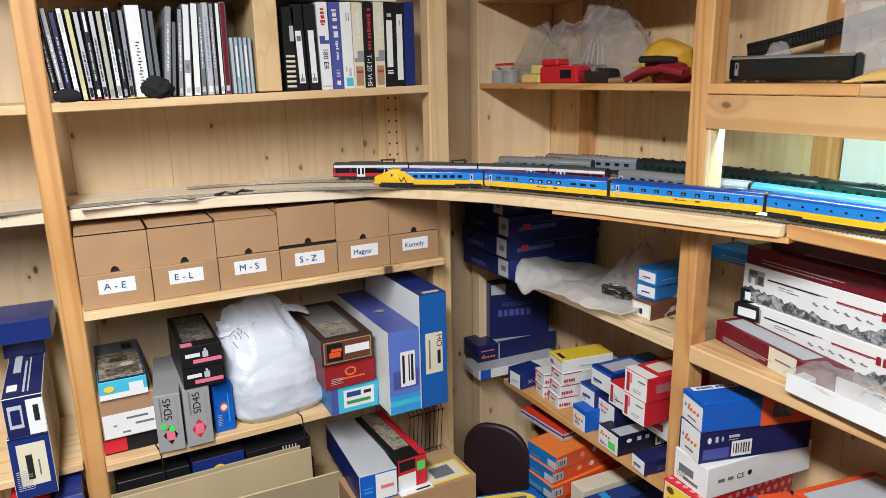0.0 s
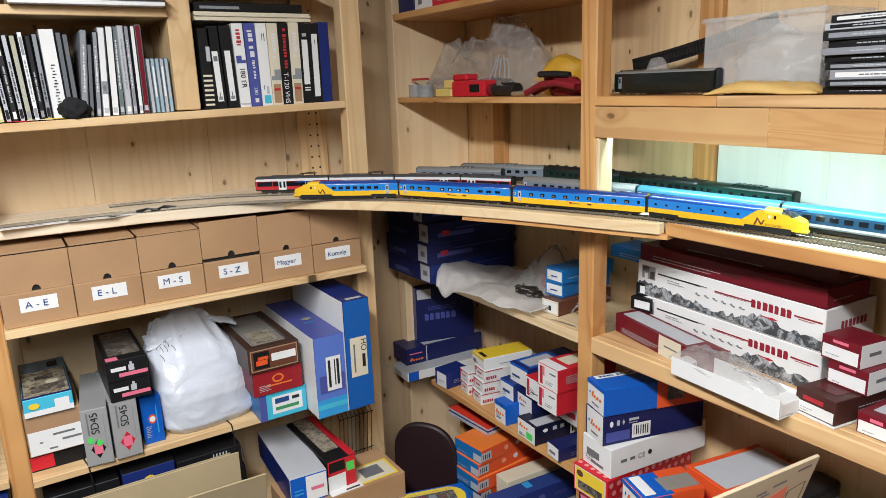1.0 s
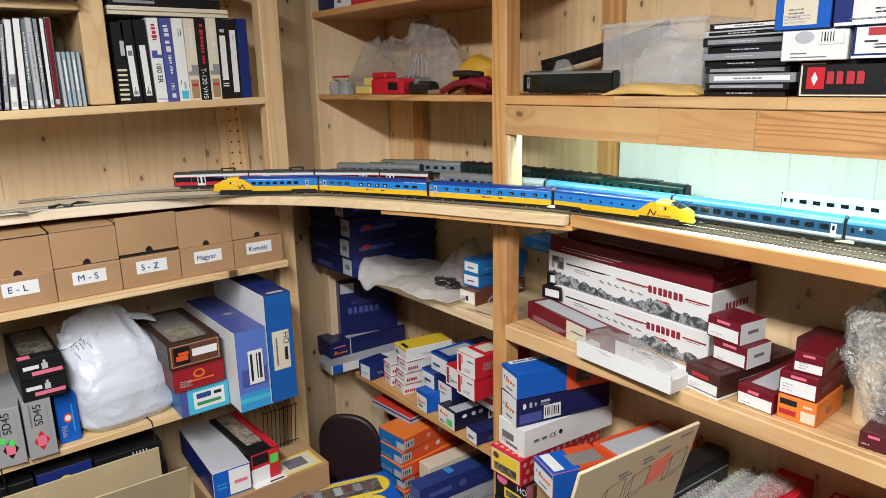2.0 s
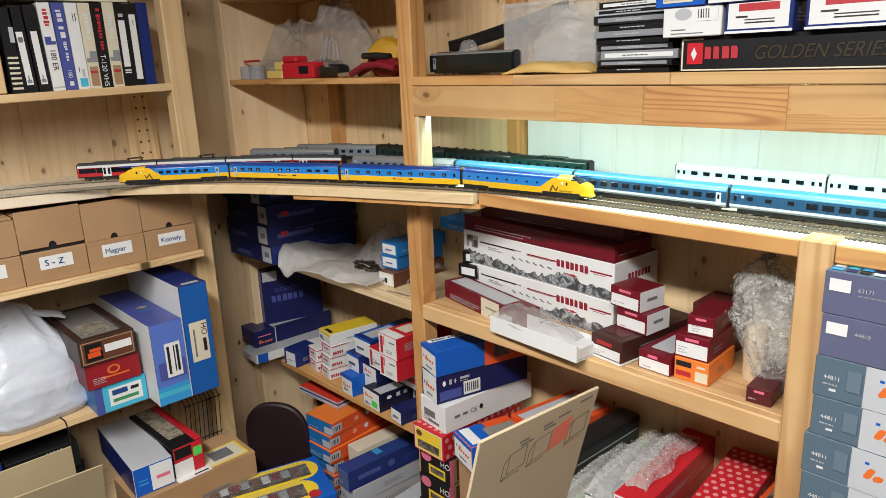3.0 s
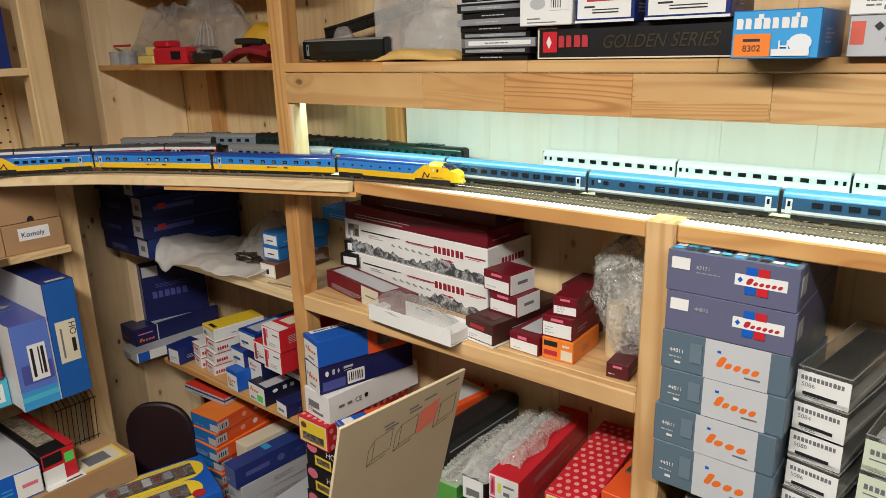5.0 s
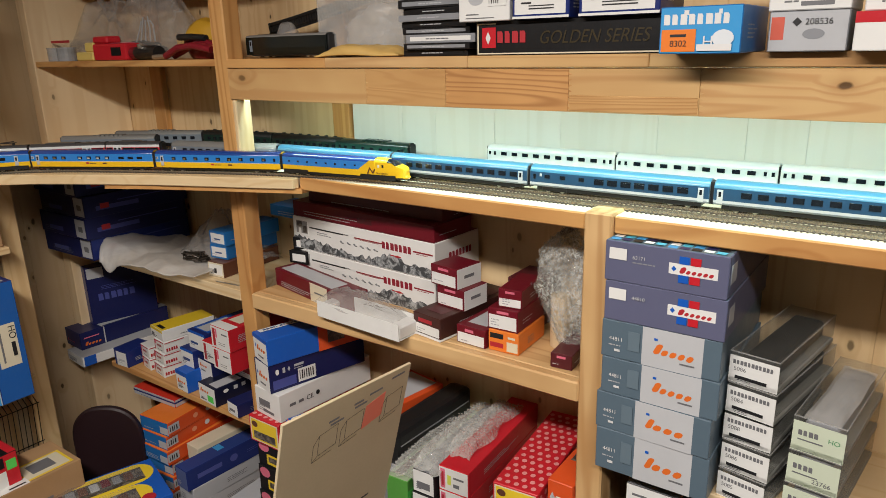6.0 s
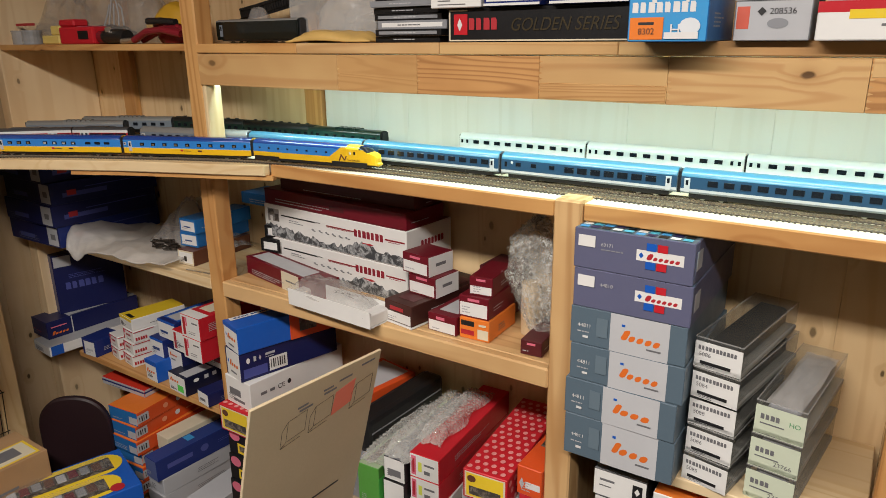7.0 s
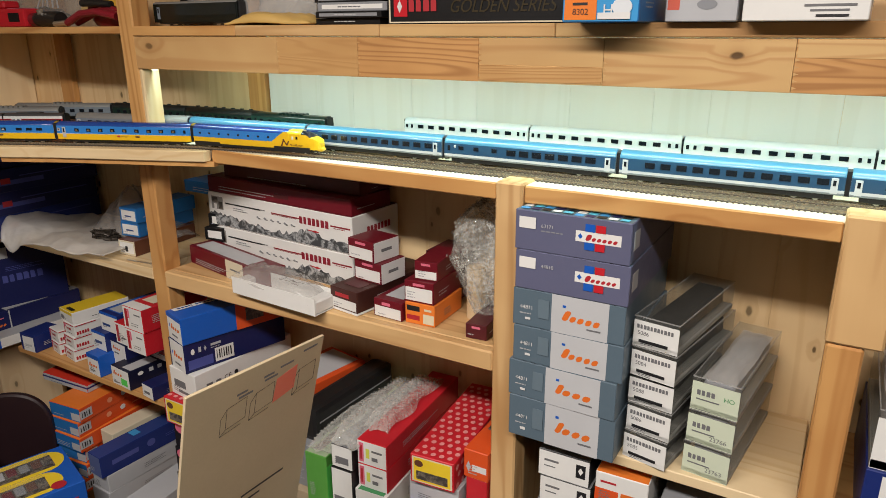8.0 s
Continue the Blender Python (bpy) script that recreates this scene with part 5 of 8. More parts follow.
# ---- brown index boxes ----
def index_box(y, w, text, lid_top, lid_gap, hole, label):
    dims = (w, 0.25, 0.074)
    ob = carton("index_box", label, "cardboard box", L(-0.570, y, 1.2175), dims, KRAFT, [("F", 0.24, 0.42, 0.76, 0.84, WHITE, "S")], "brown index boxes", 0.0015)
    size = 0.0205 if len(text) < 6 else 0.0175
    lettering(text, size, INKBLUE, ob, on_face("F", dims, 0.31 if len(text) < 6 else 0.28, 0.54, 0.0016), squeeze=1.05 if len(text) < 6 else 1.0)
    # lid front with its thumb notch
    pts = [(0.0, 0.0), (w / 2 - 0.009, 0.0)]
    if hole:
        pts += [(w / 2 - 0.009 * math.cos(a), 0.013 * math.sin(a)) for a in (0.5, 1.0, 1.57, 2.14, 2.64)]
    pts += [(w / 2 + 0.009, 0.0), (w, 0.0), (w, lid_top - 1.2915), (0.0, lid_top - 1.2915)]
    ld = part("lid", prism(pts, -0.003, 0.0), KRAFT, ob, "", Matrix(((1, 0, 0, 0), (0, 0, -1, 0.006), (0, 1, 0, 0.074 + lid_gap), (0, 0, 0, 1))))
    part("lid_top", slab(0.002, w - 0.002, 0.007, 0.245, 0.16, 0.163), KRAFT, ob)
    # dark sheet put in for the shade seen through the notch
    part("lid_inside", slab(0.004, w - 0.004, 0.011, 0.013, 0.074, 0.158), INKGREY if not hole else RUBBER, ob)
    return ob


yy = -1.0985
for text, w, top, gap, hole in (("A - E", 0.138, 1.374, 0.0005, True), ("E - L", 0.138, 1.374, 0.0005, True), ("M - S", 0.139, 1.374, 0.002, True), ("S - Z", 0.139, 1.382, 0.009, True), ("Magyar", 0.138, 1.386, 0.001, True), ("Komely", 0.138, 1.383, 0.002, True)):
    index_box(yy, w, text, top, gap, hole, "brown cardboard index box with a handwritten white label")
    yy += w + 0.0016

# ---- boxes on the shelf below ----
S = 0.8632
carton("flat_box", "flat black and red box under others", "box", L(-0.605, -1.100, S), (0.112, 0.22, 0.040), {"*": BLACK, "F": BLACK}, [("F", 0.0, 0.1, 0.42, 0.9, RED)])
bx = carton("hinged_tray", "tan tray box with a white paper front", "box", L(-0.598, -1.098, S + 0.0405), (0.113, 0.24, 0.098), TAN, [("F", 0.02, 0.02, 0.98, 0.60, WHITE, "S"), ("F", 0.45, 0.42, 0.85, 0.47, INKGREY, "B"), ("F", 0.6, 0.26, 0.95, 0.31, INKGREY, "B"), ("F", 0.35, 0.1, 0.5, 0.14, INKGREY, "B"), ("F", 0.2, 0.3, 0.26, 0.33, INKGREY, "B")])
carton("picture_box", "blue kit box with a faded picture lid", "box", L(-0.592, -1.094, S + 0.139), (0.098, 0.25, 0.042), {"*": CYAN, "T": NAVY, "F": CYAN}, [("T", 0.04, 0.05, 0.96, 0.70, PHOTO), ("T", 0.0, 0.70, 1.0, 1.0, SLATE), ("T", 0.2, 0.12, 0.9, 0.3, FOXING), ("T", 0.3, 0.45, 0.7, 0.55, FOXING), ("T", 0.62, 0.76, 0.85, 0.92, BLACK), ("T", 0.5, 0.3, 0.8, 0.4, CREAM, "O"), ("F", 0.0, 0.0, 1.0, 0.3, WHITE), ("F", 0.62, 0.2, 0.92, 0.75, WHITE, "S"), ("F", 0.1, 0.4, 0.32, 0.75, YELLOW, "O")])
for k, (yv, xv, w, h, yw) in enumerate(((-0.991, -0.556, 0.056, 0.139, -6), (-0.930, -0.551, 0.058, 0.1425, 0))):
    pr = [("F", 0.22, 0.12, 0.78, 0.46, RED if k else BLACK, "D"), ("F", 0.34, 0.2, 0.66, 0.38, PINK, "S"), ("F", 0.2, 0.55, 0.26, 0.95, INKGREY, "B"), ("F", 0.8, 0.3, 0.84, 0.9, GREYM, "B"), ("F", 0.42, 0.56, 0.024, "SD45", INK, 90)]
    pr[4] = ("F", 0.62, 0.56, 0.024, "SD45", INK, 90)
    if k == 0:
        pr += [("F", 0.15, 0.40, 0.38, 0.52, GREEN, "O"), ("F", 0.45, 0.34, 0.68, 0.46, GREEN, "O")]
    carton("locomotive_box", "grey locomotive box standing on edge with a red diamond", "box", L(xv, yv, S, yw), (w, 0.24, h), {"*": card(0.30, 0.30, 0.295), "T": card(0.27, 0.27, 0.265)}, pr, "grey locomotive boxes")
carton("locomotive_box", "narrow blue locomotive box with a round emblem", "box", L(-0.586, -0.861, S), (0.046, 0.22, 0.121), BLUE, [("F", 0.3, 0.42, 0.7, 0.62, ORANGE, "O"), ("F", 0.36, 0.46, 0.64, 0.58, WHITE, "O"), ("F", 0.7, 0.2, 0.76, 0.8, SKY, "B")])
for k in range(2):
    pr = [("F", 0.28, 0.18, 0.98, 0.36, PINK), ("F", 0.1, 0.48, 0.46, 0.66, INKWHITE, "B"), ("F", 0.52, 0.42, 0.66, 0.7, GREYL, "P"), ("F", 0.56, 0.7, 0.62, 0.84, GREYL, "P")]
    if k:
        pr += [("T", 0.12, 0.14, 0.90, 0.92, FOXING, "W"), ("T", 0.2, 0.2, 0.82, 0.86, CLEAR, "W"), ("T", 0.02, 0.0, 0.3, 0.1, PINK)]
    carton("locomotive_box", "black locomotive box with pink stripe and grey shapes", "box", L(-0.548 + 0.003 * k, -0.924, S + 0.1432 + 0.0502 * k), (0.088, 0.23, 0.050), BLACK, pr, "black locomotive boxes")


def drape(w, d, h, seed, nx=34, ny=22, edge=0.02, thick=0.0):
    """A crumpled sheet over the rectangle 0..w, 0..d."""
    bm = bmesh.new()
    g = [[None] * (ny + 1) for _ in range(nx + 1)]
    for i in range(nx + 1):
        for j in range(ny + 1):
            u, v = i / nx, j / ny
            p = Vector((u * 3.1 + seed, v * 2.4, seed * 0.3))
            z = h * (0.42 + 0.45 * noise.noise(p * 0.9) + 0.20 * (1 - abs(noise.noise(p * 2.3))) ** 3 + 0.35 * math.sin(math.pi * u) * math.sin(math.pi * v))
            rim = min(u, 1 - u, v, 1 - v)
            z = max(0.0015, z * min(1.0, rim * 6 + 0.25))
            ox = edge * noise.noise(Vector((v * 4, seed, 1.0))) * (1 if u in (0, 1) else 0.4)
            oy = edge * noise.noise(Vector((u * 4, seed, 5.0))) * (1 if v in (0, 1) else 0.4)
            g[i][j] = bm.verts.new((u * w + ox, v * d + oy, z))
    for i in range(nx):
        for j in range(ny):
            f = bm.faces.new((g[i][j], g[i + 1][j], g[i + 1][j + 1], g[i][j + 1]))
            f.smooth = True
    return bm


def carrier_bag(m, seed):
    """A full carrier bag: a taut smooth belly with flat facets, gathered to a thin crumpled ridge at the top."""
    bm = bmesh.new()
    nu, nv = 84, 60
    rows = []
    for j in range(nv + 1):
        t = j / nv
        ry = float(np.interp(t, (0, 0.06, 0.3, 0.6, 0.85, 1.0), (0.104, 0.122, 0.126, 0.116, 0.094, 0.082)))
        rx = float(np.interp(t, (0, 0.06, 0.3, 0.6, 0.82, 1.0), (0.080, 0.096, 0.098, 0.080, 0.040, 0.010)))
        mx = float(np.interp(t, (0, 0.4, 1.0), (0.0, -0.004, -0.045)))
        my = float(np.interp(t, (0, 0.5, 1.0), (0.012, 0.0, -0.012)))
        ring = []
        for i in range(nu):
            a = math.tau * i / nu
            cx, cy = math.copysign(abs(math.cos(a)) ** 0.62, math.cos(a)), math.copysign(abs(math.sin(a)) ** 0.62, math.sin(a))
            p = Vector((cx * 1.1, cy * 1.3, t * 2.4))
            facet = noise.noise(p * 0.9 + Vector((seed, 0, 0)))
            crease = (1 - abs(noise.noise(p * 1.6 + Vector((0, seed, 0))))) ** 4
            gather = max(0.0, t - 0.55) / 0.45
            ripple = gather * 0.014 * noise.noise(Vector((cy * 7, t * 3, seed))) + gather * 0.006 * noise.noise(Vector((cy * 19, t * 5, seed)))
            k = 1 + 0.05 * facet + 0.035 * crease
            z = 0.285 * t + gather * 0.022 * noise.noise(Vector((cy * 3.5, cx * 2, seed + 3))) - 0.035 * gather * abs(cy) ** 2
            if t < 0.02:
                z = 0.0
            ring.append(bm.verts.new((mx + cx * rx * k + ripple, my + cy * ry * k, z)))
        rows.append(ring)
    for A, Bq in zip(rows, rows[1:]):
        for i in range(nu):
            bm.faces.new((A[i], A[(i + 1) % nu], Bq[(i + 1) % nu], Bq[i])).smooth = True
    bm.faces.new(rows[0][::-1]), bm.faces.new(rows[-1])
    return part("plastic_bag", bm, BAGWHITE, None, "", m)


wb = tagged(carrier_bag(pose(-0.668, -0.706, S, 0, 0, 8), 3.3), "full crumpled white plastic carrier bag with faint print", "plastic bag")
# loose flaps of the gathered mouth
for x, y, z, w, d, rx, ry, rz, seed in ((-0.045, -0.112, 0.236, 0.050, 0.085, 20, 34, 4, 1.3), (-0.035, -0.030, 0.262, 0.045, 0.105, -12, 26, 10, 4.7), (-0.030, 0.052, 0.258, 0.034, 0.085, -24, 20, 6, 7.9)):
    flap = part("bag_flap", drape(w, d, 0.009, seed, 18, 24, 0.014), BAGWHITE, wb, "", pose(x, y, z, rx, ry, rz))
    flap.modifiers.new("thickness", "SOLIDIFY").thickness = 0.0012
def bag_front(y, z):
    """The bag's outer skin nearest to a height and a place along it."""
    best = min((v for v in wb.data.vertices if v.co.x > 0), key=lambda v: (v.co.y - y) ** 2 + (v.co.z - z) ** 2)
    return best.co + best.normal * 0.0012


for k in range(11):
    yk, zk = -0.098 + 0.009 * (k % 5) + 0.004 * (k // 5), 0.225 - 0.020 * (k // 5) + 0.003 * (k % 3)
    part("bag_print", tube([bag_front(yk, zk + 0.012), bag_front(yk + 0.004, zk + 0.004), bag_front(yk + 0.002, zk)], 0.0010, 5), INKGREY, wb)
carton("coach_box", "sky blue coach box with a white label", "box", L(-0.528, -0.592, S), (0.126, 0.27, 0.0735), {"*": BLUE2, "F": CYAN}, [("F", 0.26, 0.18, 0.90, 0.82, WHITE, "S"), ("F", 0.32, 0.55, 0.62, 0.74, INKBLUE, "B"), ("F", 0.68, 0.58, 0.84, 0.7, INK, "B"), ("F", 0.32, 0.3, 0.82, 0.42, INKGREEN, "B"), ("F", 0.0, 0.0, 0.14, 1.0, PURPLE)])
carton("coach_box", "dark red coach box with a gold crest", "box", L(-0.522, -0.605, S + 0.0737), (0.130, 0.27, 0.066), {"*": MAROON, "F": card(0.27, 0.014, 0.02)}, [("F", 0.38, 0.42, 0.62, 0.78, INKORANGE, "O"), ("F", 0.42, 0.5, 0.58, 0.72, card(0.27, 0.014, 0.02), "O"), ("F", 0.25, 0.32, 0.78, 0.38, INKORANGE, "B")])
carton("window_box", "dark brown model box with a clear window lid", "box", L(-0.515, -0.613, S + 0.14), (0.133, 0.29, 0.066), {"*": card(0.05, 0.026, 0.018), "T": card(0.05, 0.026, 0.018)}, [("T", 0.14, 0.08, 0.80, 0.92, card(0.24, 0.22, 0.19), "W"), ("T", 0.22, 0.12, 0.70, 0.42, PHOTO, "W"), ("T", 0.14, 0.1, 0.86, 0.92, CLEAR, "W"), ("F", 0.04, 0.08, 0.96, 0.92, TAN), ("F", 0.06, 0.12, 0.94, 0.88, BROWN), ("F", 0.1, 0.16, 0.4, 0.84, BLACK), ("F", 0.14, 0.3, 0.36, 0.5, ORANGE), ("F", 0.18, 0.52, 0.38, 0.64, ORANGE), ("F", 0.44, 0.38, 0.92, 0.68, WHITE, "S"), ("F", 0.6, 0.46, 0.8, 0.56, INK, "B")])
carton("tall_box", "periwinkle blue set box standing on its edge", "box", L(-0.456, -0.464, S), (0.083, 0.36, 0.219), {"*": PURPLE, "F": card(0.10, 0.17, 0.52), "T": PURPLE, "L": WHITE}, [("F", 0.0, 0.0, 1.0, 0.22, SKY), ("F", 0.0, 0.1, 1.0, 0.16, CYAN), ("F", 0.12, 0.3, 0.95, 0.52, PURPLE), ("F", 0.36, 0.32, 0.84, 0.74, WHITE, "S"), ("F", 0.42, 0.36, 0.50, 0.7, INK, "B"), ("F", 0.62, 0.38, 0.66, 0.7, INK, "B"), ("F", 0.7, 0.38, 0.78, 0.7, INK, "B"), ("T", 0.35, 0.40, 0.75, 0.47, card(0.30, 0.28, 0.20), "D"), ("T", 0.3, 0.32, 0.8, 0.36, SKY, "t"), ("L", 0.96, 0.0, 1.0, 1.0, WHITE)])
carton("tall_box", "tall dark blue set box with a cream label", "box", L(-0.452, -0.379, S), (0.074, 0.36, 0.300), {"*": NAVY2, "F": card(0.014, 0.10, 0.37), "T": NAVY2, "L": WHITE}, [("F", 0.18, 0.30, 0.82, 0.66, CREAM, "S"), ("F", 0.3, 0.34, 0.36, 0.6, INKGREY, "B"), ("F", 0.60, 0.64, 0.022, "HO", INK, -90), ("F", 0.62, 0.38, 0.74, 0.5, INK, "B"), ("T", 0.2, 0.02, 0.8, 0.06, GREYL, "B"), ("L", 0.965, 0.0, 1.0, 1.0, WHITE)])

# ---- stacks beside the left post ----
carton("locomotive_box", "blue ended box with a cream paper label", "box", L(-0.505, -1.266, S), (0.074, 0.34, 0.136), {"*": CREAM, "F": NAVY2, "T": NAVY}, [("F", 0.18, 0.2, 0.86, 0.88, CREAM, "S"), ("F", 0.36, 0.3, 0.52, 0.7, INK, "B"), ("F", 0.64, 0.34, 0.68, 0.6, INKGREY, "B")])
carton("locomotive_box", "dark blue box with white print and label", "box", L(-0.50, -1.262, S + 0.1364), (0.070, 0.33, 0.087), {"*": CREAM, "F": NAVY, "T": NAVY, "L": NAVY}, [("F", 0.56, 0.04, 0.98, 0.9, WHITE, "S"), ("F", 0.72, 0.35, 0.86, 0.75, INK, "B"), ("F", 0.1, 0.25, 0.45, 0.8, GREYL, "P"), ("F", 0.16, 0.34, 0.4, 0.7, NAVY, "P"), ("T", 0.1, 0.1, 0.36, 0.2, WHITE, "P"), ("T", 0.5, 0.06, 0.56, 0.6, GREYL, "B"), ("T", 0.62, 0.06, 0.66, 0.66, GREYL, "B"), ("T", 0.2, 0.4, 0.4, 0.9, GREYL, "B")])
carton("blue_flat_box", "shiny deep blue flat box lying across a stack", "box", L(-0.70, -1.31, S + 0.268, -3), (0.140, 0.14, 0.05), NAVY2)
carton("blue_flat_box", "dark blue box at the back of a stack", "box", L(-0.735, -1.27, S + 0.2238), (0.08, 0.10, 0.044), NAVY)
carton("white_blue_box", "white and blue box standing under the shelf", "box", L(-0.53, -1.205, 0.5405), (0.052, 0.26, 0.29), {"*": NAVY2, "F": WHITE}, [("F", 0.0, 0.86, 1.0, 1.0, PURPLE), ("F", 0.1, 0.80, 0.9, 0.82, INKBLUE, "B")])
carton("red_white_box", "red and white box under the shelf", "box", L(-0.53, -1.29, 0.5405), (0.075, 0.26, 0.28), {"*": RED, "F": NAVY2}, [("F", 0.2, 0.84, 0.8, 0.94, INKRED, "P")])

# ---- lower space of the left unit ----
carton("storage_box", "plain black storage box under the shelf", "box", L(-0.585, -1.09, 0.5405), (0.46, 0.26, 0.19), BLACK)
carton("flat_black_box", "flat black box with worn print", "box", L(-0.575, -1.085, 0.731), (0.155, 0.24, 0.075), BLACK, [("F", 0.1, 0.3, 0.9, 0.6, GREYM, "B")])
carton("dark_blue_box", "dark blue flat box with a gold emblem", "box", L(-0.568, -0.925, 0.731), (0.12, 0.24, 0.082), {"*": NAVY, "F": NAVY2, "T": BLACK}, [("F", 0.36, 0.35, 0.64, 0.75, YELLOW, "O"), ("F", 0.28, 0.42, 0.72, 0.6, BLACK), ("F", 0.34, 0.46, 0.68, 0.56, YELLOW, "B"), ("F", 0.03, 0.03, 0.97, 0.1, CREAM)])
carton("black_box", "black box with grey stripes on its side", "box", L(-0.57, -0.80, 0.731), (0.16, 0.24, 0.07), BLACK, [("F", 0.55 + 0.05 * k, 0.3, 0.57 + 0.05 * k, 0.9, GREYL, "B") for k in range(5)])

open_carton = empty("open_carton", pose(-0.545, -1.10, 0.0))
for nm, b in (("side_wall", (0.0, 0.004, 0.0, 0.425, 0.0, 0.80)), ("side_wall", (0.206, 0.21, 0.0, 0.395, 0.0, 0.908)), ("end_wall", (0.004, 0.206, 0.0, 0.004, 0.0, 0.80)), ("end_wall", (0.004, 0.206, 0.421, 0.425, 0.0, 0.76)), ("bottom", (0.004, 0.206, 0.004, 0.421, 0.0, 0.004))):
    part(nm, slab(*b, 0.0006), OLIVECARD, open_carton)
part("flap", slab(0.0, 0.004, 0.0, 0.40, 0.0, 0.20, 0.0006), OLIVECARD, open_carton, "", pose(0.2105, 0.035, 0.68, 0, 14, -2))
tagged(open_carton, "tall open cardboard carton with raised flaps", "cardboard box")

kc = carton("shipping_carton", "brown shipping carton with stuck-on labels", "cardboard box", L(-0.405, -0.575, 0.0), (0.325, 0.16, 0.662), KRAFT, [("T", 0.60, 0.06, 0.96, 0.6, YELLOW, "S"), ("T", 0.62, 0.1, 0.94, 0.56, CREAM, "S"), ("T", 0.68, 0.2, 0.86, 0.5, INKGREY, "B"), ("T", 0.34, 0.02, 0.62, 0.22, WHITE, "S"), ("T", 0.48, 0.06, 0.6, 0.1, INK, "B"), ("F", 0.12, 0.9, 0.16, 0.96, INKGREY, "B"), ("F", 0.2, 0.86, 0.23, 0.94, INKGREY, "B"), ("F", 0.5, 0.9, 0.75, 0.91, INKGREY, "B")])
carton("train_box", "long white and blue model box on a carton", "box", L(-0.425, -0.567, 0.6625, -3), (0.098, 0.30, 0.078), {"*": GREYL, "F": BLUE, "T": GREYL, "L": NAVY2}, [("F", 0.42, 0.06, 0.98, 0.94, WHITE, "S"), ("F", 0.55, 0.4, 0.9, 0.52, PINK, "B"), ("F", 0.1, 0.5, 0.34, 0.54, SKY, "B"), ("F", 0.1, 0.36, 0.34, 0.42, SKY, "B")])
carton("train_box", "red and black model box with a clear window", "box", L(-0.432, -0.462, 0.6625, 2), (0.082, 0.27, 0.086), {"*": BLACK, "F": RED, "R": RED, "T": BLACK}, [("F", 0.0, 0.0, 0.62, 0.5, WHITE, "S"), ("F", 0.66, 0.5, 0.94, 0.8, GREEN, "S"), ("T", 0.2, 0.2, 0.74, 1.0, PHOTO, "W"), ("T", 0.2, 0.2, 0.74, 1.0, CLEAR, "W"), ("T", 0.76, 0.0, 1.0, 1.0, RED), ("F", 0.05, 0.62, 0.6, 0.94, BLACK)])
basket = empty("wire_basket", pose(-0.60, -0.36, 0.5405))
for k in range(9):
    part("wire", tube([(0.0, 0.0125 * k, 0.0), (0.03, 0.0125 * k, 0.24), (0.0, 0.0125 * k, 0.26)], 0.0012, 5), WIRE, basket)
for z, dx in ((0.02, 0.003), (0.12, 0.016), (0.24, 0.031)):
    part("wire", tube([(dx, -0.004, z), (dx, 0.105, z)], 0.0015, 5), WIRE, basket)
tagged(basket, "dark wire basket standing in the shelf", "basket")
# thin black cords hanging over the edge of the box shelf
for y0 in (-0.99, -0.66):
    cord = tube([(-0.70, y0 - 0.02, S + 0.003), (-0.62, y0 - 0.008, S + 0.0035), (-0.562, y0, S + 0.003), (-0.5595, y0 + 0.001, S - 0.004), (-0.5600, y0 + 0.003, S - 0.03), (-0.566, y0 + 0.004, S - 0.075)], 0.0018, 6)
    tagged(part("cord", cord, RUBBER), "thin black cord hanging over the shelf edge", "cord")


# ---- right unit, corner bay ----
LIDPLASTIC = film("cloudy_lid_plastic", (0.20, 0.20, 0.18), 0.22, 0.08, 0.1, 18.0)
CLEARISH = film("scuffed_clear_plastic", (0.62, 0.62, 0.60), 0.24, 0.15, 0.1, 12.0)
S2, S3 = 1.1283, 0.7753
for k in range(4):
    carton("coach_set_box", "dark blue coach set box with a white sticker", "box", R(-0.790 + 0.006 * (k % 3), -0.062 - 0.006 * (k % 2), S2 + 0.0603 * k, 1 - k), (0.247, 0.31, 0.060), {"*": NAVY, "F": NAVY, "R": NAVY2 if k == 0 else NAVY}, [("F", 0.78, 0.08, 0.98, 0.92, GREYL, "S"), ("F", 0.84, 0.35, 0.93, 0.6, INKGREY, "B"), ("F", 0.2, 0.2, 0.5, 0.4, PURPLE, "B"), ("R", 0.1, 0.3, 0.5, 0.5, PURPLE, "P"), ("R", 0.14, 0.36, 0.22, 0.60, INKRED, "P"), ("R", 0.3, 0.62, 0.9, 0.66, PURPLE, "B")], "dark blue coach set boxes")


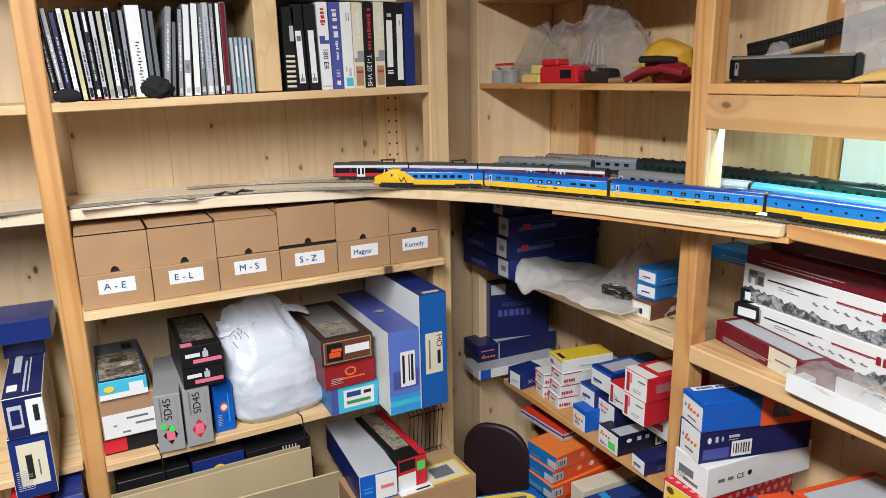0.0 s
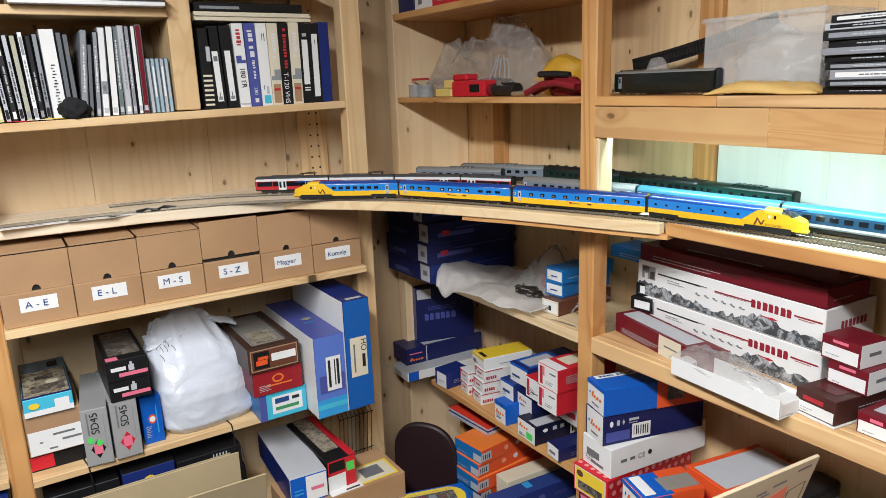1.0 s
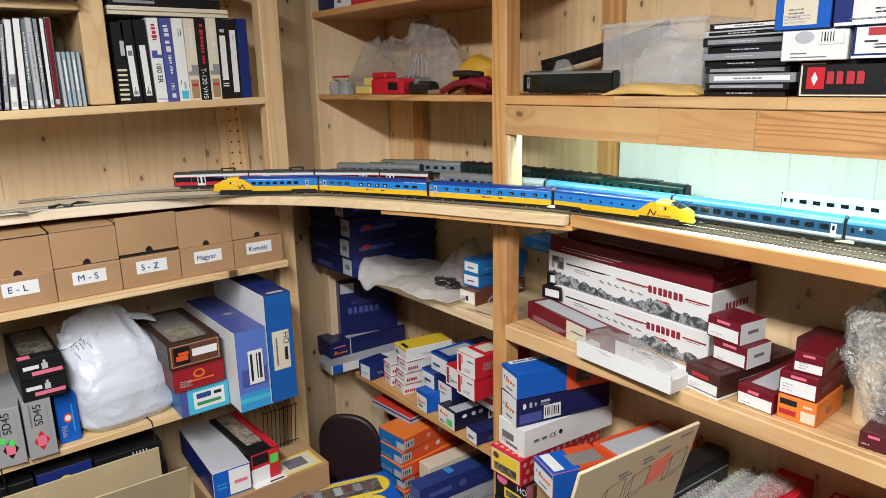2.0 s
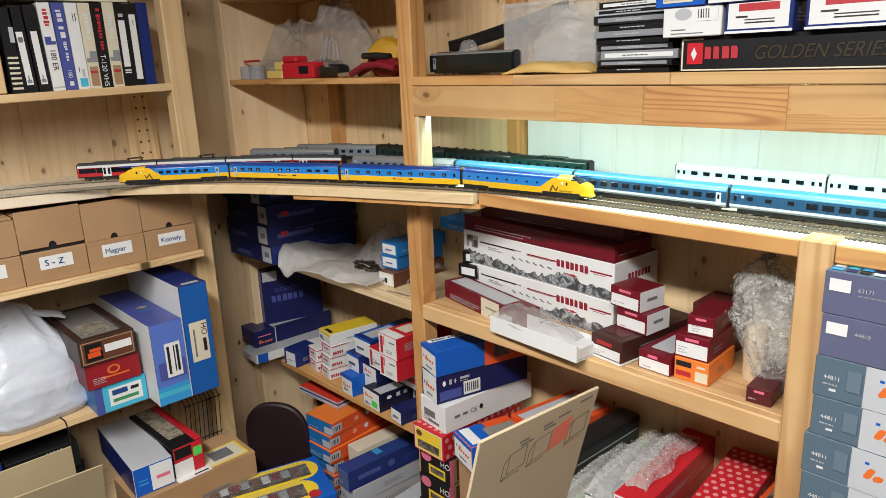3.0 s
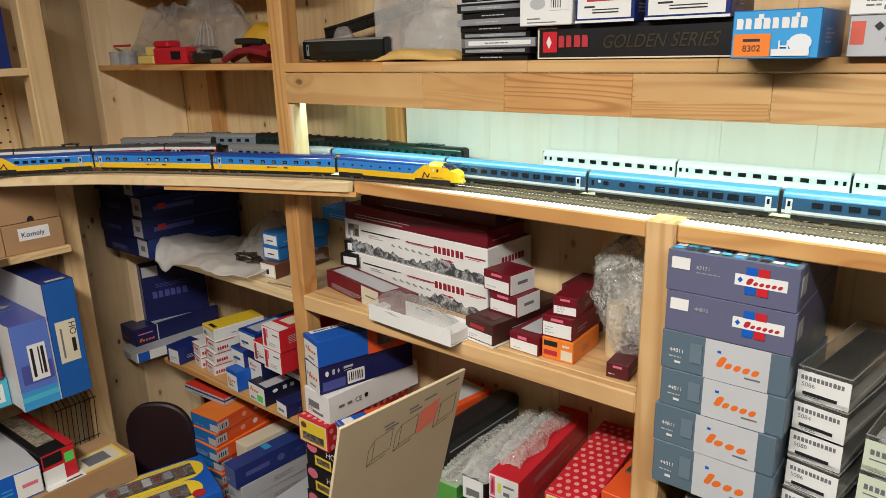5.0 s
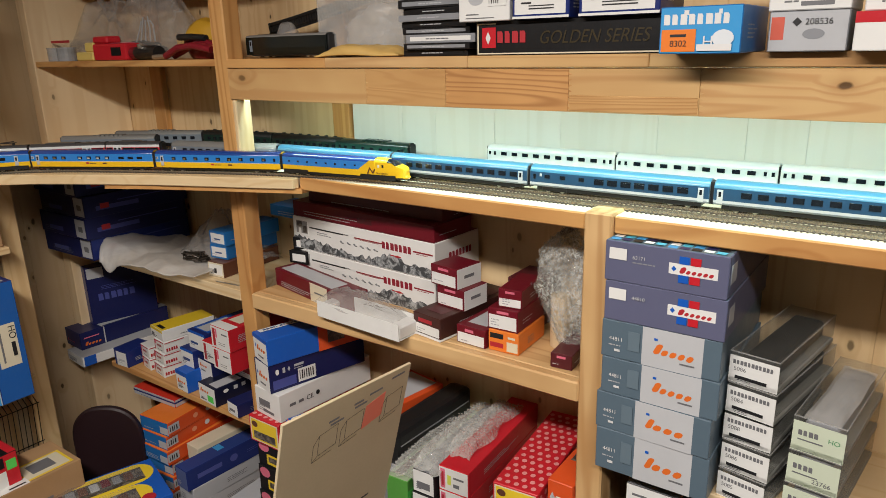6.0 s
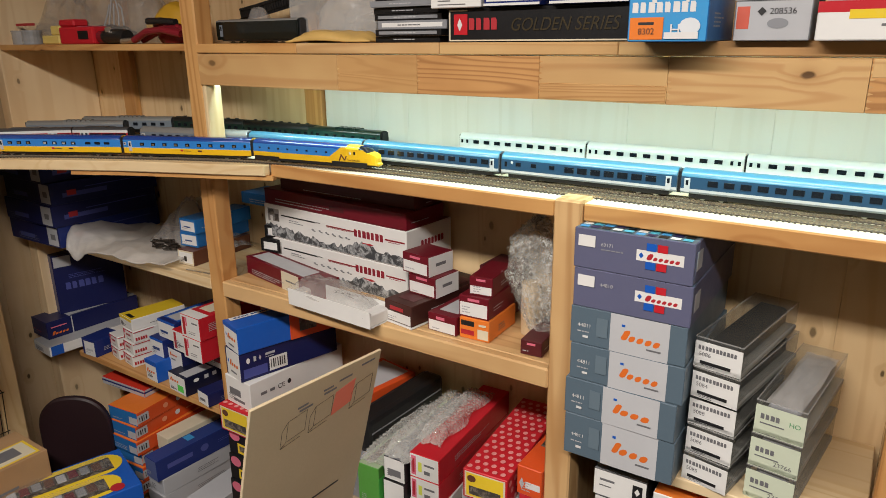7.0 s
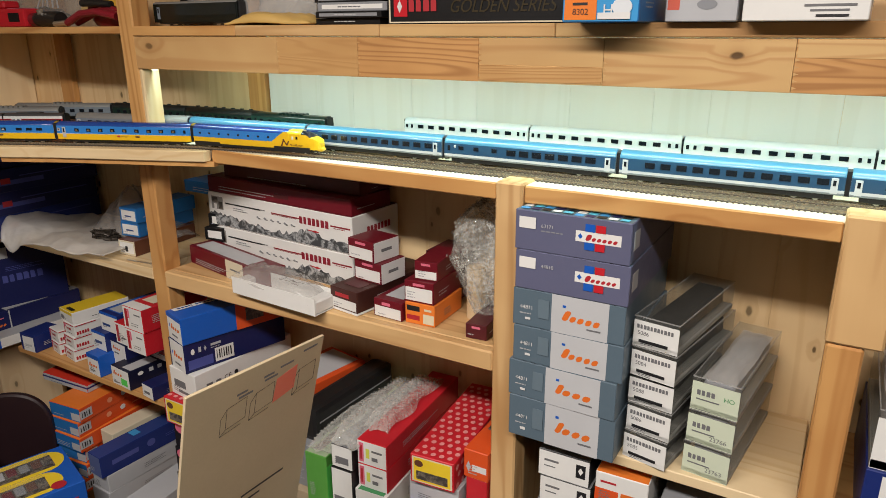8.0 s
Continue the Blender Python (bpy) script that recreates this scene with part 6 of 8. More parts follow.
def bubble_sheet(w, d, h, seed, pitch=0.0060, r=0.0026):
    """Bubble wrap: a crumpled sheet set with small domes."""
    bm = drape(w, d, h, seed, 36, 24, 0.012)
    bm.verts.ensure_lookup_table()
    spots = []
    nx, ny = int(w / pitch), int(d / pitch)
    for i in range(nx):
        for j in range(ny):
            u = (i + 0.5 + 0.5 * (j % 2)) / nx
            v = (j + 0.5) / ny
            if u < 1:
                a = bm.verts[int(round(u * 36)) * 25 + int(round(v * 24))]
                spots.append(Vector((u * w, v * d, a.co.z)))
    for p in spots:
        top = bm.verts.new(p + Vector((0, 0, 0.44 * r)))
        ring = [bm.verts.new(p + Vector((r * math.cos(k * math.tau / 6), r * math.sin(k * math.tau / 6), 0.0006))) for k in range(6)]
        mid = [bm.verts.new(p + Vector((0.7 * r * math.cos(k * math.tau / 6), 0.7 * r * math.sin(k * math.tau / 6), 0.33 * r))) for k in range(6)]
        for k in range(6):
            f1 = bm.faces.new((ring[k], ring[(k + 1) % 6], mid[(k + 1) % 6], mid[k]))
            f2 = bm.faces.new((mid[k], mid[(k + 1) % 6], top))
            f1.smooth = f2.smooth = True
    return bm


def foam_sheet():
    """A soft foam sheet: bulging at one end, its front edge curling down over the shelf."""
    bm = bmesh.new()
    nx, ny = 72, 44
    g = []
    for i in range(nx + 1):
        col = []
        for j in range(ny + 1):
            u, v = i / nx, j / ny
            x, y = 0.44 * u, -0.058 + 0.26 * v
            end = max(0.0, 1 - u / 0.36)
            soft = noise.noise(Vector((u * 3.1, v * 2.0, 2.2)))
            z = 0.012 + 0.010 * soft + 0.046 * end ** 0.7 * math.sin(math.pi * min(1.0, 0.22 + v)) + 0.006 * (1 - abs(noise.noise(Vector((u * 7 + v * 2, v * 3, 5.0))))) ** 2
            over = max(0.0, -0.006 - y) / 0.052
            z -= over ** 1.6 * (0.052 * min(1.0, end * 2.2) + 0.004)
            if u < 0.03:
                z -= 0.008 * (1 - u / 0.03)
            if over <= 0:
                z = max(z, 0.0015)
            y += (0.020 * noise.noise(Vector((u * 5, 1.0, 3.0))) + 0.045 * max(0.0, u - 0.3)) * (1 - v)
            # rounded free corner
            x += 0.060 * max(0.0, 1 - v / 0.34) ** 2 * (1 - u) ** 5
            z += 0.016 * max(0.0, 1 - v / 0.30) * max(0.0, 1 - u / 0.16)
            col.append(bm.verts.new((x + 0.012 * noise.noise(Vector((v * 5, 3.0, 1.0))), y, z)))
        g.append(col)
    for i in range(nx):
        for j in range(ny):
            bm.faces.new((g[i][j], g[i + 1][j], g[i + 1][j + 1], g[i][j + 1])).smooth = True
    return bm


foam = tagged(part("foam_wrap", foam_sheet(), FOAM, None, "", R(-0.575, 0.0, S2 + 0.001, 0)), "milky foam sheet curling over the shelf edge", "packing foam")
foam.modifiers.new("thickness", "SOLIDIFY").thickness = 0.002


def film_bag(m, w, d, h, seed, peaks, label, mat=HAZY, power=1.3, slack=1.0):
    """A slack plastic bag: folds run from its peaks down to the shelf."""
    nx, ny = 70, 40
    bm = bmesh.new()
    g = []
    for i in range(nx + 1):
        col = []
        for j in range(ny + 1):
            u, v = i / nx, j / ny
            z = 0.0
            for pu, ph, pw in peaks:
                z = max(z, ph * max(0.0, 1 - (abs(u - pu) / pw) ** power))
            z *= max(0.0, math.sin(math.pi * min(max(v, 0.0), 1.0))) ** 0.55
            fold = 1 - abs(noise.noise(Vector((u * 9 + seed + 1.5 * v, v * 2.2, seed))))
            fold2 = 1 - abs(noise.noise(Vector((u * 4 - 2.0 * v, v * 5, seed + 4))))
            z = h * z * (1 - 0.26 * slack + slack * (0.20 * fold ** 2 + 0.14 * fold2 ** 2))
            bulge = 1 + 0.25 * math.sin(math.pi * u) * math.sin(math.pi * v)
            col.append(bm.verts.new((u * w + 0.012 * noise.noise(Vector((v * 6, u * 6, seed))), d * (v - 0.5) * bulge, max(z, 0.001))))
        g.append(col)
    for i in range(nx):
        for j in range(ny):
            bm.faces.new((g[i][j], g[i + 1][j], g[i + 1][j + 1], g[i][j + 1])).smooth = True
    ridge = [g[i][ny // 2].co + Vector((0, 0, 0.0015)) for i in range(int(nx * 0.2), int(nx * 0.72), 2)]
    bag = part("clear_bag", bm, mat, None, "", m)
    part("gathered_edge", tube(ridge, 0.0028, 6), mat, bag, "bunched edge of the film")
    return tagged(bag, label, "plastic bag")


film_bag(R(-0.40, 0.155, S2 + 0.001), 0.30, 0.15, 0.135, 6.1, ((0.5, 1.0, 0.45), (0.75, 0.7, 0.3)), "hazy plastic bag with something red inside")
tagged(part("red_parts", blob(0.05, 0.03, 0.06, 9.0, 0.2), RED, None, "", pose(-0.255, 0.165, S2)), "red parts lying inside a plastic bag", "model part")
DARKLINK = plain("browned_steel_link", (0.055, 0.045, 0.036), 0.35, 0.5)
rr = random.Random(31)
chain = [(-0.240 + 0.055 * math.sin(k * 1.31) * rr.uniform(0.6, 1.0), 0.055 + 0.026 * math.cos(k * 1.83) * rr.uniform(0.4, 1.0), S2 + 0.024 + rr.uniform(0.0, 0.018)) for k in range(110)]
tagged(part("loose_chain", tube(chain, 0.0017, 5), DARKLINK), "small tangled heap of dark links on the foam", "chain")
carton("wagon_box", "brown wagon box with a white label", "box", R(-0.162, 0.034, S2, 3), (0.058, 0.19, 0.038), {"*": BROWN, "F": CREAM}, [("F", 0.1, 0.15, 0.9, 0.85, WHITE, "S"), ("F", 0.4, 0.25, 0.56, 0.6, INK, "B")])
for k in range(2):
    carton("wagon_box", "small bright blue wagon box with a white label", "box", R(-0.178 + 0.003 * k, 0.058, S2 + 0.0385 + 0.0365 * k, 5 - 4 * k), (0.060, 0.18, 0.036), BLUE2, [("F", 0.1, 0.15, 0.95, 0.85, WHITE, "S"), ("F", 0.3, 0.4, 0.7, 0.5, INKBLUE, "B")], "small blue wagon boxes")
carton("screwdriver_blade", "thin dark steel rod lying on the shelf", "tool", R(-0.10, 0.008, S2, 6), (0.075, 0.004, 0.003), STEEL)

# the crowded shelf below
carton("long_box", "long white box with a blue end patch", "box", R(-0.788, -0.064, S3, -5), (0.104, 0.29, 0.031), {"*": GREYL, "F": WHITE, "R": WHITE}, [("R", 0.02, 0.02, 0.14, 0.98, BLUE), ("F", 0.1, 0.2, 0.6, 0.6, GREYL, "B")])
carton("long_box", "long dark blue box with red lettering bars", "box", R(-0.831, -0.040, S3 + 0.0314, -3), (0.096, 0.29, 0.055), {"*": NAVY, "T": NAVY}, [("R", 0.04, 0.2, 0.22, 0.44, INKORANGE, "M"), ("R", 0.04, 0.62, 0.2, 0.68, PINK, "B"), ("F", 0.1, 0.3, 0.6, 0.44, INKRED, "M"), ("T", 0.62, 0.25, 0.92, 1.0, GREYL, "P"), ("T", 0.0, 0.24, 1.0, 0.25, GREYL, "B"), ("R", 0.25, 0.0, 0.262, 1.0, GREYL, "B")])
carton("set_box", "deep blue set box with a grey sticker", "box", R(-0.838, 0.035, S3 + 0.0868, -14), (0.075, 0.20, 0.185), {"*": NAVY, "F": NAVY2, "R": NAVY}, [("R", 0.02, 0.80, 0.26, 0.98, GREYL, "S"), ("R", 0.14, 0.40, 0.7, 0.52, PURPLE, "K"), ("R", 0.2, 0.58, 0.75, 0.66, PURPLE, "t")])
carton("wagon_box", "short blue and white wagon box", "box", R(-0.628, -0.004, S3, 4), (0.064, 0.085, 0.052), {"*": NAVY2, "F": NAVY2, "T": NAVY2}, [("F", 0.16, 0.0, 0.90, 0.86, WHITE), ("F", 0.3, 0.3, 0.75, 0.42, ROCOGREY, "B")])


def white_red(x, y, z, yaw, dims=(0.062, 0.2, 0.036)):
    trim = [("F", 0.04, 0.06, 0.10, 0.94, INKRED, "B"), ("F", 0.04, 0.86, 0.90, 0.94, INKRED, "B"), ("F", 0.10, 0.62, 0.24, 0.86, PINK, "P"), ("F", 0.30, 0.48, 0.74, 0.66, INKRED, "K"), ("F", 0.34, 0.16, 0.86, 0.36, INKGREY, "t"), ("R", 0.02, 0.20, 0.20, 0.46, INKRED, "K"), ("R", 0.0, 0.88, 0.3, 0.94, INKRED, "B")]
    carton("wagon_box", "white wagon box with thin red print", "box", R(x, y, z, yaw), dims, WHITE, trim, "white wagon boxes")


for k in range(2):
    white_red(-0.545, 0.036, S3 + 0.0362 * k, -11 + 2 * k, (0.056, 0.2, 0.036))
for k in range(3):
    white_red(-0.474 + 0.003 * k, 0.030 + 0.003 * k, S3 + 0.0362 * k, -10 + 1.5 * k)
carton("wagon_box", "white wagon box with a bright yellow lid", "box", R(-0.486, 0.042, S3 + 0.1088, -9), (0.076, 0.16, 0.034), {"*": WHITE, "T": YELLOW, "F": WHITE}, [("F", 0.0, 0.75, 1.0, 1.0, YELLOW), ("T", 0.3, 0.05, 0.8, 0.12, INK, "B"), ("F", 0.1, 0.2, 0.3, 0.5, INKGREY, "B")])
carton("wagon_box", "blue and white branded wagon box", "box", R(-0.328, 0.004, S3, -5), (0.056, 0.2, 0.060), {"*": BLUE, "F": WHITE}, [("F", 0.10, 0.40, 0.86, 0.62, INKORANGE, "M"), ("F", 0.0, 0.8, 1.0, 1.0, BLUE), ("F", 0.2, 0.2, 0.6, 0.26, INKGREY, "B")])
carton("wagon_box", "pale wagon box with blue edges", "box", R(-0.338, 0.034, S3 + 0.0603, -3), (0.062, 0.19, 0.052), {"*": NAVY2, "F": WHITE}, [("F", 0.0, 0.86, 1.0, 1.0, BLUE), ("F", 0.2, 0.35, 0.7, 0.5, INKBLUE, "B")])
carton("wagon_box", "blue topped wagon box with a white front", "box", R(-0.312, 0.048, S3 + 0.1126, -3), (0.080, 0.19, 0.054), {"*": NAVY2, "F": WHITE, "T": NAVY2}, [("F", 0.0, 0.86, 1.0, 1.0, BLUE), ("F", 0.12, 0.3, 0.55, 0.42, INKBLUE, "B"), ("T", 0.06, 0.08, 0.94, 0.9, BLUE), ("T", 0.2, 0.1, 0.8, 0.6, GREYL, "W")])
carton("wagon_box", "dark blue wagon box with white end", "box", R(-0.276, 0.044, S3, -6), (0.070, 0.16, 0.098), {"*": NAVY, "F": WHITE}, [("F", 0.0, 0.93, 1.0, 1.0, NAVY), ("F", 0.12, 0.72, 0.66, 0.84, INKORANGE, "M"), ("F", 0.2, 0.6, 0.5, 0.64, INKGREY, "B")])
carton("wagon_box", "black and navy wagon box with a green sticker", "box", R(-0.222, 0.000, S3, -5), (0.080, 0.2, 0.052), {"*": NIGHT, "F": WHITE}, [("F", 0.10, 0.56, 0.62, 0.82, INKORANGE, "M"), ("F", 0.52, 0.14, 0.86, 0.50, GREEN, "S"), ("F", 0.1, 0.15, 0.45, 0.2, INKGREY, "B"), ("T", 0.5, 0.04, 0.96, 0.42, GREYL, "S"), ("R", 0.12, 0.62, 0.2, 0.82, WHITE, "O"), ("R", 0.28, 0.62, 0.34, 0.82, GREYL, "P"), ("R", 0.4, 0.62, 0.46, 0.82, GREYL, "P")] + barcode("R", 0.56, 0.12, 0.92, 0.6))
carton("wagon_box", "navy and white wagon box lying low", "box", R(-0.098, -0.004, S3, -8), (0.050, 0.2, 0.036), {"*": NAVY, "F": WHITE}, [("F", 0.2, 0.3, 0.7, 0.5, INKGREY, "B")])
carton("wagon_box", "navy wagon box among red ones", "box", R(-0.172, 0.085, S3 + 0.0525, -4), (0.125, 0.13, 0.0575), {"*": NAVY, "F": WHITE}, [("F", 0.3, 0.3, 0.7, 0.6, INKRED, "B")])
for x, z, h in ((-0.148, 0.1103, 0.061), (-0.145, 0.1716, 0.060)):
    carton("wagon_box", "bright red wagon box with a white end", "box", R(x, 0.006, S3 + z, -3), (0.078, 0.19, h), {"*": RED, "F": WHITE, "R": RED}, [("F", 0.10, 0.1, 0.24, 0.9, INKRED, "B"), ("F", 0.26, 0.5, 0.34, 0.9, PINK, "P"), ("F", 0.4, 0.18, 0.9, 0.36, INKGREY, "t"), ("F", 0.6, 0.7, 0.9, 0.76, INKGREY, "B"), ("T", 0.0, 0.0, 1.0, 0.16, WHITE), ("T", 0.2, 0.24, 0.8, 0.8, CREAM, "W")], "red wagon boxes")
carton("wagon_box", "red wagon box with a white end", "box", R(-0.219, 0.026, S3 + 0.1055, -4), (0.066, 0.17, 0.058), {"*": RED, "F": WHITE}, [("F", 0.1, 0.1, 0.26, 0.9, INKRED, "B"), ("F", 0.4, 0.3, 0.9, 0.36, INKGREY, "B")])

# below it: orange boxes, long blue box, chair with a display box
S4 = 0.4203
for k in range(6):
    carton("locomotive_box", "orange locomotive box with a blue end", "box", R(-0.466 + 0.006 * (k % 2), -0.055 + 0.004 * (k % 3), S4 + 0.0428 * k, 3 + 1.5 * (k % 3)), (0.118, 0.29, 0.0424), {"*": ORANGE, "F": BLUE2, "R": ORANGE, "T": ORANGE2}, [("F", 0.70, 0.1, 0.99, 0.6, GREYL, "S"), ("R", 0.0, 0.22, 0.13, 0.80, GREYL, "S")] + [("R", 0.02 + 0.024 * q, 0.32, 0.02 + 0.024 * q + (0.007, 0.013)[q % 2], 0.66, INK, "B") for q in range(4)] + [("R", 0.30, 0.35, 0.36, 0.72, card(0.78, 0.30, 0.16), "O"), ("R", 0.46, 0.35, 0.52, 0.72, INKWHITE, "O"), ("R", 0.6, 0.4, 0.85, 0.48, card(0.78, 0.30, 0.16), "B")], "orange locomotive boxes")
carton("flat_box", "flat red box with grey edges askew on the stack", "box", R(-0.590, 0.018, S4 + 0.2572, 4), (0.19, 0.20, 0.024), {"*": RED, "F": GREYL, "R": GREYL, "T": card(0.60, 0.04, 0.02, 0.4)}, [("R", 0.0, 0.5, 0.6, 0.7, NAVY2), ("F", 0.0, 0.5, 1.0, 0.7, NAVY2)])
carton("coach_box", "grey coach box on the low shelf", "box", R(-0.29, -0.065, S4, -2), (0.075, 0.31, 0.058), GREYL)
carton("coach_box", "grey coach box on the low shelf", "box", R(-0.285, -0.06, S4 + 0.0583, -3), (0.07, 0.31, 0.05), GREYL)
carton("coach_box", "long blue coach box with silver print", "box", R(-0.272, -0.072, S4 + 0.1086, -4), (0.055, 0.32, 0.062), {"*": NAVY2, "F": card(0.10, 0.13, 0.28), "T": card(0.025, 0.05, 0.20), "R": NAVY2}, [("R", 0.1, 0.4, 0.34, 0.62, PURPLE, "P"), ("R", 0.42, 0.35, 0.50, 0.7, PURPLE, "O"), ("R", 0.6, 0.42, 0.76, 0.6, PURPLE, "t"), ("T", 0.1, 0.35, 0.6, 0.42, SKY, "B")])
carton("coach_box", "pale grey box beside a stack of black ones", "box", R(-0.14, -0.09, S4, 3), (0.09, 0.3, 0.075), GREYL, [("R", 0.1, 0.3, 0.4, 0.6, WHITE, "B")])
carton("coach_box", "pale flat box under the crowded shelf", "box", R(-0.335, 0.01, S4 + 0.1, -3), (0.055, 0.25, 0.075), {"*": CREAM, "T": CREAM}, ())

chair = empty("chair", pose(-0.523, -0.113, 0.0, 0, 0, 37))
bm = prism([(-0.097, 0.30), (0.097, 0.30), (0.099, 0.610)] + [(0.099 * math.copysign(abs(math.cos(a)) ** 0.85, math.cos(a)), 0.610 + 0.104 * math.sin(a) ** 0.85) for a in [math.pi * k / 24 for k in range(1, 24)]] + [(-0.099, 0.610)], -0.011, 0.011, 0.005)
part("backrest", bm, PLUM, chair, "", Matrix(((1, 0, 0, 0), (0, 0, -1, 0), (0, 1, 0, 0), (0, 0, 0, 1))))
part("seat", slab(-0.17, 0.17, -0.34, -0.02, 0.40, 0.432, 0.012, None, 2), PLUM, chair)
for sx in (-0.09, 0.09):
    for sy in (-0.31, 0.0):
        part("leg", tube([(sx, sy, 0.0), (sx, sy, 0.41)], 0.011, 8), RUBBER, chair)
tagged(chair, "low dark plum chair with a rounded backrest", "chair")
carton("support_carton", "plain brown carton standing on the floor", "cardboard box", pose(-0.50, -0.555, 0.0, 0, 0, -17), (0.18, 0.46, 0.4945), KRAFT)
db = carton("display_box", "blue display box with yellow rimmed windows", "box", pose(-0.516, -0.563, 0.4955, 0, 0, -17), (0.205, 0.50, 0.090), {"*": BLUE, "T": BLUE}, [("T", 0.03, 0.04, 0.50, 0.985, YELLOW, "Q"), ("T", 0.50, 0.04, 0.95, 0.93, YELLOW, "Q"), ("T", 0.13, 0.10, 0.43, 0.93, FOXING, "W"), ("T", 0.59, 0.10, 0.88, 0.86, FOXING, "W"), ("T", 0.80, 0.86, 0.97, 0.93, INKRED, "O"), ("R", 0.86, 0.3, 0.96, 0.6, INKRED, "B"), ("F", 0.1, 0.3, 0.6, 0.6, YELLOW)])
rr = random.Random(21)
for u0, u1, v1 in ((0.13, 0.43, 0.92), (0.59, 0.88, 0.85)):
    for k in range(14):
        v = 0.11 + (v1 - 0.14) * k / 14
        x0 = u0 * 0.205 + 0.008 + rr.uniform(0, 0.006)
        part("packed_model", slab(x0, x0 + 0.034, v * 0.5, v * 0.5 + 0.022, 0.0912, 0.094 + rr.uniform(0.0, 0.004), 0.0015), (GREYM, BROWN, GREYL, MAROON)[k % 4], db)
    part("window", slab(u0 * 0.205, u1 * 0.205, 0.05, v1 * 0.5, 0.0988, 0.0992), CLEAR, db)

# ---- right unit, middle bay: shelf of maroon and white boxes ----
M1 = 1.1308
CRIMSON = plain("crimson_ink", (0.28, 0.015, 0.03), 0.5)


def mountain_box(z, h, lid):
    dims = (0.448, 0.152, h)
    pr = [("F", 0.025, 0.46, 0.125, 0.92, WHITE), ("F", 0.03, 0.50, 0.12, 0.88, card(0.30, 0.29, 0.28)), ("F", 0.035, 0.70, 0.08, 0.86, FOXING), ("F", 0.085, 0.52, 0.115, 0.74, FOXING), ("F", 0.05, 0.5, 0.07, 0.66, WHITE), ("F", 0.14, 0.70, 0.44, 0.80, INKGREY, "t"), ("F", 0.14, 0.71, 0.40, 0.745, INK, "B"), ("F", 0.2, 0.54, 0.33, 0.66, GREYM, "t"), ("F", 0.48, 0.70, 0.68, 0.73, CRIMSON, "B"), ("F", 0.48, 0.655, 0.66, 0.685, CRIMSON, "t"), ("F", 0.67, 0.58, 0.865, 0.78, CRIMSON, "K"), ("F", 0.87, 0.66, 0.99, 0.70, CRIMSON, "B"), ("F", 0.89, 0.61, 0.99, 0.645, CRIMSON, "t"), ("R", 0.30, 0.46, 0.82, 0.64, CRIMSON, "K"), ("F", 0.745, 0.40, 0.80, 0.47, INKRED, "D"), ("F", 0.725, 0.43, 0.76, 0.455, INKRED, "B")]
    for k in range(6):
        pr += [("F", 0.37 + 0.048 * k, 0.47 - 0.004 * k, 0.39 + 0.048 * k, 0.54 - 0.004 * k, GREYM, "D"), ("F", 0.385 + 0.048 * k, 0.46 - 0.004 * k, 0.40 + 0.048 * k, 0.49 - 0.004 * k, INKGREY, "B")]
    ob = carton("starter_set_box", "large white set box with a mountain panorama print", "box", R(0.054, 0.135, z, -4), dims, {"*": WHITE, "T": MAROON}, pr, "white mountain set boxes", 0.002)
    # skyline of printed peaks along the foot of the front
    rr = random.Random(int(z * 100))
    pts = [(0.0, 0.0)]
    n = 64
    for k in range(n + 1):
        u = k / n
        pts.append((u * 0.446, 0.006 + 0.010 * abs(math.sin(5.2 * u + 0.6)) + rr.uniform(0.0, 0.011) + 0.012 * math.exp(-((u - 0.72) / 0.07) ** 2) + 0.010 * math.exp(-(u / 0.12) ** 2)))
    pts.append((0.446, 0.0))
    part("mountain_print", prism(pts, -0.0003, 0.0), HILLS, ob, "", Matrix(((1, 0, 0, 0.001), (0, 0, -1, -0.0009), (0, 1, 0, 0.003), (0, 0, 0, 1))))
    return ob


mountain_box(M1, 0.0795, False)
mountain_box(M1 + 0.08, 0.0795, False)
carton("maroon_lid_box", "dark maroon flat box with darker print", "box", R(0.056, 0.138, M1 + 0.16, -4), (0.444, 0.125, 0.036), MAROON, [("T", 0.4, 0.2, 0.6, 0.4, MAROON2), ("F", 0.5, 0.3, 0.6, 0.6, MAROON2)])
carton("flat_maroon_box", "flat maroon box on top of another", "box", R(0.10, 0.150, M1 + 0.1963, -2), (0.40, 0.11, 0.03), MAROON2)


def maroon_box(x, y, z, dims, yaw=0, tall=0.55, name="wagon_box", label="small maroon wagon box with a white label", extra=()):
    return carton(name, label, "box", R(x, y, z, yaw), dims, {"*": MAROON, "R": MAROON}, [("F", 0.04, 0.08, 0.96, 0.08 + tall, WHITE, "S"), ("F", 0.3, 0.78, 0.7, 0.9, PINK, "B")] + list(extra), "small maroon boxes")


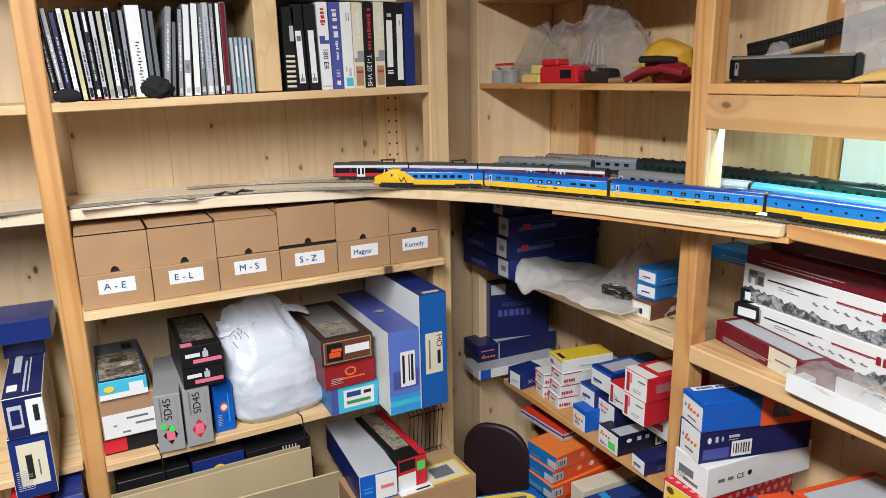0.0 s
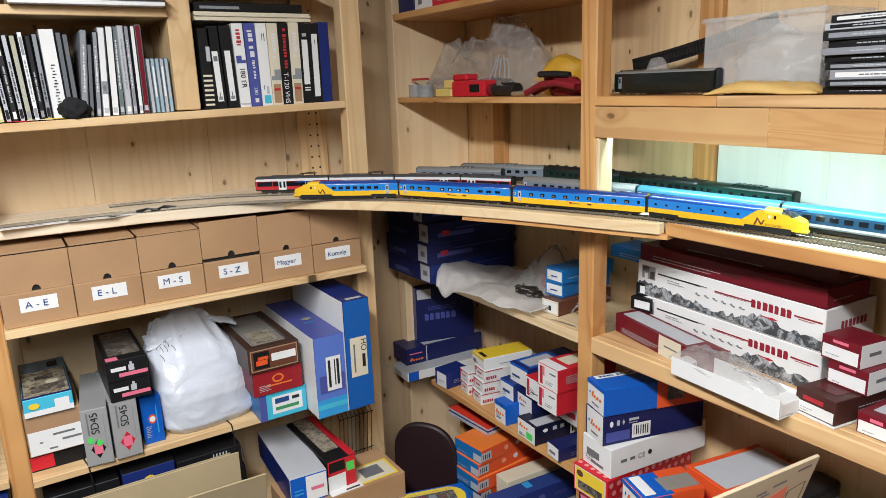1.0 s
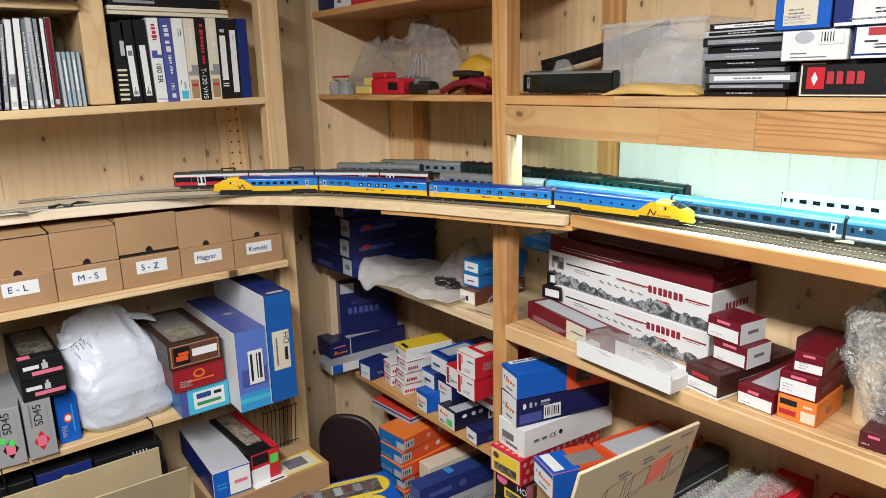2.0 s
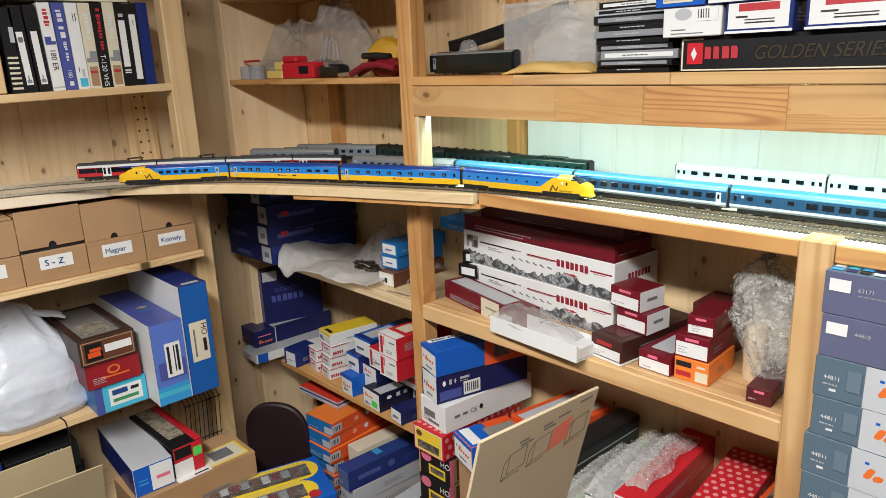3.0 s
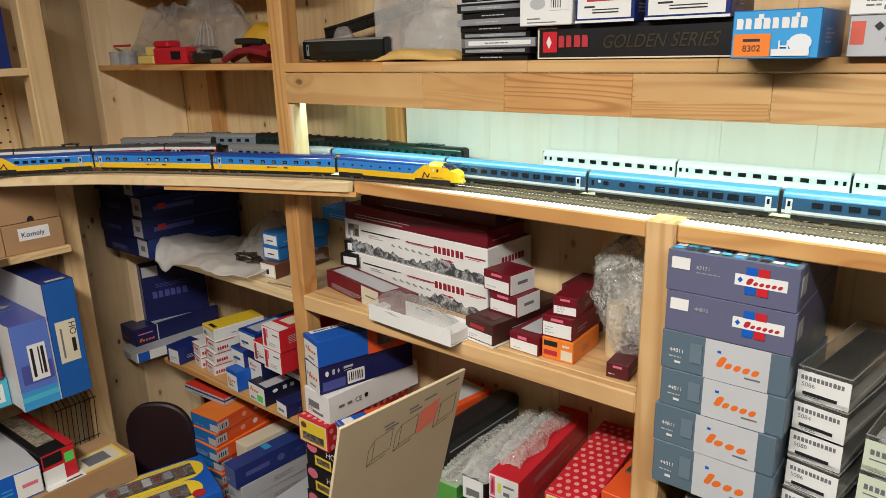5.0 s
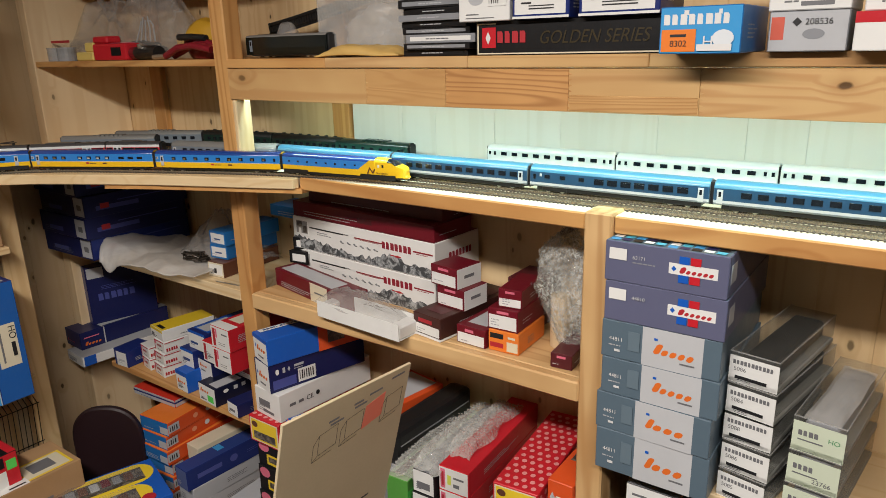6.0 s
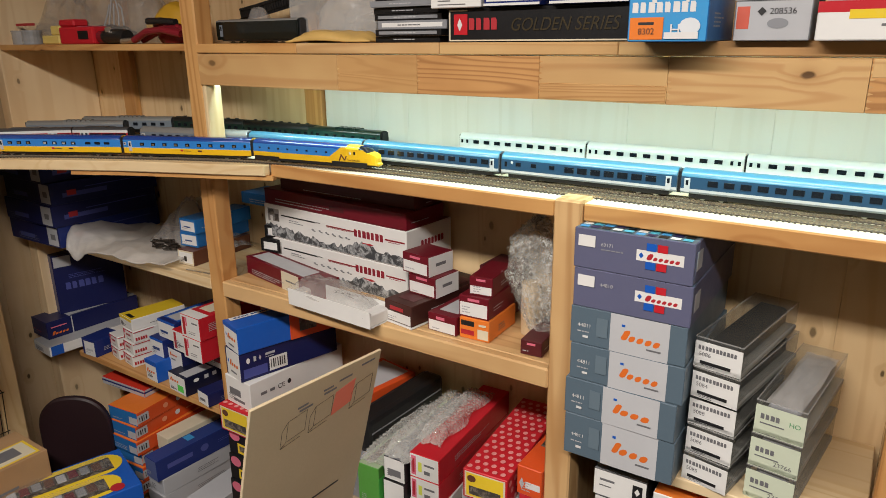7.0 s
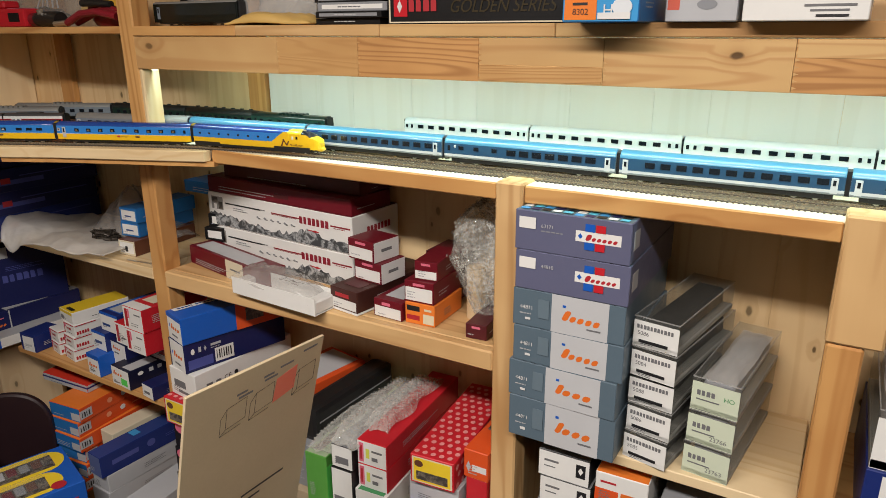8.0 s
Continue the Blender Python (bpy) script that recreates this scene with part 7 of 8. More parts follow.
carton("wagon_box", "dark brown wagon box with white underside label", "box", R(0.508, 0.018, M1 + 0.004, -9), (0.074, 0.22, 0.042), {"*": card(0.06, 0.02, 0.016), "T": card(0.06, 0.02, 0.016)}, [("F", 0.04, 0.06, 0.96, 0.5, WHITE, "S"), ("F", 0.2, 0.6, 0.7, 0.78, INKRED, "B"), ("T", 0.2, 0.1, 0.8, 0.9, MAROON2)])
carton("white_tray", "thin white tray under a brown box", "tray", R(0.507, 0.016, M1, -9), (0.076, 0.22, 0.0037), WHITE)
for k in range(2):
    ob = maroon_box(0.528 - 0.014 * k, 0.072, M1 + 0.0465 + 0.0420 * k, (0.070, 0.072, 0.0415), -7 - 2 * k, 0.55, extra=[("R", 0.02, 0.02, 0.98, 0.98, WHITE, "S"), ("R", 0.3, 0.45, 0.7, 0.6, INKGREY, "B")])
carton("wagon_box", "deep maroon wagon box with windowed top", "box", R(0.604, 0.028, M1, -3), (0.066, 0.20, 0.036), {"*": MAROON}, [("F", 0.04, 0.05, 0.96, 0.62, WHITE, "S"), ("F", 0.3, 0.7, 0.6, 0.86, PINK, "B"), ("T", 0.2, 0.1, 0.85, 0.7, GREYL, "W")])
carton("wagon_box", "orange wagon box under a maroon one", "box", R(0.674, 0.030, M1, 2), (0.062, 0.11, 0.0415), ORANGE2, [("F", 0.06, 0.62, 0.5, 0.86, INK, "B"), ("F", 0.06, 0.2, 0.5, 0.42, INKRED, "B"), ("F", 0.62, 0.1, 0.98, 0.55, CREAM, "S"), ("F", 0.66, 0.7, 0.9, 0.8, CREAM, "B")])
maroon_box(0.672, 0.032, M1 + 0.0418, (0.061, 0.11, 0.0415), 2, 0.62)
maroon_box(0.688, 0.042, M1 + 0.0836, (0.046, 0.10, 0.0355), 6, 0.42)
# darker maroon here carries the shade at the back of the shelf
carton("wagon_box", "maroon box lying deep on the shelf", "box", R(0.635, 0.168, M1, 0), (0.075, 0.09, 0.095), MAROON2)
carton("wagon_box", "small maroon box under bubble wrap", "box", R(0.803, 0.026, M1, 4), (0.040, 0.12, 0.028), {"*": MAROON2}, [("F", 0.3, 0.7, 0.7, 0.85, PINK, "B")])
ctube = part("cardboard_tube", tube([(0, 0, 0), (0, 0, 0.0015), (0, 0, 0.0985), (0, 0, 0.10)], 0.0195, 24), card(0.60, 0.46, 0.28, 0.6), None, "", R(0.778, 0.118, M1))
tagged(ctube, "short pale cardboard tube standing on the shelf", "tube")


def wrap_bundle(rx, ry, rz, seed, rough, nu, nv):
    """Rolled wrap: narrow and pushed aside at its foot, loose and wide at the top."""
    bm = blob(rx, ry, rz, seed, rough, nu, nv, 0, 2.3)
    for v in bm.verts:
        t = min(1.0, max(0.0, v.co.z / rz))
        k = 0.52 + 0.62 * min(1.0, t * 1.25) - 0.22 * max(0.0, t - 0.85) / 0.15
        crease = abs(noise.noise(Vector((v.co.x * 34, v.co.y * 34, v.co.z * 14 + seed))))
        v.co.x = v.co.x * k * (1 - 0.22 * crease) - 0.034 * t + 0.014
        v.co.y = v.co.y * k * (1 - 0.22 * crease) + 0.020 * t
    return bm


# bubble wrap bundle standing in the corner
bw = part("bubble_wrap", wrap_bundle(0.067, 0.058, 0.212, 7.7, 0.26, 60, 44), CRINKLE, None, "", pose(0.806, 0.100, M1 + 0.0015))
tagged(bw, "standing bundle of clear bubble wrap", "bubble wrap")
part("inner_fold", wrap_bundle(0.040, 0.036, 0.20, 2.7, 0.5, 44, 30), CRINKLE, bw, "", pose(0.002, 0.0, 0.004))
bbm = bmesh.new()
rr = random.Random(5)
for v in bw.data.vertices:
    if v.co.z > 0.008 and rr.random() < 0.9:
        n = Vector((v.co.x, v.co.y, 0.25 * (v.co.z - 0.09))).normalized()
        q4 = Matrix.Translation(v.co + Vector((rr.uniform(-0.003, 0.003), rr.uniform(-0.003, 0.003), rr.uniform(-0.003, 0.003)))) @ n.to_track_quat("Z", "Y").to_matrix().to_4x4()
        top = bbm.verts.new(q4 @ Vector((0, 0, 0.0022)))
        ring = [bbm.verts.new(q4 @ Vector((0.0036 * math.cos(k * math.tau / 7), 0.0036 * math.sin(k * math.tau / 7), 0.0))) for k in range(7)]
        for k in range(7):
            bbm.faces.new((ring[k], ring[(k + 1) % 7], top)).smooth = True
tagged(part("bubble_relief", bbm, CRINKLE, bw), kind="stuff")

carton("long_wagon_box", "long maroon box with a pale label and window", "box", R(0.050, 0.070, M1, -12), (0.285, 0.062, 0.043), {"*": MAROON, "T": MAROON}, [("T", 0.05, 0.15, 0.8, 0.85, GREYL, "W"), ("F", 0.54, 0.0, 0.78, 1.0, CREAM, "S"), ("F", 0.6, 0.5, 0.74, 0.58, INKGREY, "B"), ("R", 0.0, 0.0, 1.0, 1.0, MAROON)])
# opened white tray with its blister
tray = empty("blister_tray", R(0.281, -0.021, M1, -3.5))
for b in ((0.0, 0.232, 0.0, 0.0015, 0.0, 0.035), (0.0, 0.232, 0.060, 0.0615, 0.0, 0.035), (0.0, 0.232, 0.0016, 0.060, 0.0, 0.0015)):
    part("tray_side", slab(*b), WHITE, tray)
for x in (0.0, 0.202):
    part("tray_end", slab(x, x + 0.03, 0.0016, 0.0598, 0.0016, 0.028, 0.003), WHITE, tray)
part("blister", drape(0.225, 0.08, 0.040, 3.9, 36, 16, 0.004), HAZY, tray, "crumpled clear blister", pose(-0.01, 0.0, 0.026, 0, 3, 0))
tagged(tray, "opened white box tray with a clear blister", "tray")
for k in range(3):
    carton("small_box", "small black box with a white label", "box", R(0.052 + 0.004 * k, 0.140 - 0.012 * (2 - k), M1 + 0.0445 + 0.031 * k, 6 + 6 * k), (0.052, 0.09, 0.0305), BLACK, [("F", 0.2, 0.2, 0.98, 0.8, WHITE, "S")], "small black boxes")
carton("pale_box", "pale box carrying small black boxes", "box", R(0.05, 0.135, M1, 4), (0.06, 0.11, 0.0442), GREYL, [("F", 0.1, 0.2, 0.8, 0.5, INKGREY, "B")])
carton("blue_long_box", "bright blue long box at the back of the shelf", "box", R(-0.06, 0.165, 1.2715, -2), (0.17, 0.085, 0.028), BLUE2)

# ---- middle bay, lower stack ----
Z0 = 0.5603


def stack_box(name, label, x, y, z, dims, mats, prints, yaw=0):
    return carton(name, label, "box", R(x, y, z, yaw), dims, mats, prints)


h0 = [("F", 0.05, 0.55, 0.4, 0.95, PINK, "O"), ("F", 0.3, 0.1, 0.85, 0.5, YELLOW), ("F", 0.36, 0.2, 0.8, 0.42, FOXING), ("F", 0.70, 0.62, 0.022, "HO", INKWHITE), ("R", 0.0, 0.0, 0.05, 1.0, PINK), ("R", 0.08, 0.1, 0.5, 0.9, BROWN)]
for k in range(3):
    stack_box("locomotive_box", "black and yellow locomotive box with pink spot", 0.050, -0.045 + 0.004 * k, Z0 + 0.0695 * k, (0.105, 0.28, 0.069), {"*": BLACK, "R": TAN}, h0, 0)
ROSE = card(0.68, 0.27, 0.26)
dots = [("T", 0.04 + 0.19 * (k % 5) + 0.08 * (k // 5 % 2), 0.02 + 0.064 * (k // 5), 0.15 + 0.19 * (k % 5) + 0.08 * (k // 5 % 2), 0.058 + 0.064 * (k // 5), ROSE, "O") for k in range(75)]
sdots = [("R", 0.02 + 0.08 * (k % 12) + 0.035 * (k // 12 % 2), 0.08 + 0.31 * (k // 12), 0.064 + 0.08 * (k % 12) + 0.035 * (k // 12 % 2), 0.27 + 0.31 * (k // 12), ROSE, "O") for k in range(36)]
tag = [("F", 0.04, 0.06, 0.96, 0.94, CREAM), ("F", 0.08, 0.10, 0.92, 0.90, YELLOW), ("F", 0.14, 0.16, 0.86, 0.46, FOXING), ("F", 0.1, 0.6, 0.3, 0.84, BROWN, "O")]
stack_box("locomotive_box", "red box patterned with pale ovals and yellow end", 0.046, -0.050, Z0 + 0.209, (0.104, 0.285, 0.068), RED, tag + dots + sdots, 0)
stack_box("locomotive_box", "white locomotive box with fine grey print", 0.052, -0.028, Z0 + 0.2775, (0.096, 0.285, 0.070), {"*": WHITE, "F": WHITE}, [("F", 0.15, 0.35, 0.6, 0.6, INKGREY, "B"), ("F", 0.3, 0.15, 0.75, 0.25, INKGREY, "B"), ("R", 0.1, 0.45, 0.16, 0.55, INKGREY, "B"), ("R", 0.19, 0.45, 0.24, 0.55, INKGREY, "B"), ("R", 0.27, 0.42, 0.017, "CE", INK), ("R", 0.37, 0.44, 0.41, 0.62, INK, "O")], -6)
logo = [("F", 0.12, 0.45, 0.2, 0.62, BLUE, "D"), ("F", 0.24, 0.42, 0.88, 0.66, INKORANGE, "M"), ("F", 0.3, 0.18, 0.7, 0.24, INKGREY, "B")]
stack_box("locomotive_box", "navy locomotive box with white end and barcode", 0.056, -0.022, Z0 + 0.3478, (0.072, 0.26, 0.071), {"*": NAVY, "F": WHITE}, logo + [("F", 0.0, 0.0, 0.05, 1.0, NAVY), ("R", 0.06, 0.60, 0.095, 0.80, WHITE, "O"), ("R", 0.13, 0.62, 0.155, 0.80, GREYL, "P"), ("R", 0.18, 0.62, 0.205, 0.80, GREYL, "D"), ("R", 0.245, 0.62, 0.34, 0.70, GREYL, "t"), ("R", 0.245, 0.72, 0.34, 0.80, GREYL, "B"), ("R", 0.03, 0.1, 0.26, 0.42, PURPLE, "P")] + barcode("R", 0.28, 0.10, 0.46, 0.58), -15)
stack_box("locomotive_box", "bright blue locomotive box with orange side panel", 0.056, -0.020, Z0 + 0.419, (0.075, 0.25, 0.064), {"*": BLUE, "F": WHITE}, logo + [("F", 0.0, 0.84, 1.0, 1.0, BLUE), ("R", 0.52, 0.0, 1.0, 1.0, ORANGE), ("R", 0.62, 0.25, 0.80, 0.75, FOXING, "S"), ("T", 0.0, 0.52, 1.0, 1.0, ORANGE), ("T", 0.08, 0.04, 0.30, 0.46, WHITE), ("T", 0.12, 0.08, 0.26, 0.42, INKBLUE, "V")], -17)
stack_box("locomotive_box", "blue and orange locomotive box on the shelf", 0.225, -0.085, Z0 + 0.2785, (0.082, 0.135, 0.060), {"*": ORANGE, "F": WHITE, "T": BLUE}, logo + [("R", 0.0, 0.0, 0.45, 1.0, BLUE), ("T", 0.0, 0.50, 1.0, 1.0, ORANGE), ("T", 0.3, 0.42, 0.85, 0.98, card(0.24, 0.22, 0.19), "W"), ("T", 0.08, 0.06, 0.9, 0.24, WHITE), ("F", 0.0, 0.84, 1.0, 1.0, BLUE)], -18)
stack_box("plain_carton", "plain brown carton under model boxes", 0.20, -0.05, Z0, (0.20, 0.100, 0.278), KRAFT, ())
stack_box("long_box", "red long box with a pale clear topped lid", 0.270, 0.055, Z0 + 0.2545, (0.120, 0.20, 0.085), {"*": ORANGE, "T": ORANGE}, [("T", 0.12, 0.04, 0.86, 0.96, GREYL, "W"), ("F", 0.1, 0.3, 0.7, 0.6, RED)], -10)
stack_box("plain_carton", "plain grey brown carton under other boxes", 0.402, -0.045, Z0, (0.462, 0.29, 0.165), KRAFTGREY, ())
case = part("black_case", slab(0, 0.056, 0, 0.26, 0, 0.078, 0.012, None, 2), RUBBER, None, "", R(0.424, -0.012, Z0 + 0.2690, -3))
part("case_seam", slab(0.0555, 0.0566, 0.01, 0.25, 0.044, 0.047), GREYM, case)
tagged(case, "long black case with rounded ends on boxes", "case")
stack_box("long_box", "narrow grey box under a black roll", 0.418, -0.03, Z0 + 0.1655, (0.062, 0.28, 0.103), GREYM, ())
stack_box("long_box", "bright green long box with a clear wrapped top", 0.486, -0.062, Z0 + 0.1655, (0.052, 0.31, 0.118), {"*": card(0.10, 0.34, 0.06), "T": card(0.36, 0.46, 0.30), "R": card(0.10, 0.34, 0.06)}, [("T", 0.2, 0.05, 0.55, 0.97, card(0.16, 0.10, 0.09), "P"), ("R", 0.0, 0.0, 0.18, 0.8, GREEN)], 3)
stack_box("long_box", "white and black striped model box", 0.552, -0.062, Z0 + 0.1655, (0.050, 0.30, 0.105), {"*": BLACK, "F": WHITE}, [("F", 0.1, 0.2, 0.6, 0.4, INKGREY, "B")], 2)
stack_box("long_box", "white and black striped model box", 0.552, -0.058, Z0 + 0.2709, (0.050, 0.29, 0.050), {"*": BLACK, "F": WHITE, "T": GREYM}, [("F", 0.2, 0.2, 0.8, 0.5, INKGREY, "B")], 2)
bwp = tagged(part("bubble_wrap", bubble_sheet(0.070, 0.29, 0.034, 1.7), WRAP, None, "", R(0.546, -0.062, Z0 + 0.322, 2)), "clear bubble wrap laid over model boxes", "bubble wrap")
bwg = tagged(part("bubble_wrap", bubble_sheet(0.066, 0.25, 0.026, 6.3), WRAP, None, "", R(0.484, -0.055, Z0 + 0.285, 3)), "clear bubble wrap spread over a green box", "bubble wrap")
for k in range(2):
    stack_box("coach_box", "red coach box with a white end", 0.606, -0.045, Z0 + 0.236 + 0.0525 * k, (0.066, 0.31, 0.052), {"*": RED, "F": WHITE}, [("F", 0.06, 0.1, 0.22, 0.9, PINK, "P"), ("F", 0.1, 0.2, 0.17, 0.8, INKRED, "B"), ("F", 0.3, 0.3, 0.42, 0.7, card(0.62, 0.66, 0.10), "P"), ("F", 0.5, 0.6, 0.85, 0.68, INKGREY, "B"), ("F", 0.5, 0.25, 0.7, 0.4, INKGREY, "B")], 3)
stack_box("long_box", "pale box with green leaf print", 0.604, -0.055, Z0 + 0.1655, (0.072, 0.31, 0.070), {"*": WHITE, "F": WHITE}, [("F", 0.2, 0.3, 0.5, 0.7, INKGREEN, "O"), ("T", 0.1, 0.0, 0.9, 0.2, INKGREEN)], 4)
bwq = tagged(part("bubble_wrap", bubble_sheet(0.058, 0.24, 0.032, 4.1), WRAP, None, "", R(0.594, -0.01, Z0 + 0.341, 3)), "clear bubble wrap lying on a red box", "bubble wrap")
stack_box("locomotive_box", "red box patterned with pale ovals and yellow label", 0.728, -0.045, Z0 + 0.29, (0.088, 0.29, 0.060), RED, tag + dots + sdots, 5)
stack_box("coach_box", "white and blue coach box lying askew", 0.700, -0.092, Z0 + 0.1655, (0.12, 0.29, 0.062), {"*": WHITE, "F": WHITE, "T": GREYL}, [("T", 0.0, 0.0, 0.3, 1.0, BLUE), ("T", 0.4, 0.05, 0.85, 0.18, INKORANGE, "B"), ("F", 0.3, 0.4, 0.8, 0.7, INKORANGE, "B"), ("F", 0.0, 0.0, 0.2, 1.0, BLUE)], -8)
stack_box("coach_box", "grey coach box under a patterned red one", 0.715, -0.03, Z0 + 0.228, (0.105, 0.27, 0.0615), GREYL, (), 2)
stack_box("wagon_box", "orange red wagon box with a clear window", 0.822, -0.012, Z0 + 0.315, (0.048, 0.25, 0.058), ORANGE, [("F", 0.1, 0.2, 0.3, 0.6, GREYL, "D"), ("F", 0.36, 0.28, 0.95, 0.5, INKWHITE, "B"), ("T", 0.2, 0.3, 0.8, 0.9, FOXING, "W")], 0)
stack_box("long_box", "plain red box under an orange one", 0.826, -0.01, Z0 + 0.1655, (0.042, 0.25, 0.149), RED, (), 0)

# big corrugated sheet that stands before the bay
sheet = empty("cardboard_sheet", pose(0.644 - 1.186 * math.sin(math.radians(15)), -0.428, 1.186 * (1 - math.cos(math.radians(15))), 0, 15, -3))
bm = slab(-0.0025, 0.0025, 0.0, 0.262, -0.041, 1.186, 0.0005)
for v in bm.verts:
    # cut a little out of square
    if v.co.z > 1.0:
        v.co.z += 0.014 * (1 - v.co.y / 0.262)
part("panel", bm, SHEETCARD, sheet)


def on_sheet(y, z):
    return Matrix(((0, 0, 1, 0.0028), (1, 0, 0, y), (0, 1, 0, z), (0, 0, 0, 1)))


for y0 in (0.072, 0.126, 0.214):
    # outline of a printed folding box
    a, b = y0, y0 + 0.036
    for pts in (((a, 1.104), (b, 1.108)), ((b, 1.108), (b, 1.146)), ((b, 1.146), (a, 1.142)), ((a, 1.142), (a, 1.104)), ((a, 1.104), (a - 0.010, 1.096)), ((a - 0.010, 1.096), (a - 0.010, 1.128)), ((a - 0.010, 1.128), (a, 1.142)), ((a - 0.010, 1.096), (b - 0.008, 1.100))):
        part("printed_line", tube([(0.0029, p[0], p[1]) for p in pts], 0.00042, 4), LINEGREY, sheet)
part("printed_square", prism(((0.0, 0.0), (0.044, 0.008), (0.046, 0.052), (0.004, 0.044)), 0, 0.0004), card(0.78, 0.20, 0.13, 0.55), sheet, "", on_sheet(0.162, 1.104))
for y0, z0, w in ((0.088, 1.156, 0.02), (0.092, 1.149, 0.026), (0.138, 1.163, 0.02), (0.14, 1.156, 0.026), (0.17, 1.166, 0.028), (0.218, 1.174, 0.03), (0.12, 0.935, 0.09), (0.09, 0.92, 0.07)):
    part("print_bar", slab(0, w, 0, 0.0035, 0, 0.0004), INKGREY if z0 > 1 else INK, sheet, "", on_sheet(y0, z0) @ pose(0, 0, 0, 0, 0, 0))
tagged(sheet, "large corrugated cardboard sheet with printed box diagrams", "cardboard")

# ---- bay of grey boxes ----
Q = 1.0033
edges = (Q, 1.078, 1.142, 1.2035, 1.266, 1.329, 1.392)
for k in range(6):
    x, w, dims = 0.9185 - 0.002 * (k % 2), 0.178, None
    h = edges[k + 1] - edges[k] - 0.0006
    if k < 4:
        pr = [("F", 0.36, 0.0, 0.86, 1.0, ROCOGREY), ("F", 0.45, 0.36, 0.80, 0.66, INKORANGE, "M", -2), ("F", 0.46, 0.70, 0.49, 0.76, BLUE, "P"), ("F", 0.68, 0.22, 0.8, 0.26, INKGREY, "B"), ("F", 0.07, 0.48, 0.0088, "44811", INKWHITE), ("F", 0.07, 0.32, 0.22, 0.42, GREYL, "t"), ("F", 0.12, 0.2, 0.17, 0.26, INKWHITE, "B"), ("F", 0.24, 0.3, 0.34, 0.8, card(0.13, 0.18, 0.22), "P")]
        mats, lab = {"*": SLATE}, "slate and silver coach box with orange lettering bars"
    else:
        pr = [("F", 0.54, 0.42, 0.92, 0.68, WHITE, "S"), ("F", 0.62, 0.46, 0.9, 0.63, INKRED, "M"), ("F", 0.56, 0.48, 0.6, 0.62, BLUE, "D"), ("F", 0.62, 0.68, 0.70, 0.86, BLUE, "P"), ("F", 0.71, 0.68, 0.79, 0.86, RED, "P"), ("F", 0.62, 0.24, 0.70, 0.42, BLUE, "P"), ("F", 0.71, 0.24, 0.79, 0.42, RED, "P"), ("F", 0.04, 0.56, 0.19, 0.84, WHITE, "S"), ("F", 0.24, 0.62, 0.008, "44810" if k == 4 else "63171", GREYL), ("R", 0.05, 0.3, 0.16, 0.75, GREYL, "S")]
        if k == 5:
            pr += [("F", 0.07, 0.62, 0.1, 0.8, INKRED, "B"), ("F", 0.11, 0.6, 0.012, "22", INKGREY), ("F", 0.24, 0.50, 0.44, 0.57, GREYM, "t")]
            pr += [("T", 0.03 + 0.095 * (q % 10), 0.02 + 0.055 * (q // 10), 0.105 + 0.095 * (q % 10), 0.06 + 0.055 * (q // 10), (SKY, WHITE, NAVY, CYAN, BLACK)[(q * 7 + q // 10) % 5]) for q in range(30)]
        mats, lab = {"*": INDIGO, "T": SLATE}, "grey violet coach box with a small logo plate"
    carton("coach_set_box", lab, "box", R(x - (0.004 if k < 2 else 0), -0.027, edges[k], (0, -1, 0, 0.5, 0, -0.5)[k]), (w, 0.27, h), mats, pr, "stack of coach set boxes")


def clear_lid_box(name, label, x, y, z, dims, base, prints, inner, yaw=0, group=""):
    """A tray with a clear lid over a packed model."""
    w, d, h = dims
    ob = carton(name, label, "box", R(x, y, z, yaw), (w, d, h * 0.16), {"*": card(0.22, 0.22, 0.20), "F": base}, (), group, 0.001)
    part("end_label", slab(0.0005, w - 0.0005, 0.0, 0.0012, 0.0, h * 0.86), base, ob)
    printed(ob, (w, d, h * 0.86), prints)
    part("packed_model", slab(0.012, w - 0.012, 0.014, d - 0.014, h * 0.23, h * 0.82, 0.004), inner, ob)
    for ex in (0.0, w - 0.0014):
        part("lid_rim", slab(ex, ex + 0.0014, 0.0014, d, h - 0.0012, h + 0.0004), CLEARISH, ob)
    part("lid_rim", slab(0.0, w, 0.0, 0.0014, h - 0.0012, h + 0.0004), CLEARISH, ob)
    lid = part("clear_lid", slab(0.0, w, 0.0014, d, h * 0.24, h, 0.0012), LIDPLASTIC, ob)
    lid.visible_shadow = False
    if inner in (GREYL, GREYM):
        part("tissue", drape(w - 0.02, d - 0.03, h * 0.16, w * 50, 24, 40, 0.004), FOAM, ob, "crumpled tissue", pose(0.01, 0.015, h * 0.825))
    return ob


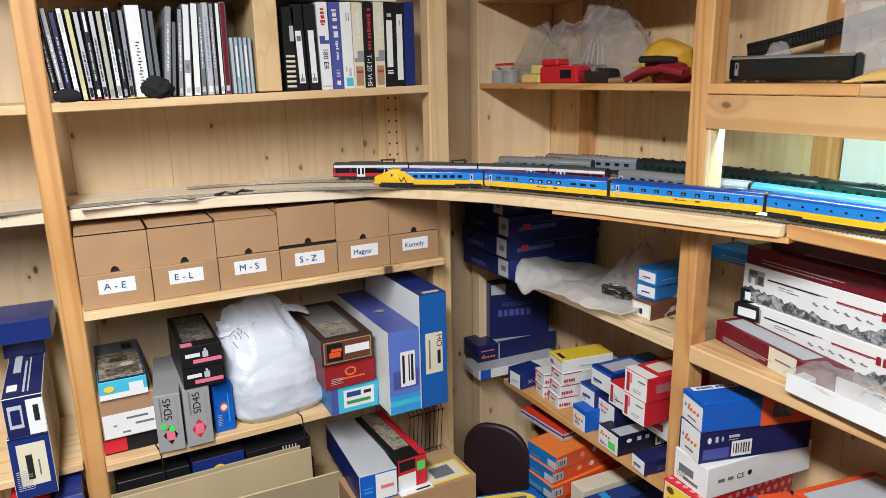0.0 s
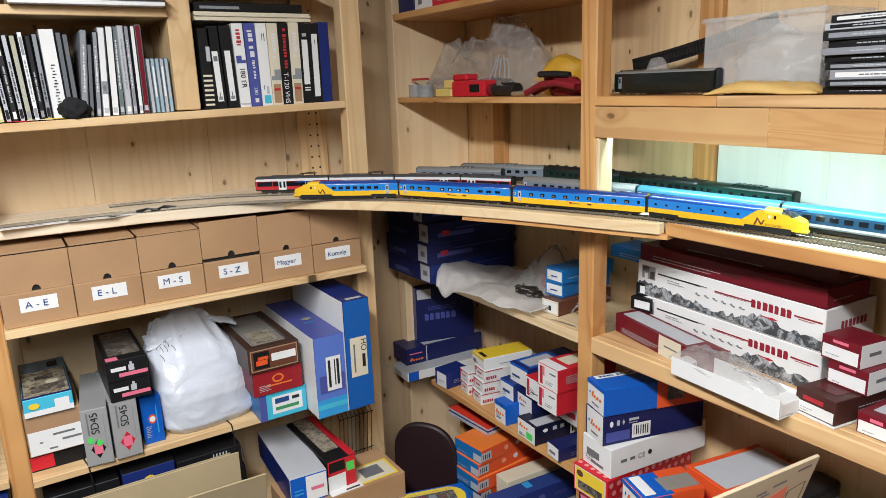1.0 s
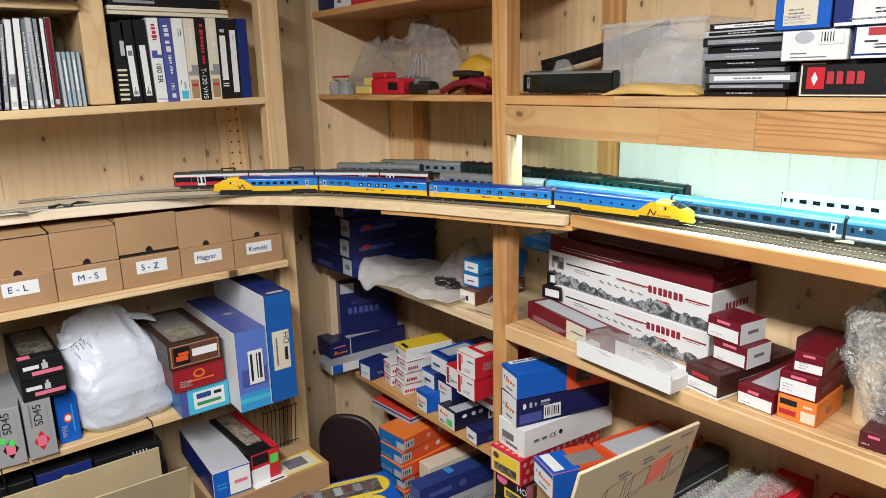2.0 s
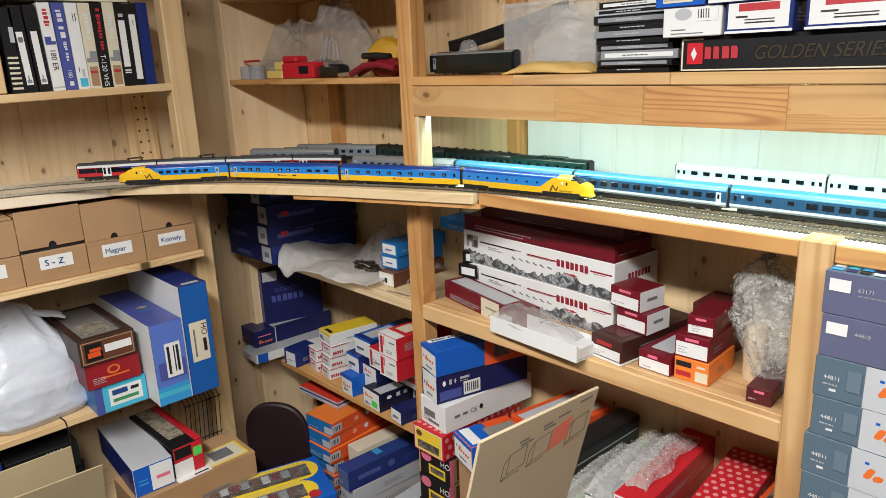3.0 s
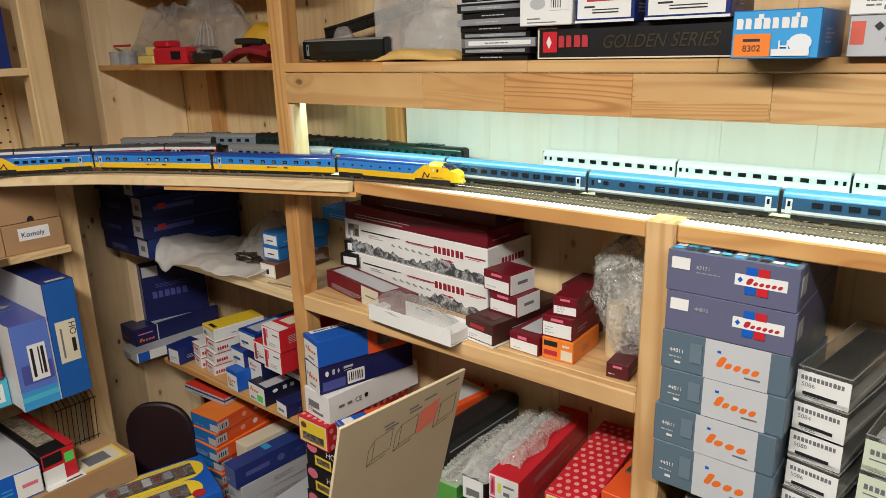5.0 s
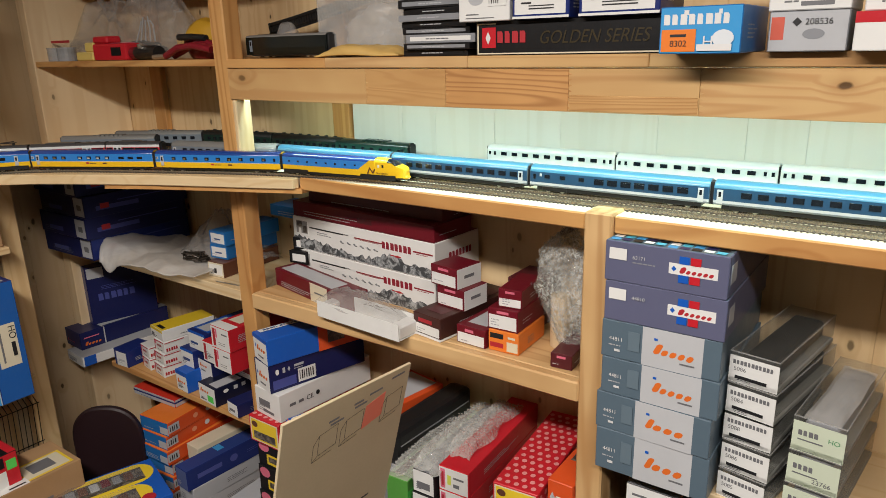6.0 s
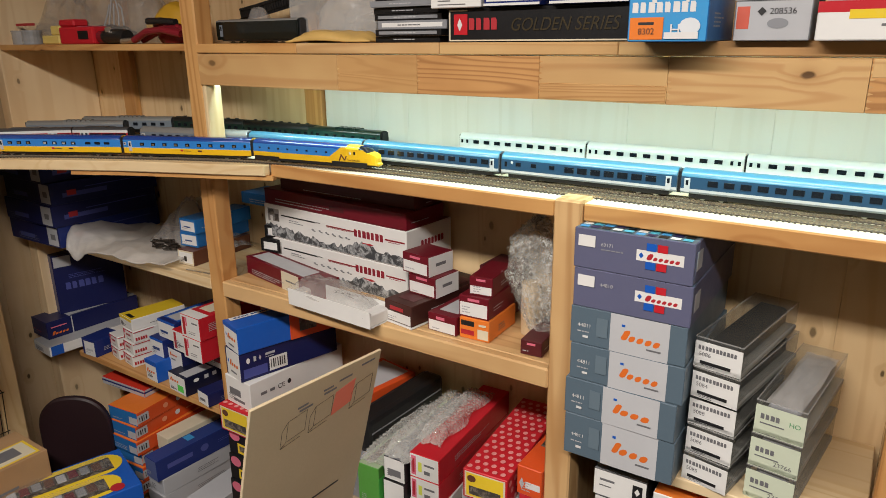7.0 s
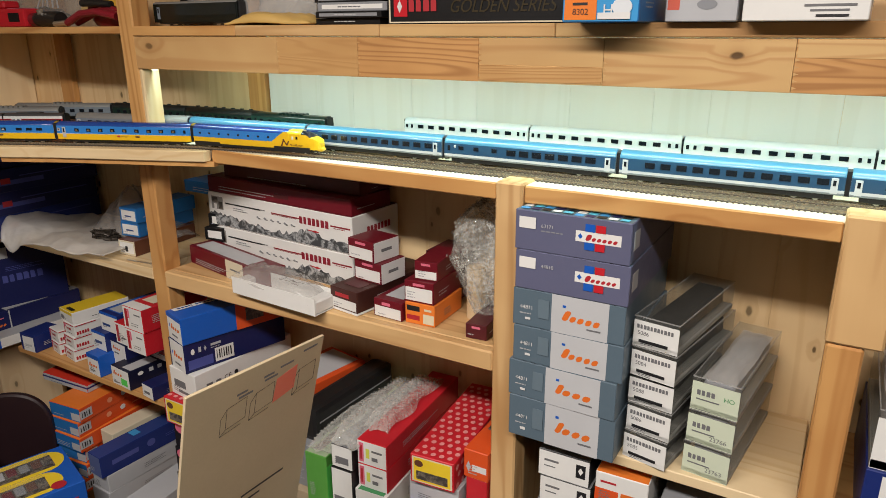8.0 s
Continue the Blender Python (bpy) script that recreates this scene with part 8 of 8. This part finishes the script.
fz = Q
for k, num in enumerate(("5085", "5086", "5088", "5084", "5086")):
    pr = [("F", 0.08, 0.70, 0.90, 0.86, INKGREY, "K"), ("F", 0.1, 0.46, 0.0090, num, INKGREY), ("F", 0.14, 0.16, 0.78, 0.28, INK, "B"), ("F", 0.18, 0.10, 0.6, 0.16, INKGREY, "t")]
    clear_lid_box("coach_box", "white ended coach box with a clear lid", 1.0985 + 0.001 * (k % 2), 0.006 + 0.002 * (k % 3), fz, (0.070, 0.240, 0.0476), WHITE, pr, BLACK, -11 + 1.5 * (k % 3), "white ended coach boxes")
    fz += 0.0481
tz = Q
for k, num in enumerate(("23763", "23766", "HO")):
    pr = [("F", 0.12, 0.56, 0.52, 0.74, INKGREY, "K"), ("F", 0.5 if k < 2 else 0.68, 0.22 if k < 2 else 0.55, 0.010, num, INKGREY if k < 2 else INKGREEN), ("F", 0.12, 0.4, 0.6, 0.44, INKGREY, "B")]
    clear_lid_box("coach_box", "pale green coach box with a clear lid", 1.188 + 0.001 * k, 0.012, tz, (0.068, 0.245, 0.0535), PALEGREEN, pr, GREYM, -7, "pale green coach boxes")
    tz += 0.054
for k in range(5):
    carton("locomotive_box", "black edged white locomotive box", "box", R(0.960 + 0.004 * (k % 2), 0.0, 0.7205 + 0.0505 * k, 1), (0.090, 0.25, 0.050), {"*": BLACK, "F": WHITE, "T": GREYM}, [("F", 0.12, 0.6, 0.4, 0.68, INKGREY, "B"), ("F", 0.12, 0.4, 0.34, 0.44, INKGREY, "B"), ("F", 0.74, 0.3, 0.92, 0.8, INK, "P"), ("F", 0.78, 0.42, 0.88, 0.7, WHITE, "D")], "black edged boxes")
for k in range(4):
    carton("locomotive_box", "orange and white locomotive box under the shelf", "box", R(1.060, 0.002, 0.7205 + 0.0605 * k, 2), (0.085, 0.24, 0.060), {"*": WHITE, "F": WHITE, "T": ORANGE2}, [("F", 0.0, 0.0, 0.45, 0.5, ORANGE), ("F", 0.5, 0.3, 0.95, 0.5, INKORANGE, "B"), ("F", 0.1, 0.7, 0.4, 0.76, INKRED, "B")], "orange and white boxes")
for k in range(3):
    carton("dark_box", "dark grey box under the shelf", "box", R(1.155 + 0.003 * k, 0.01, 0.7205 + 0.0705 * k, 1), (0.09, 0.24, 0.070), BLACK if k % 2 else GREYM)
carton("blue_violet_box", "deep blue box with a white label", "box", R(1.418, -0.02, 1.0003, 0), (0.16, 0.27, 0.105), {"*": NAVY2, "F": NAVY2}, [("F", 0.12, 0.3, 0.9, 0.95, WHITE, "S")])
clear_lid_box("clear_tray_box", "clear lidded white tray with red print", 1.420, -0.015, 1.1056, (0.15, 0.25, 0.085), WHITE, [("F", 0.2, 0.3, 0.6, 0.36, INKRED, "B")], GREYL)

# ---- upper shelves of the right unit ----
U = 1.6573
CLEARGREY = film("cloudy_grey_plastic", (0.42, 0.43, 0.44), 0.6, 0.25, 0.1, 20.0)
film_bag(R(-0.80, 0.15, U), 0.56, 0.15, 0.205, 1.9, ((0.20, 0.86, 0.24), (0.42, 0.84, 0.40), (0.66, 1.10, 0.42)), "large crumpled clear plastic bag of odds and ends", BAGFILM, 1.12, 1.1)
tagged(part("bag_contents", blob(0.085, 0.032, 0.045, 3.9, 0.35, 36, 20), DARKLINK, None, "", pose(-0.48, 0.14, U)), "dark parts lying inside a clear bag", "model part")
for k in range(5):
    tagged(part("sprue_stick", tube([(-0.50 + 0.022 * k, 0.135, U + 0.045), (-0.485 + 0.016 * k, 0.14, U + 0.075 + 0.012 * (k % 3)), (-0.475 + 0.010 * k, 0.142, U + 0.098 + 0.010 * (k % 2))], 0.0022, 6), GREYL), "pale plastic stick inside a clear bag", "model part", "sticks in the bag")
carton("clear_parts_box", "small clear parts box with a red edge", "box", R(-0.785, 0.05, U), (0.10, 0.11, 0.055), {"*": CLEAR}, [("F", 0.0, 0.88, 1.0, 1.0, INKRED), ("F", 0.25, 0.2, 0.7, 0.6, WHITE, "S")])
for k in range(2):
    pot = part("parts_pot", tube([(0, 0, 0.0), (0, 0, 0.004), (0, 0, 0.028), (0, 0, 0.032)], 0.024, 18), CLEARGREY, None, "", pose(-0.735 + 0.052 * k, 0.036, U))
    part("lid", tube([(0, 0, 0.0322), (0, 0, 0.036)], 0.025, 18), CLEARGREY, pot)
    tagged(pot, "small cloudy plastic parts pot on the shelf", "pot")
yb1 = part("yellow_block", slab(0, 0.082, 0, 0.05, 0, 0.022, 0.003), card(0.72, 0.55, 0.16), None, "", R(-0.622, 0.03, U))
part("upper_block", slab(0.038, 0.082, 0.005, 0.045, 0.0225, 0.046, 0.003), card(0.72, 0.55, 0.16), yb1)
tagged(yb1, "pale yellow plastic block on the shelf", "block")
tool = empty("red_tool", R(-0.537, 0.03, U, 2))
part("body", slab(0, 0.146, 0, 0.045, 0, 0.042, 0.006, None, 2), RED, tool)
part("raised_end", slab(0.002, 0.068, 0.002, 0.043, 0.0425, 0.060, 0.004), RED, tool)
part("slot", slab(0.085, 0.125, -0.002, 0.0, 0.012, 0.032), BLACK, tool)
part("label", slab(0.078, 0.138, 0.004, 0.034, 0.0422, 0.0430), PINK, tool)
tagged(tool, "red plastic model tool with a dark slot", "tool")
torch = empty("hand_tool", R(-0.385, 0.055, U + 0.0165, -3))
part("body", tube([(0.02, 0, 0), (0.03, 0, 0.002), (0.10, 0, 0.002), (0.115, 0, 0)], 0.0160, 18), RUBBER, torch)
part("end_ring", tube([(-0.004, 0, 0), (0.0, 0, 0), (0.019, 0, 0)], 0.0150, 18), card(0.20, 0.012, 0.02, 0.3), torch)
part("knob", tube([(0.05, -0.010, 0.012), (0.05, -0.012, 0.022)], 0.007, 10), STEEL, torch)
tagged(torch, "short black hand tool with a red end", "tool")
pl = empty("pliers", R(-0.20, 0.03, U + 0.008, 4))
for s in (-1, 1):
    part("grip", tube([(0.0, 0.012 * s, 0.0), (0.05, 0.016 * s, 0.018), (0.10, 0.015 * s, 0.022), (0.15, 0.006 * s, 0.012)], 0.0075, 10), card(0.20, 0.012, 0.02, 0.3), pl)
part("jaw", tube([(-0.06, 0.0, -0.002), (-0.02, 0.0, 0.0), (0.0, 0.0, 0.002)], 0.006, 8), STEEL, pl)
tagged(pl, "red handled pliers lying on the shelf", "pliers")
tagged(part("screw_handle", blob(0.05, 0.026, 0.044, 6.4, 0.2), card(0.20, 0.012, 0.02, 0.3), None, "", pose(-0.125, 0.075, U)), "red rounded tool handle on the shelf", "tool")
yellow = plain("yellow_plastic", (0.62, 0.345, 0.02), 0.6)
yc = part("yellow_case", blob(0.074, 0.042, 0.090, 12.3, 0.24, 40, 24, 0, 1.6), yellow, None, "", R(-0.222, 0.160, U, 3))
part("case_rim", slab(-0.066, 0.070, -0.046, -0.030, 0.034, 0.046, 0.004, None, 2), yellow, yc)
tagged(yc, "rounded yellow plastic case at the back of the shelf", "case")
for k in range(2):
    tagged(part("tool_grip", tube([(-0.20, 0.06 + 0.02 * k, U + 0.050 - 0.01 * k), (-0.15, 0.06 + 0.02 * k, U + 0.050 - 0.014 * k), (-0.10, 0.062 + 0.02 * k, U + 0.046 - 0.014 * k)], 0.0075, 12), RUBBER if k == 0 else card(0.20, 0.012, 0.02, 0.3)), "dark and red tool grip resting on other tools", "tool")

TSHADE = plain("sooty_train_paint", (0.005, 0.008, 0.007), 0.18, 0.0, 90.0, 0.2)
cc = coach(0.245, ((0.02, TSHADE), (0.042, TSHADE)), 0.042, TROOFGREY, 0.047, ([-0.06, 0.10], 0.009, 0.004, 0.030), ([-0.105], TGREY, 0.0125, 0.036), hbot=0.006)
cc.matrix_basis = pose(0.165, 0.07, U + 0.001, 0, 0, -1)
tagged(cc, "dark green model coach standing on the shelf", "model train")
cup = tagged(part("plastic_cup", blob(0.028, 0.026, 0.075, 4.9, 0.15), HAZY, None, "", pose(0.075, 0.15, U)), "small hazy plastic wrapper behind a coach", "wrapper")
ct = empty("curved_track_piece", pose(0, 0, 0))
arc = [(-0.02 + 0.03 * k, 0.185 + 0.0006 * k * k, U + 0.062 + 0.0042 * k + 0.0003 * k * k) for k in range(11)]
for off in (-0.008, 0.008):
    part("rail", tube([(x, y - 0.004, z + off) for x, y, z in arc], 0.0013, 5), WIRE, ct)
for k in range(44):
    t = k / 43 * 9.99
    i = int(t)
    p = Vector(arc[i]).lerp(Vector(arc[i + 1]), t - i)
    part("sleeper", slab(-0.0031, 0.0031, -0.0015, 0.0015, -0.0145, 0.0145), RUBBER, ct, "", pose(p.x, p.y, p.z, 0, -11, 0))
tagged(ct, "length of dark model track leaning at the back", "model track")
carton("track_box", "dark flat box that props up loose track", "box", R(-0.045, 0.165, U, 0), (0.14, 0.08, 0.052), FOXING)

clearbox = empty("clear_storage_box", R(0.247, 0.075, U, -2))
wv = 0.225
for b in ((0.0, wv, 0.0, 0.002, 0.0, 0.135), (0.0, wv, 0.148, 0.15, 0.0, 0.135), (0.0, 0.002, 0.0021, 0.1479, 0.0, 0.135), (wv - 0.002, wv, 0.0021, 0.1479, 0.0, 0.135), (0.0021, wv - 0.0021, 0.0021, 0.1479, 0.0, 0.002)):
    part("box_side", slab(*b), CLEARISH, clearbox)
part("rim", slab(-0.006, wv + 0.006, -0.006, 0.0, 0.126, 0.135, 0.002), CLEARISH, clearbox)
part("contents", blob(0.09, 0.055, 0.105, 2.9, 0.3, 60, 40, 0, 1.9), PALEFILM, clearbox, "crumpled clear bags", pose(0.12, 0.078, 0.003))
part("contents", blob(0.06, 0.04, 0.07, 5.9, 0.3, 50, 30, 0, 2.1), PALEFILM, clearbox, "crumpled clear bags", pose(0.15, 0.06, 0.003))
tagged(clearbox, "clear plastic storage box with crumpled bags inside", "box")
env = part("envelope", drape(0.20, 0.07, 0.022, 8.3, 20, 10, 0.006), plain("ochre_paper", (0.62, 0.40, 0.12), 0.6), None, "", R(0.30, 0.004, U + 0.001, 2))
tagged(env, "ochre padded envelope in front of a clear box", "envelope")
sol = env.modifiers.new("thickness", "SOLIDIFY")
sol.thickness = 0.003
z = U
rr = random.Random(8)
for k in range(10):
    hh = (0.0102, 0.0102, 0.0142, 0.0102, 0.0102)[k % 5] + 0.0006
    c = (BLACK, BLACK, GREYM, BLACK, BLACK, GREYM, BLACK, BLACK, GREYL, BLACK)[k]
    carton("disc_case", "dark disc case in a flat pile", "disc case", R(0.503 + rr.uniform(-0.010, 0.008), 0.03 + rr.uniform(-0.008, 0.004), z, rr.uniform(-4, 4)), (0.142, 0.125, hh - 0.0004), c, [("F", 0.06, 0.25, 0.94, 0.75, WHITE if k in (2, 9) else (GREYM if k % 2 else BLACK), "P"), ("F", 0.3, 0.35, 0.7, 0.65, INKGREY if k in (2, 9) else GREYL, "t")], "pile of disc cases", 0.0006)
    z += hh
gs = carton("series_box", "long black display box with gold lettering", "box", R(0.662, 0.016, U), (0.318, 0.10, 0.052), BLACK, [("F", 0.01, 0.03, 0.99, 0.07, CREAM), ("F", 0.01, 0.07, 0.018, 0.9, CREAM), ("F", 0.01, 0.9, 0.12, 0.94, CREAM), ("F", 0.04, 0.22, 0.12, 0.82, RED), ("F", 0.06, 0.32, 0.09, 0.7, INKWHITE, "D"), ("F", 0.13, 0.36, 0.30, 0.70, INKRED, "K")])
slant = Matrix(((1, 0.28, 0, 0), (0, 1, 0, 0), (0, 0, 1, 0), (0, 0, 0, 1)))
gold = lettering("GOLDEN SERIES", 0.027, card(0.042, 0.031, 0.013), gs, on_face("F", (0.318, 0.10, 0.052), 0.36, 0.32, 0.001), squeeze=0.9)
gold.data.transform(slant)
V = U + 0.0523
carton("wagon_box", "white wagon box with grey barcode", "box", R(0.640, 0.0, V, 2), (0.092, 0.10, 0.0437), {"*": WHITE}, [("F", 0.2, 0.55, 0.5, 0.95, GREYL, "O"), ("F", 0.15, 0.22, 0.4, 0.26, INKGREY, "B"), ("F", 0.15, 0.1, 0.7, 0.13, INKGREY, "B")] + barcode("F", 0.58, 0.5, 0.94, 0.96))
for x, w in ((0.738, 0.094), (0.848, 0.118)):
    carton("wagon_box", "blue edged white locomotive box", "box", R(x, 0.002, V, 1), (w, 0.11, 0.0437), {"*": NAVY2, "F": NAVY2}, [("F", 0.04, 0.16, 0.94, 0.98, WHITE, "S"), ("F", 0.2, 0.7, 0.8, 0.94, INKRED, "B"), ("F", 0.16, 0.5, 0.34, 0.56, INK, "B"), ("F", 0.3, 0.32, 0.74, 0.36, INK, "B"), ("F", 0.3, 0.42, 0.74, 0.45, INK, "B"), ("F", 0.0, 0.02, 1.0, 0.1, WHITE)], "blue edged boxes")
carton("wagon_box", "white and red flat box on blue ones", "box", R(0.875, -0.012, V + 0.0440, 2), (0.20, 0.12, 0.034), {"*": WHITE, "F": RED}, [("F", 0.0, 0.0, 1.0, 0.4, WHITE)])
carton("wagon_box", "deep blue box with a cream label", "box", R(0.628, -0.004, V + 0.0440, 1), (0.080, 0.10, 0.052), {"*": NAVY2, "F": BLUE}, [("F", 0.16, 0.12, 0.76, 0.98, CREAM, "S"), ("F", 0.25, 0.3, 0.6, 0.6, INKGREY, "t")], "blue edged boxes")
carton("wagon_box", "white flat tray box with blue edges", "box", R(0.712, -0.004, V + 0.0440, 1), (0.150, 0.11, 0.048), {"*": NAVY2, "F": WHITE}, [("F", 0.0, 0.12, 0.16, 1.0, NAVY2), ("F", 0.9, 0.12, 1.0, 1.0, NAVY2), ("F", 0.35, 0.3, 0.75, 0.5, INK, "t")], "blue edged boxes")
# bright blue box that overhangs the beam
carton("locomotive_box", "sky blue locomotive box with an orange sticker", "box", R(0.993, -0.072, U), (0.098, 0.14, 0.056), {"*": BLUE2, "F": SKY, "R": BLUE2}, [("F", 0.05, 0.62, 0.88, 0.84, INKWHITE, "K"), ("F", 0.30, 0.82, 0.36, 0.92, INKWHITE, "B"), ("F", 0.72, 0.82, 0.76, 0.92, INKWHITE, "B"), ("F", 0.03, 0.05, 0.46, 0.52, ORANGE2, "S"), ("F", 0.14, 0.36, 0.34, 0.42, INK, "B"), ("F", 0.14, 0.16, 0.0105, "8302", INK), ("F", 0.54, 0.14, 0.019, "HO", INKWHITE), ("F", 0.66, 0.14, 0.92, 0.5, card(0.66, 0.70, 0.74), "O"), ("F", 0.48, 0.06, 0.9, 0.2, INKWHITE, "B")])
carton("locomotive_box", "grey locomotive box with black drawing", "box", R(1.110, -0.02, U), (0.086, 0.12, 0.047), {"*": GREYM, "F": GREYL}, [("F", 0.03, 0.3, 0.2, 0.86, card(0.60, 0.12, 0.08), "S"), ("F", 0.44, 0.3, 0.72, 0.56, GREYM, "O"), ("F", 0.46, 0.66, 0.010, "208536", INK), ("F", 0.3, 0.62, 0.42, 0.84, INK, "D")])
carton("locomotive_box", "white locomotive box on a grey one", "box", R(1.108, -0.022, U + 0.0473), (0.088, 0.12, 0.05), WHITE, [("F", 0.4, 0.1, 0.8, 0.2, INKGREY, "B")])
carton("locomotive_box", "white flat box with red and yellow stripe", "box", R(1.203, -0.035, U, -1), (0.13, 0.15, 0.043), {"*": WHITE, "T": RED}, [("F", 0.0, 0.72, 1.0, 1.0, RED), ("F", 0.25, 0.55, 1.0, 0.78, YELLOW), ("F", 0.5, 0.36, 0.9, 0.42, INKGREY, "B"), ("F", 0.55, 0.24, 0.85, 0.29, INKGREY, "B"), ("F", 0.6, 0.1, 0.85, 0.16, INK, "B")])
carton("locomotive_box", "pale box on the shelf over the beam", "box", R(1.21, -0.03, U + 0.0434, 1), (0.12, 0.14, 0.05), WHITE, [("F", 0.3, 0.3, 0.8, 0.5, INKGREY, "B")])
# top shelf in the corner
carton("dark_folder", "dark navy folder on the top shelf", "folder", R(-0.795, 0.02, 1.9003), (0.09, 0.2, 0.16), NAVY)
carton("white_folder", "white folder on the top shelf", "folder", R(-0.70, 0.02, 1.9003), (0.10, 0.2, 0.15), WHITE, [("F", 0.2, 0.1, 0.4, 0.5, INKGREY, "B")])
carton("red_box", "red flat box on the top shelf", "box", R(-0.59, 0.01, 1.9003), (0.14, 0.2, 0.05), RED)
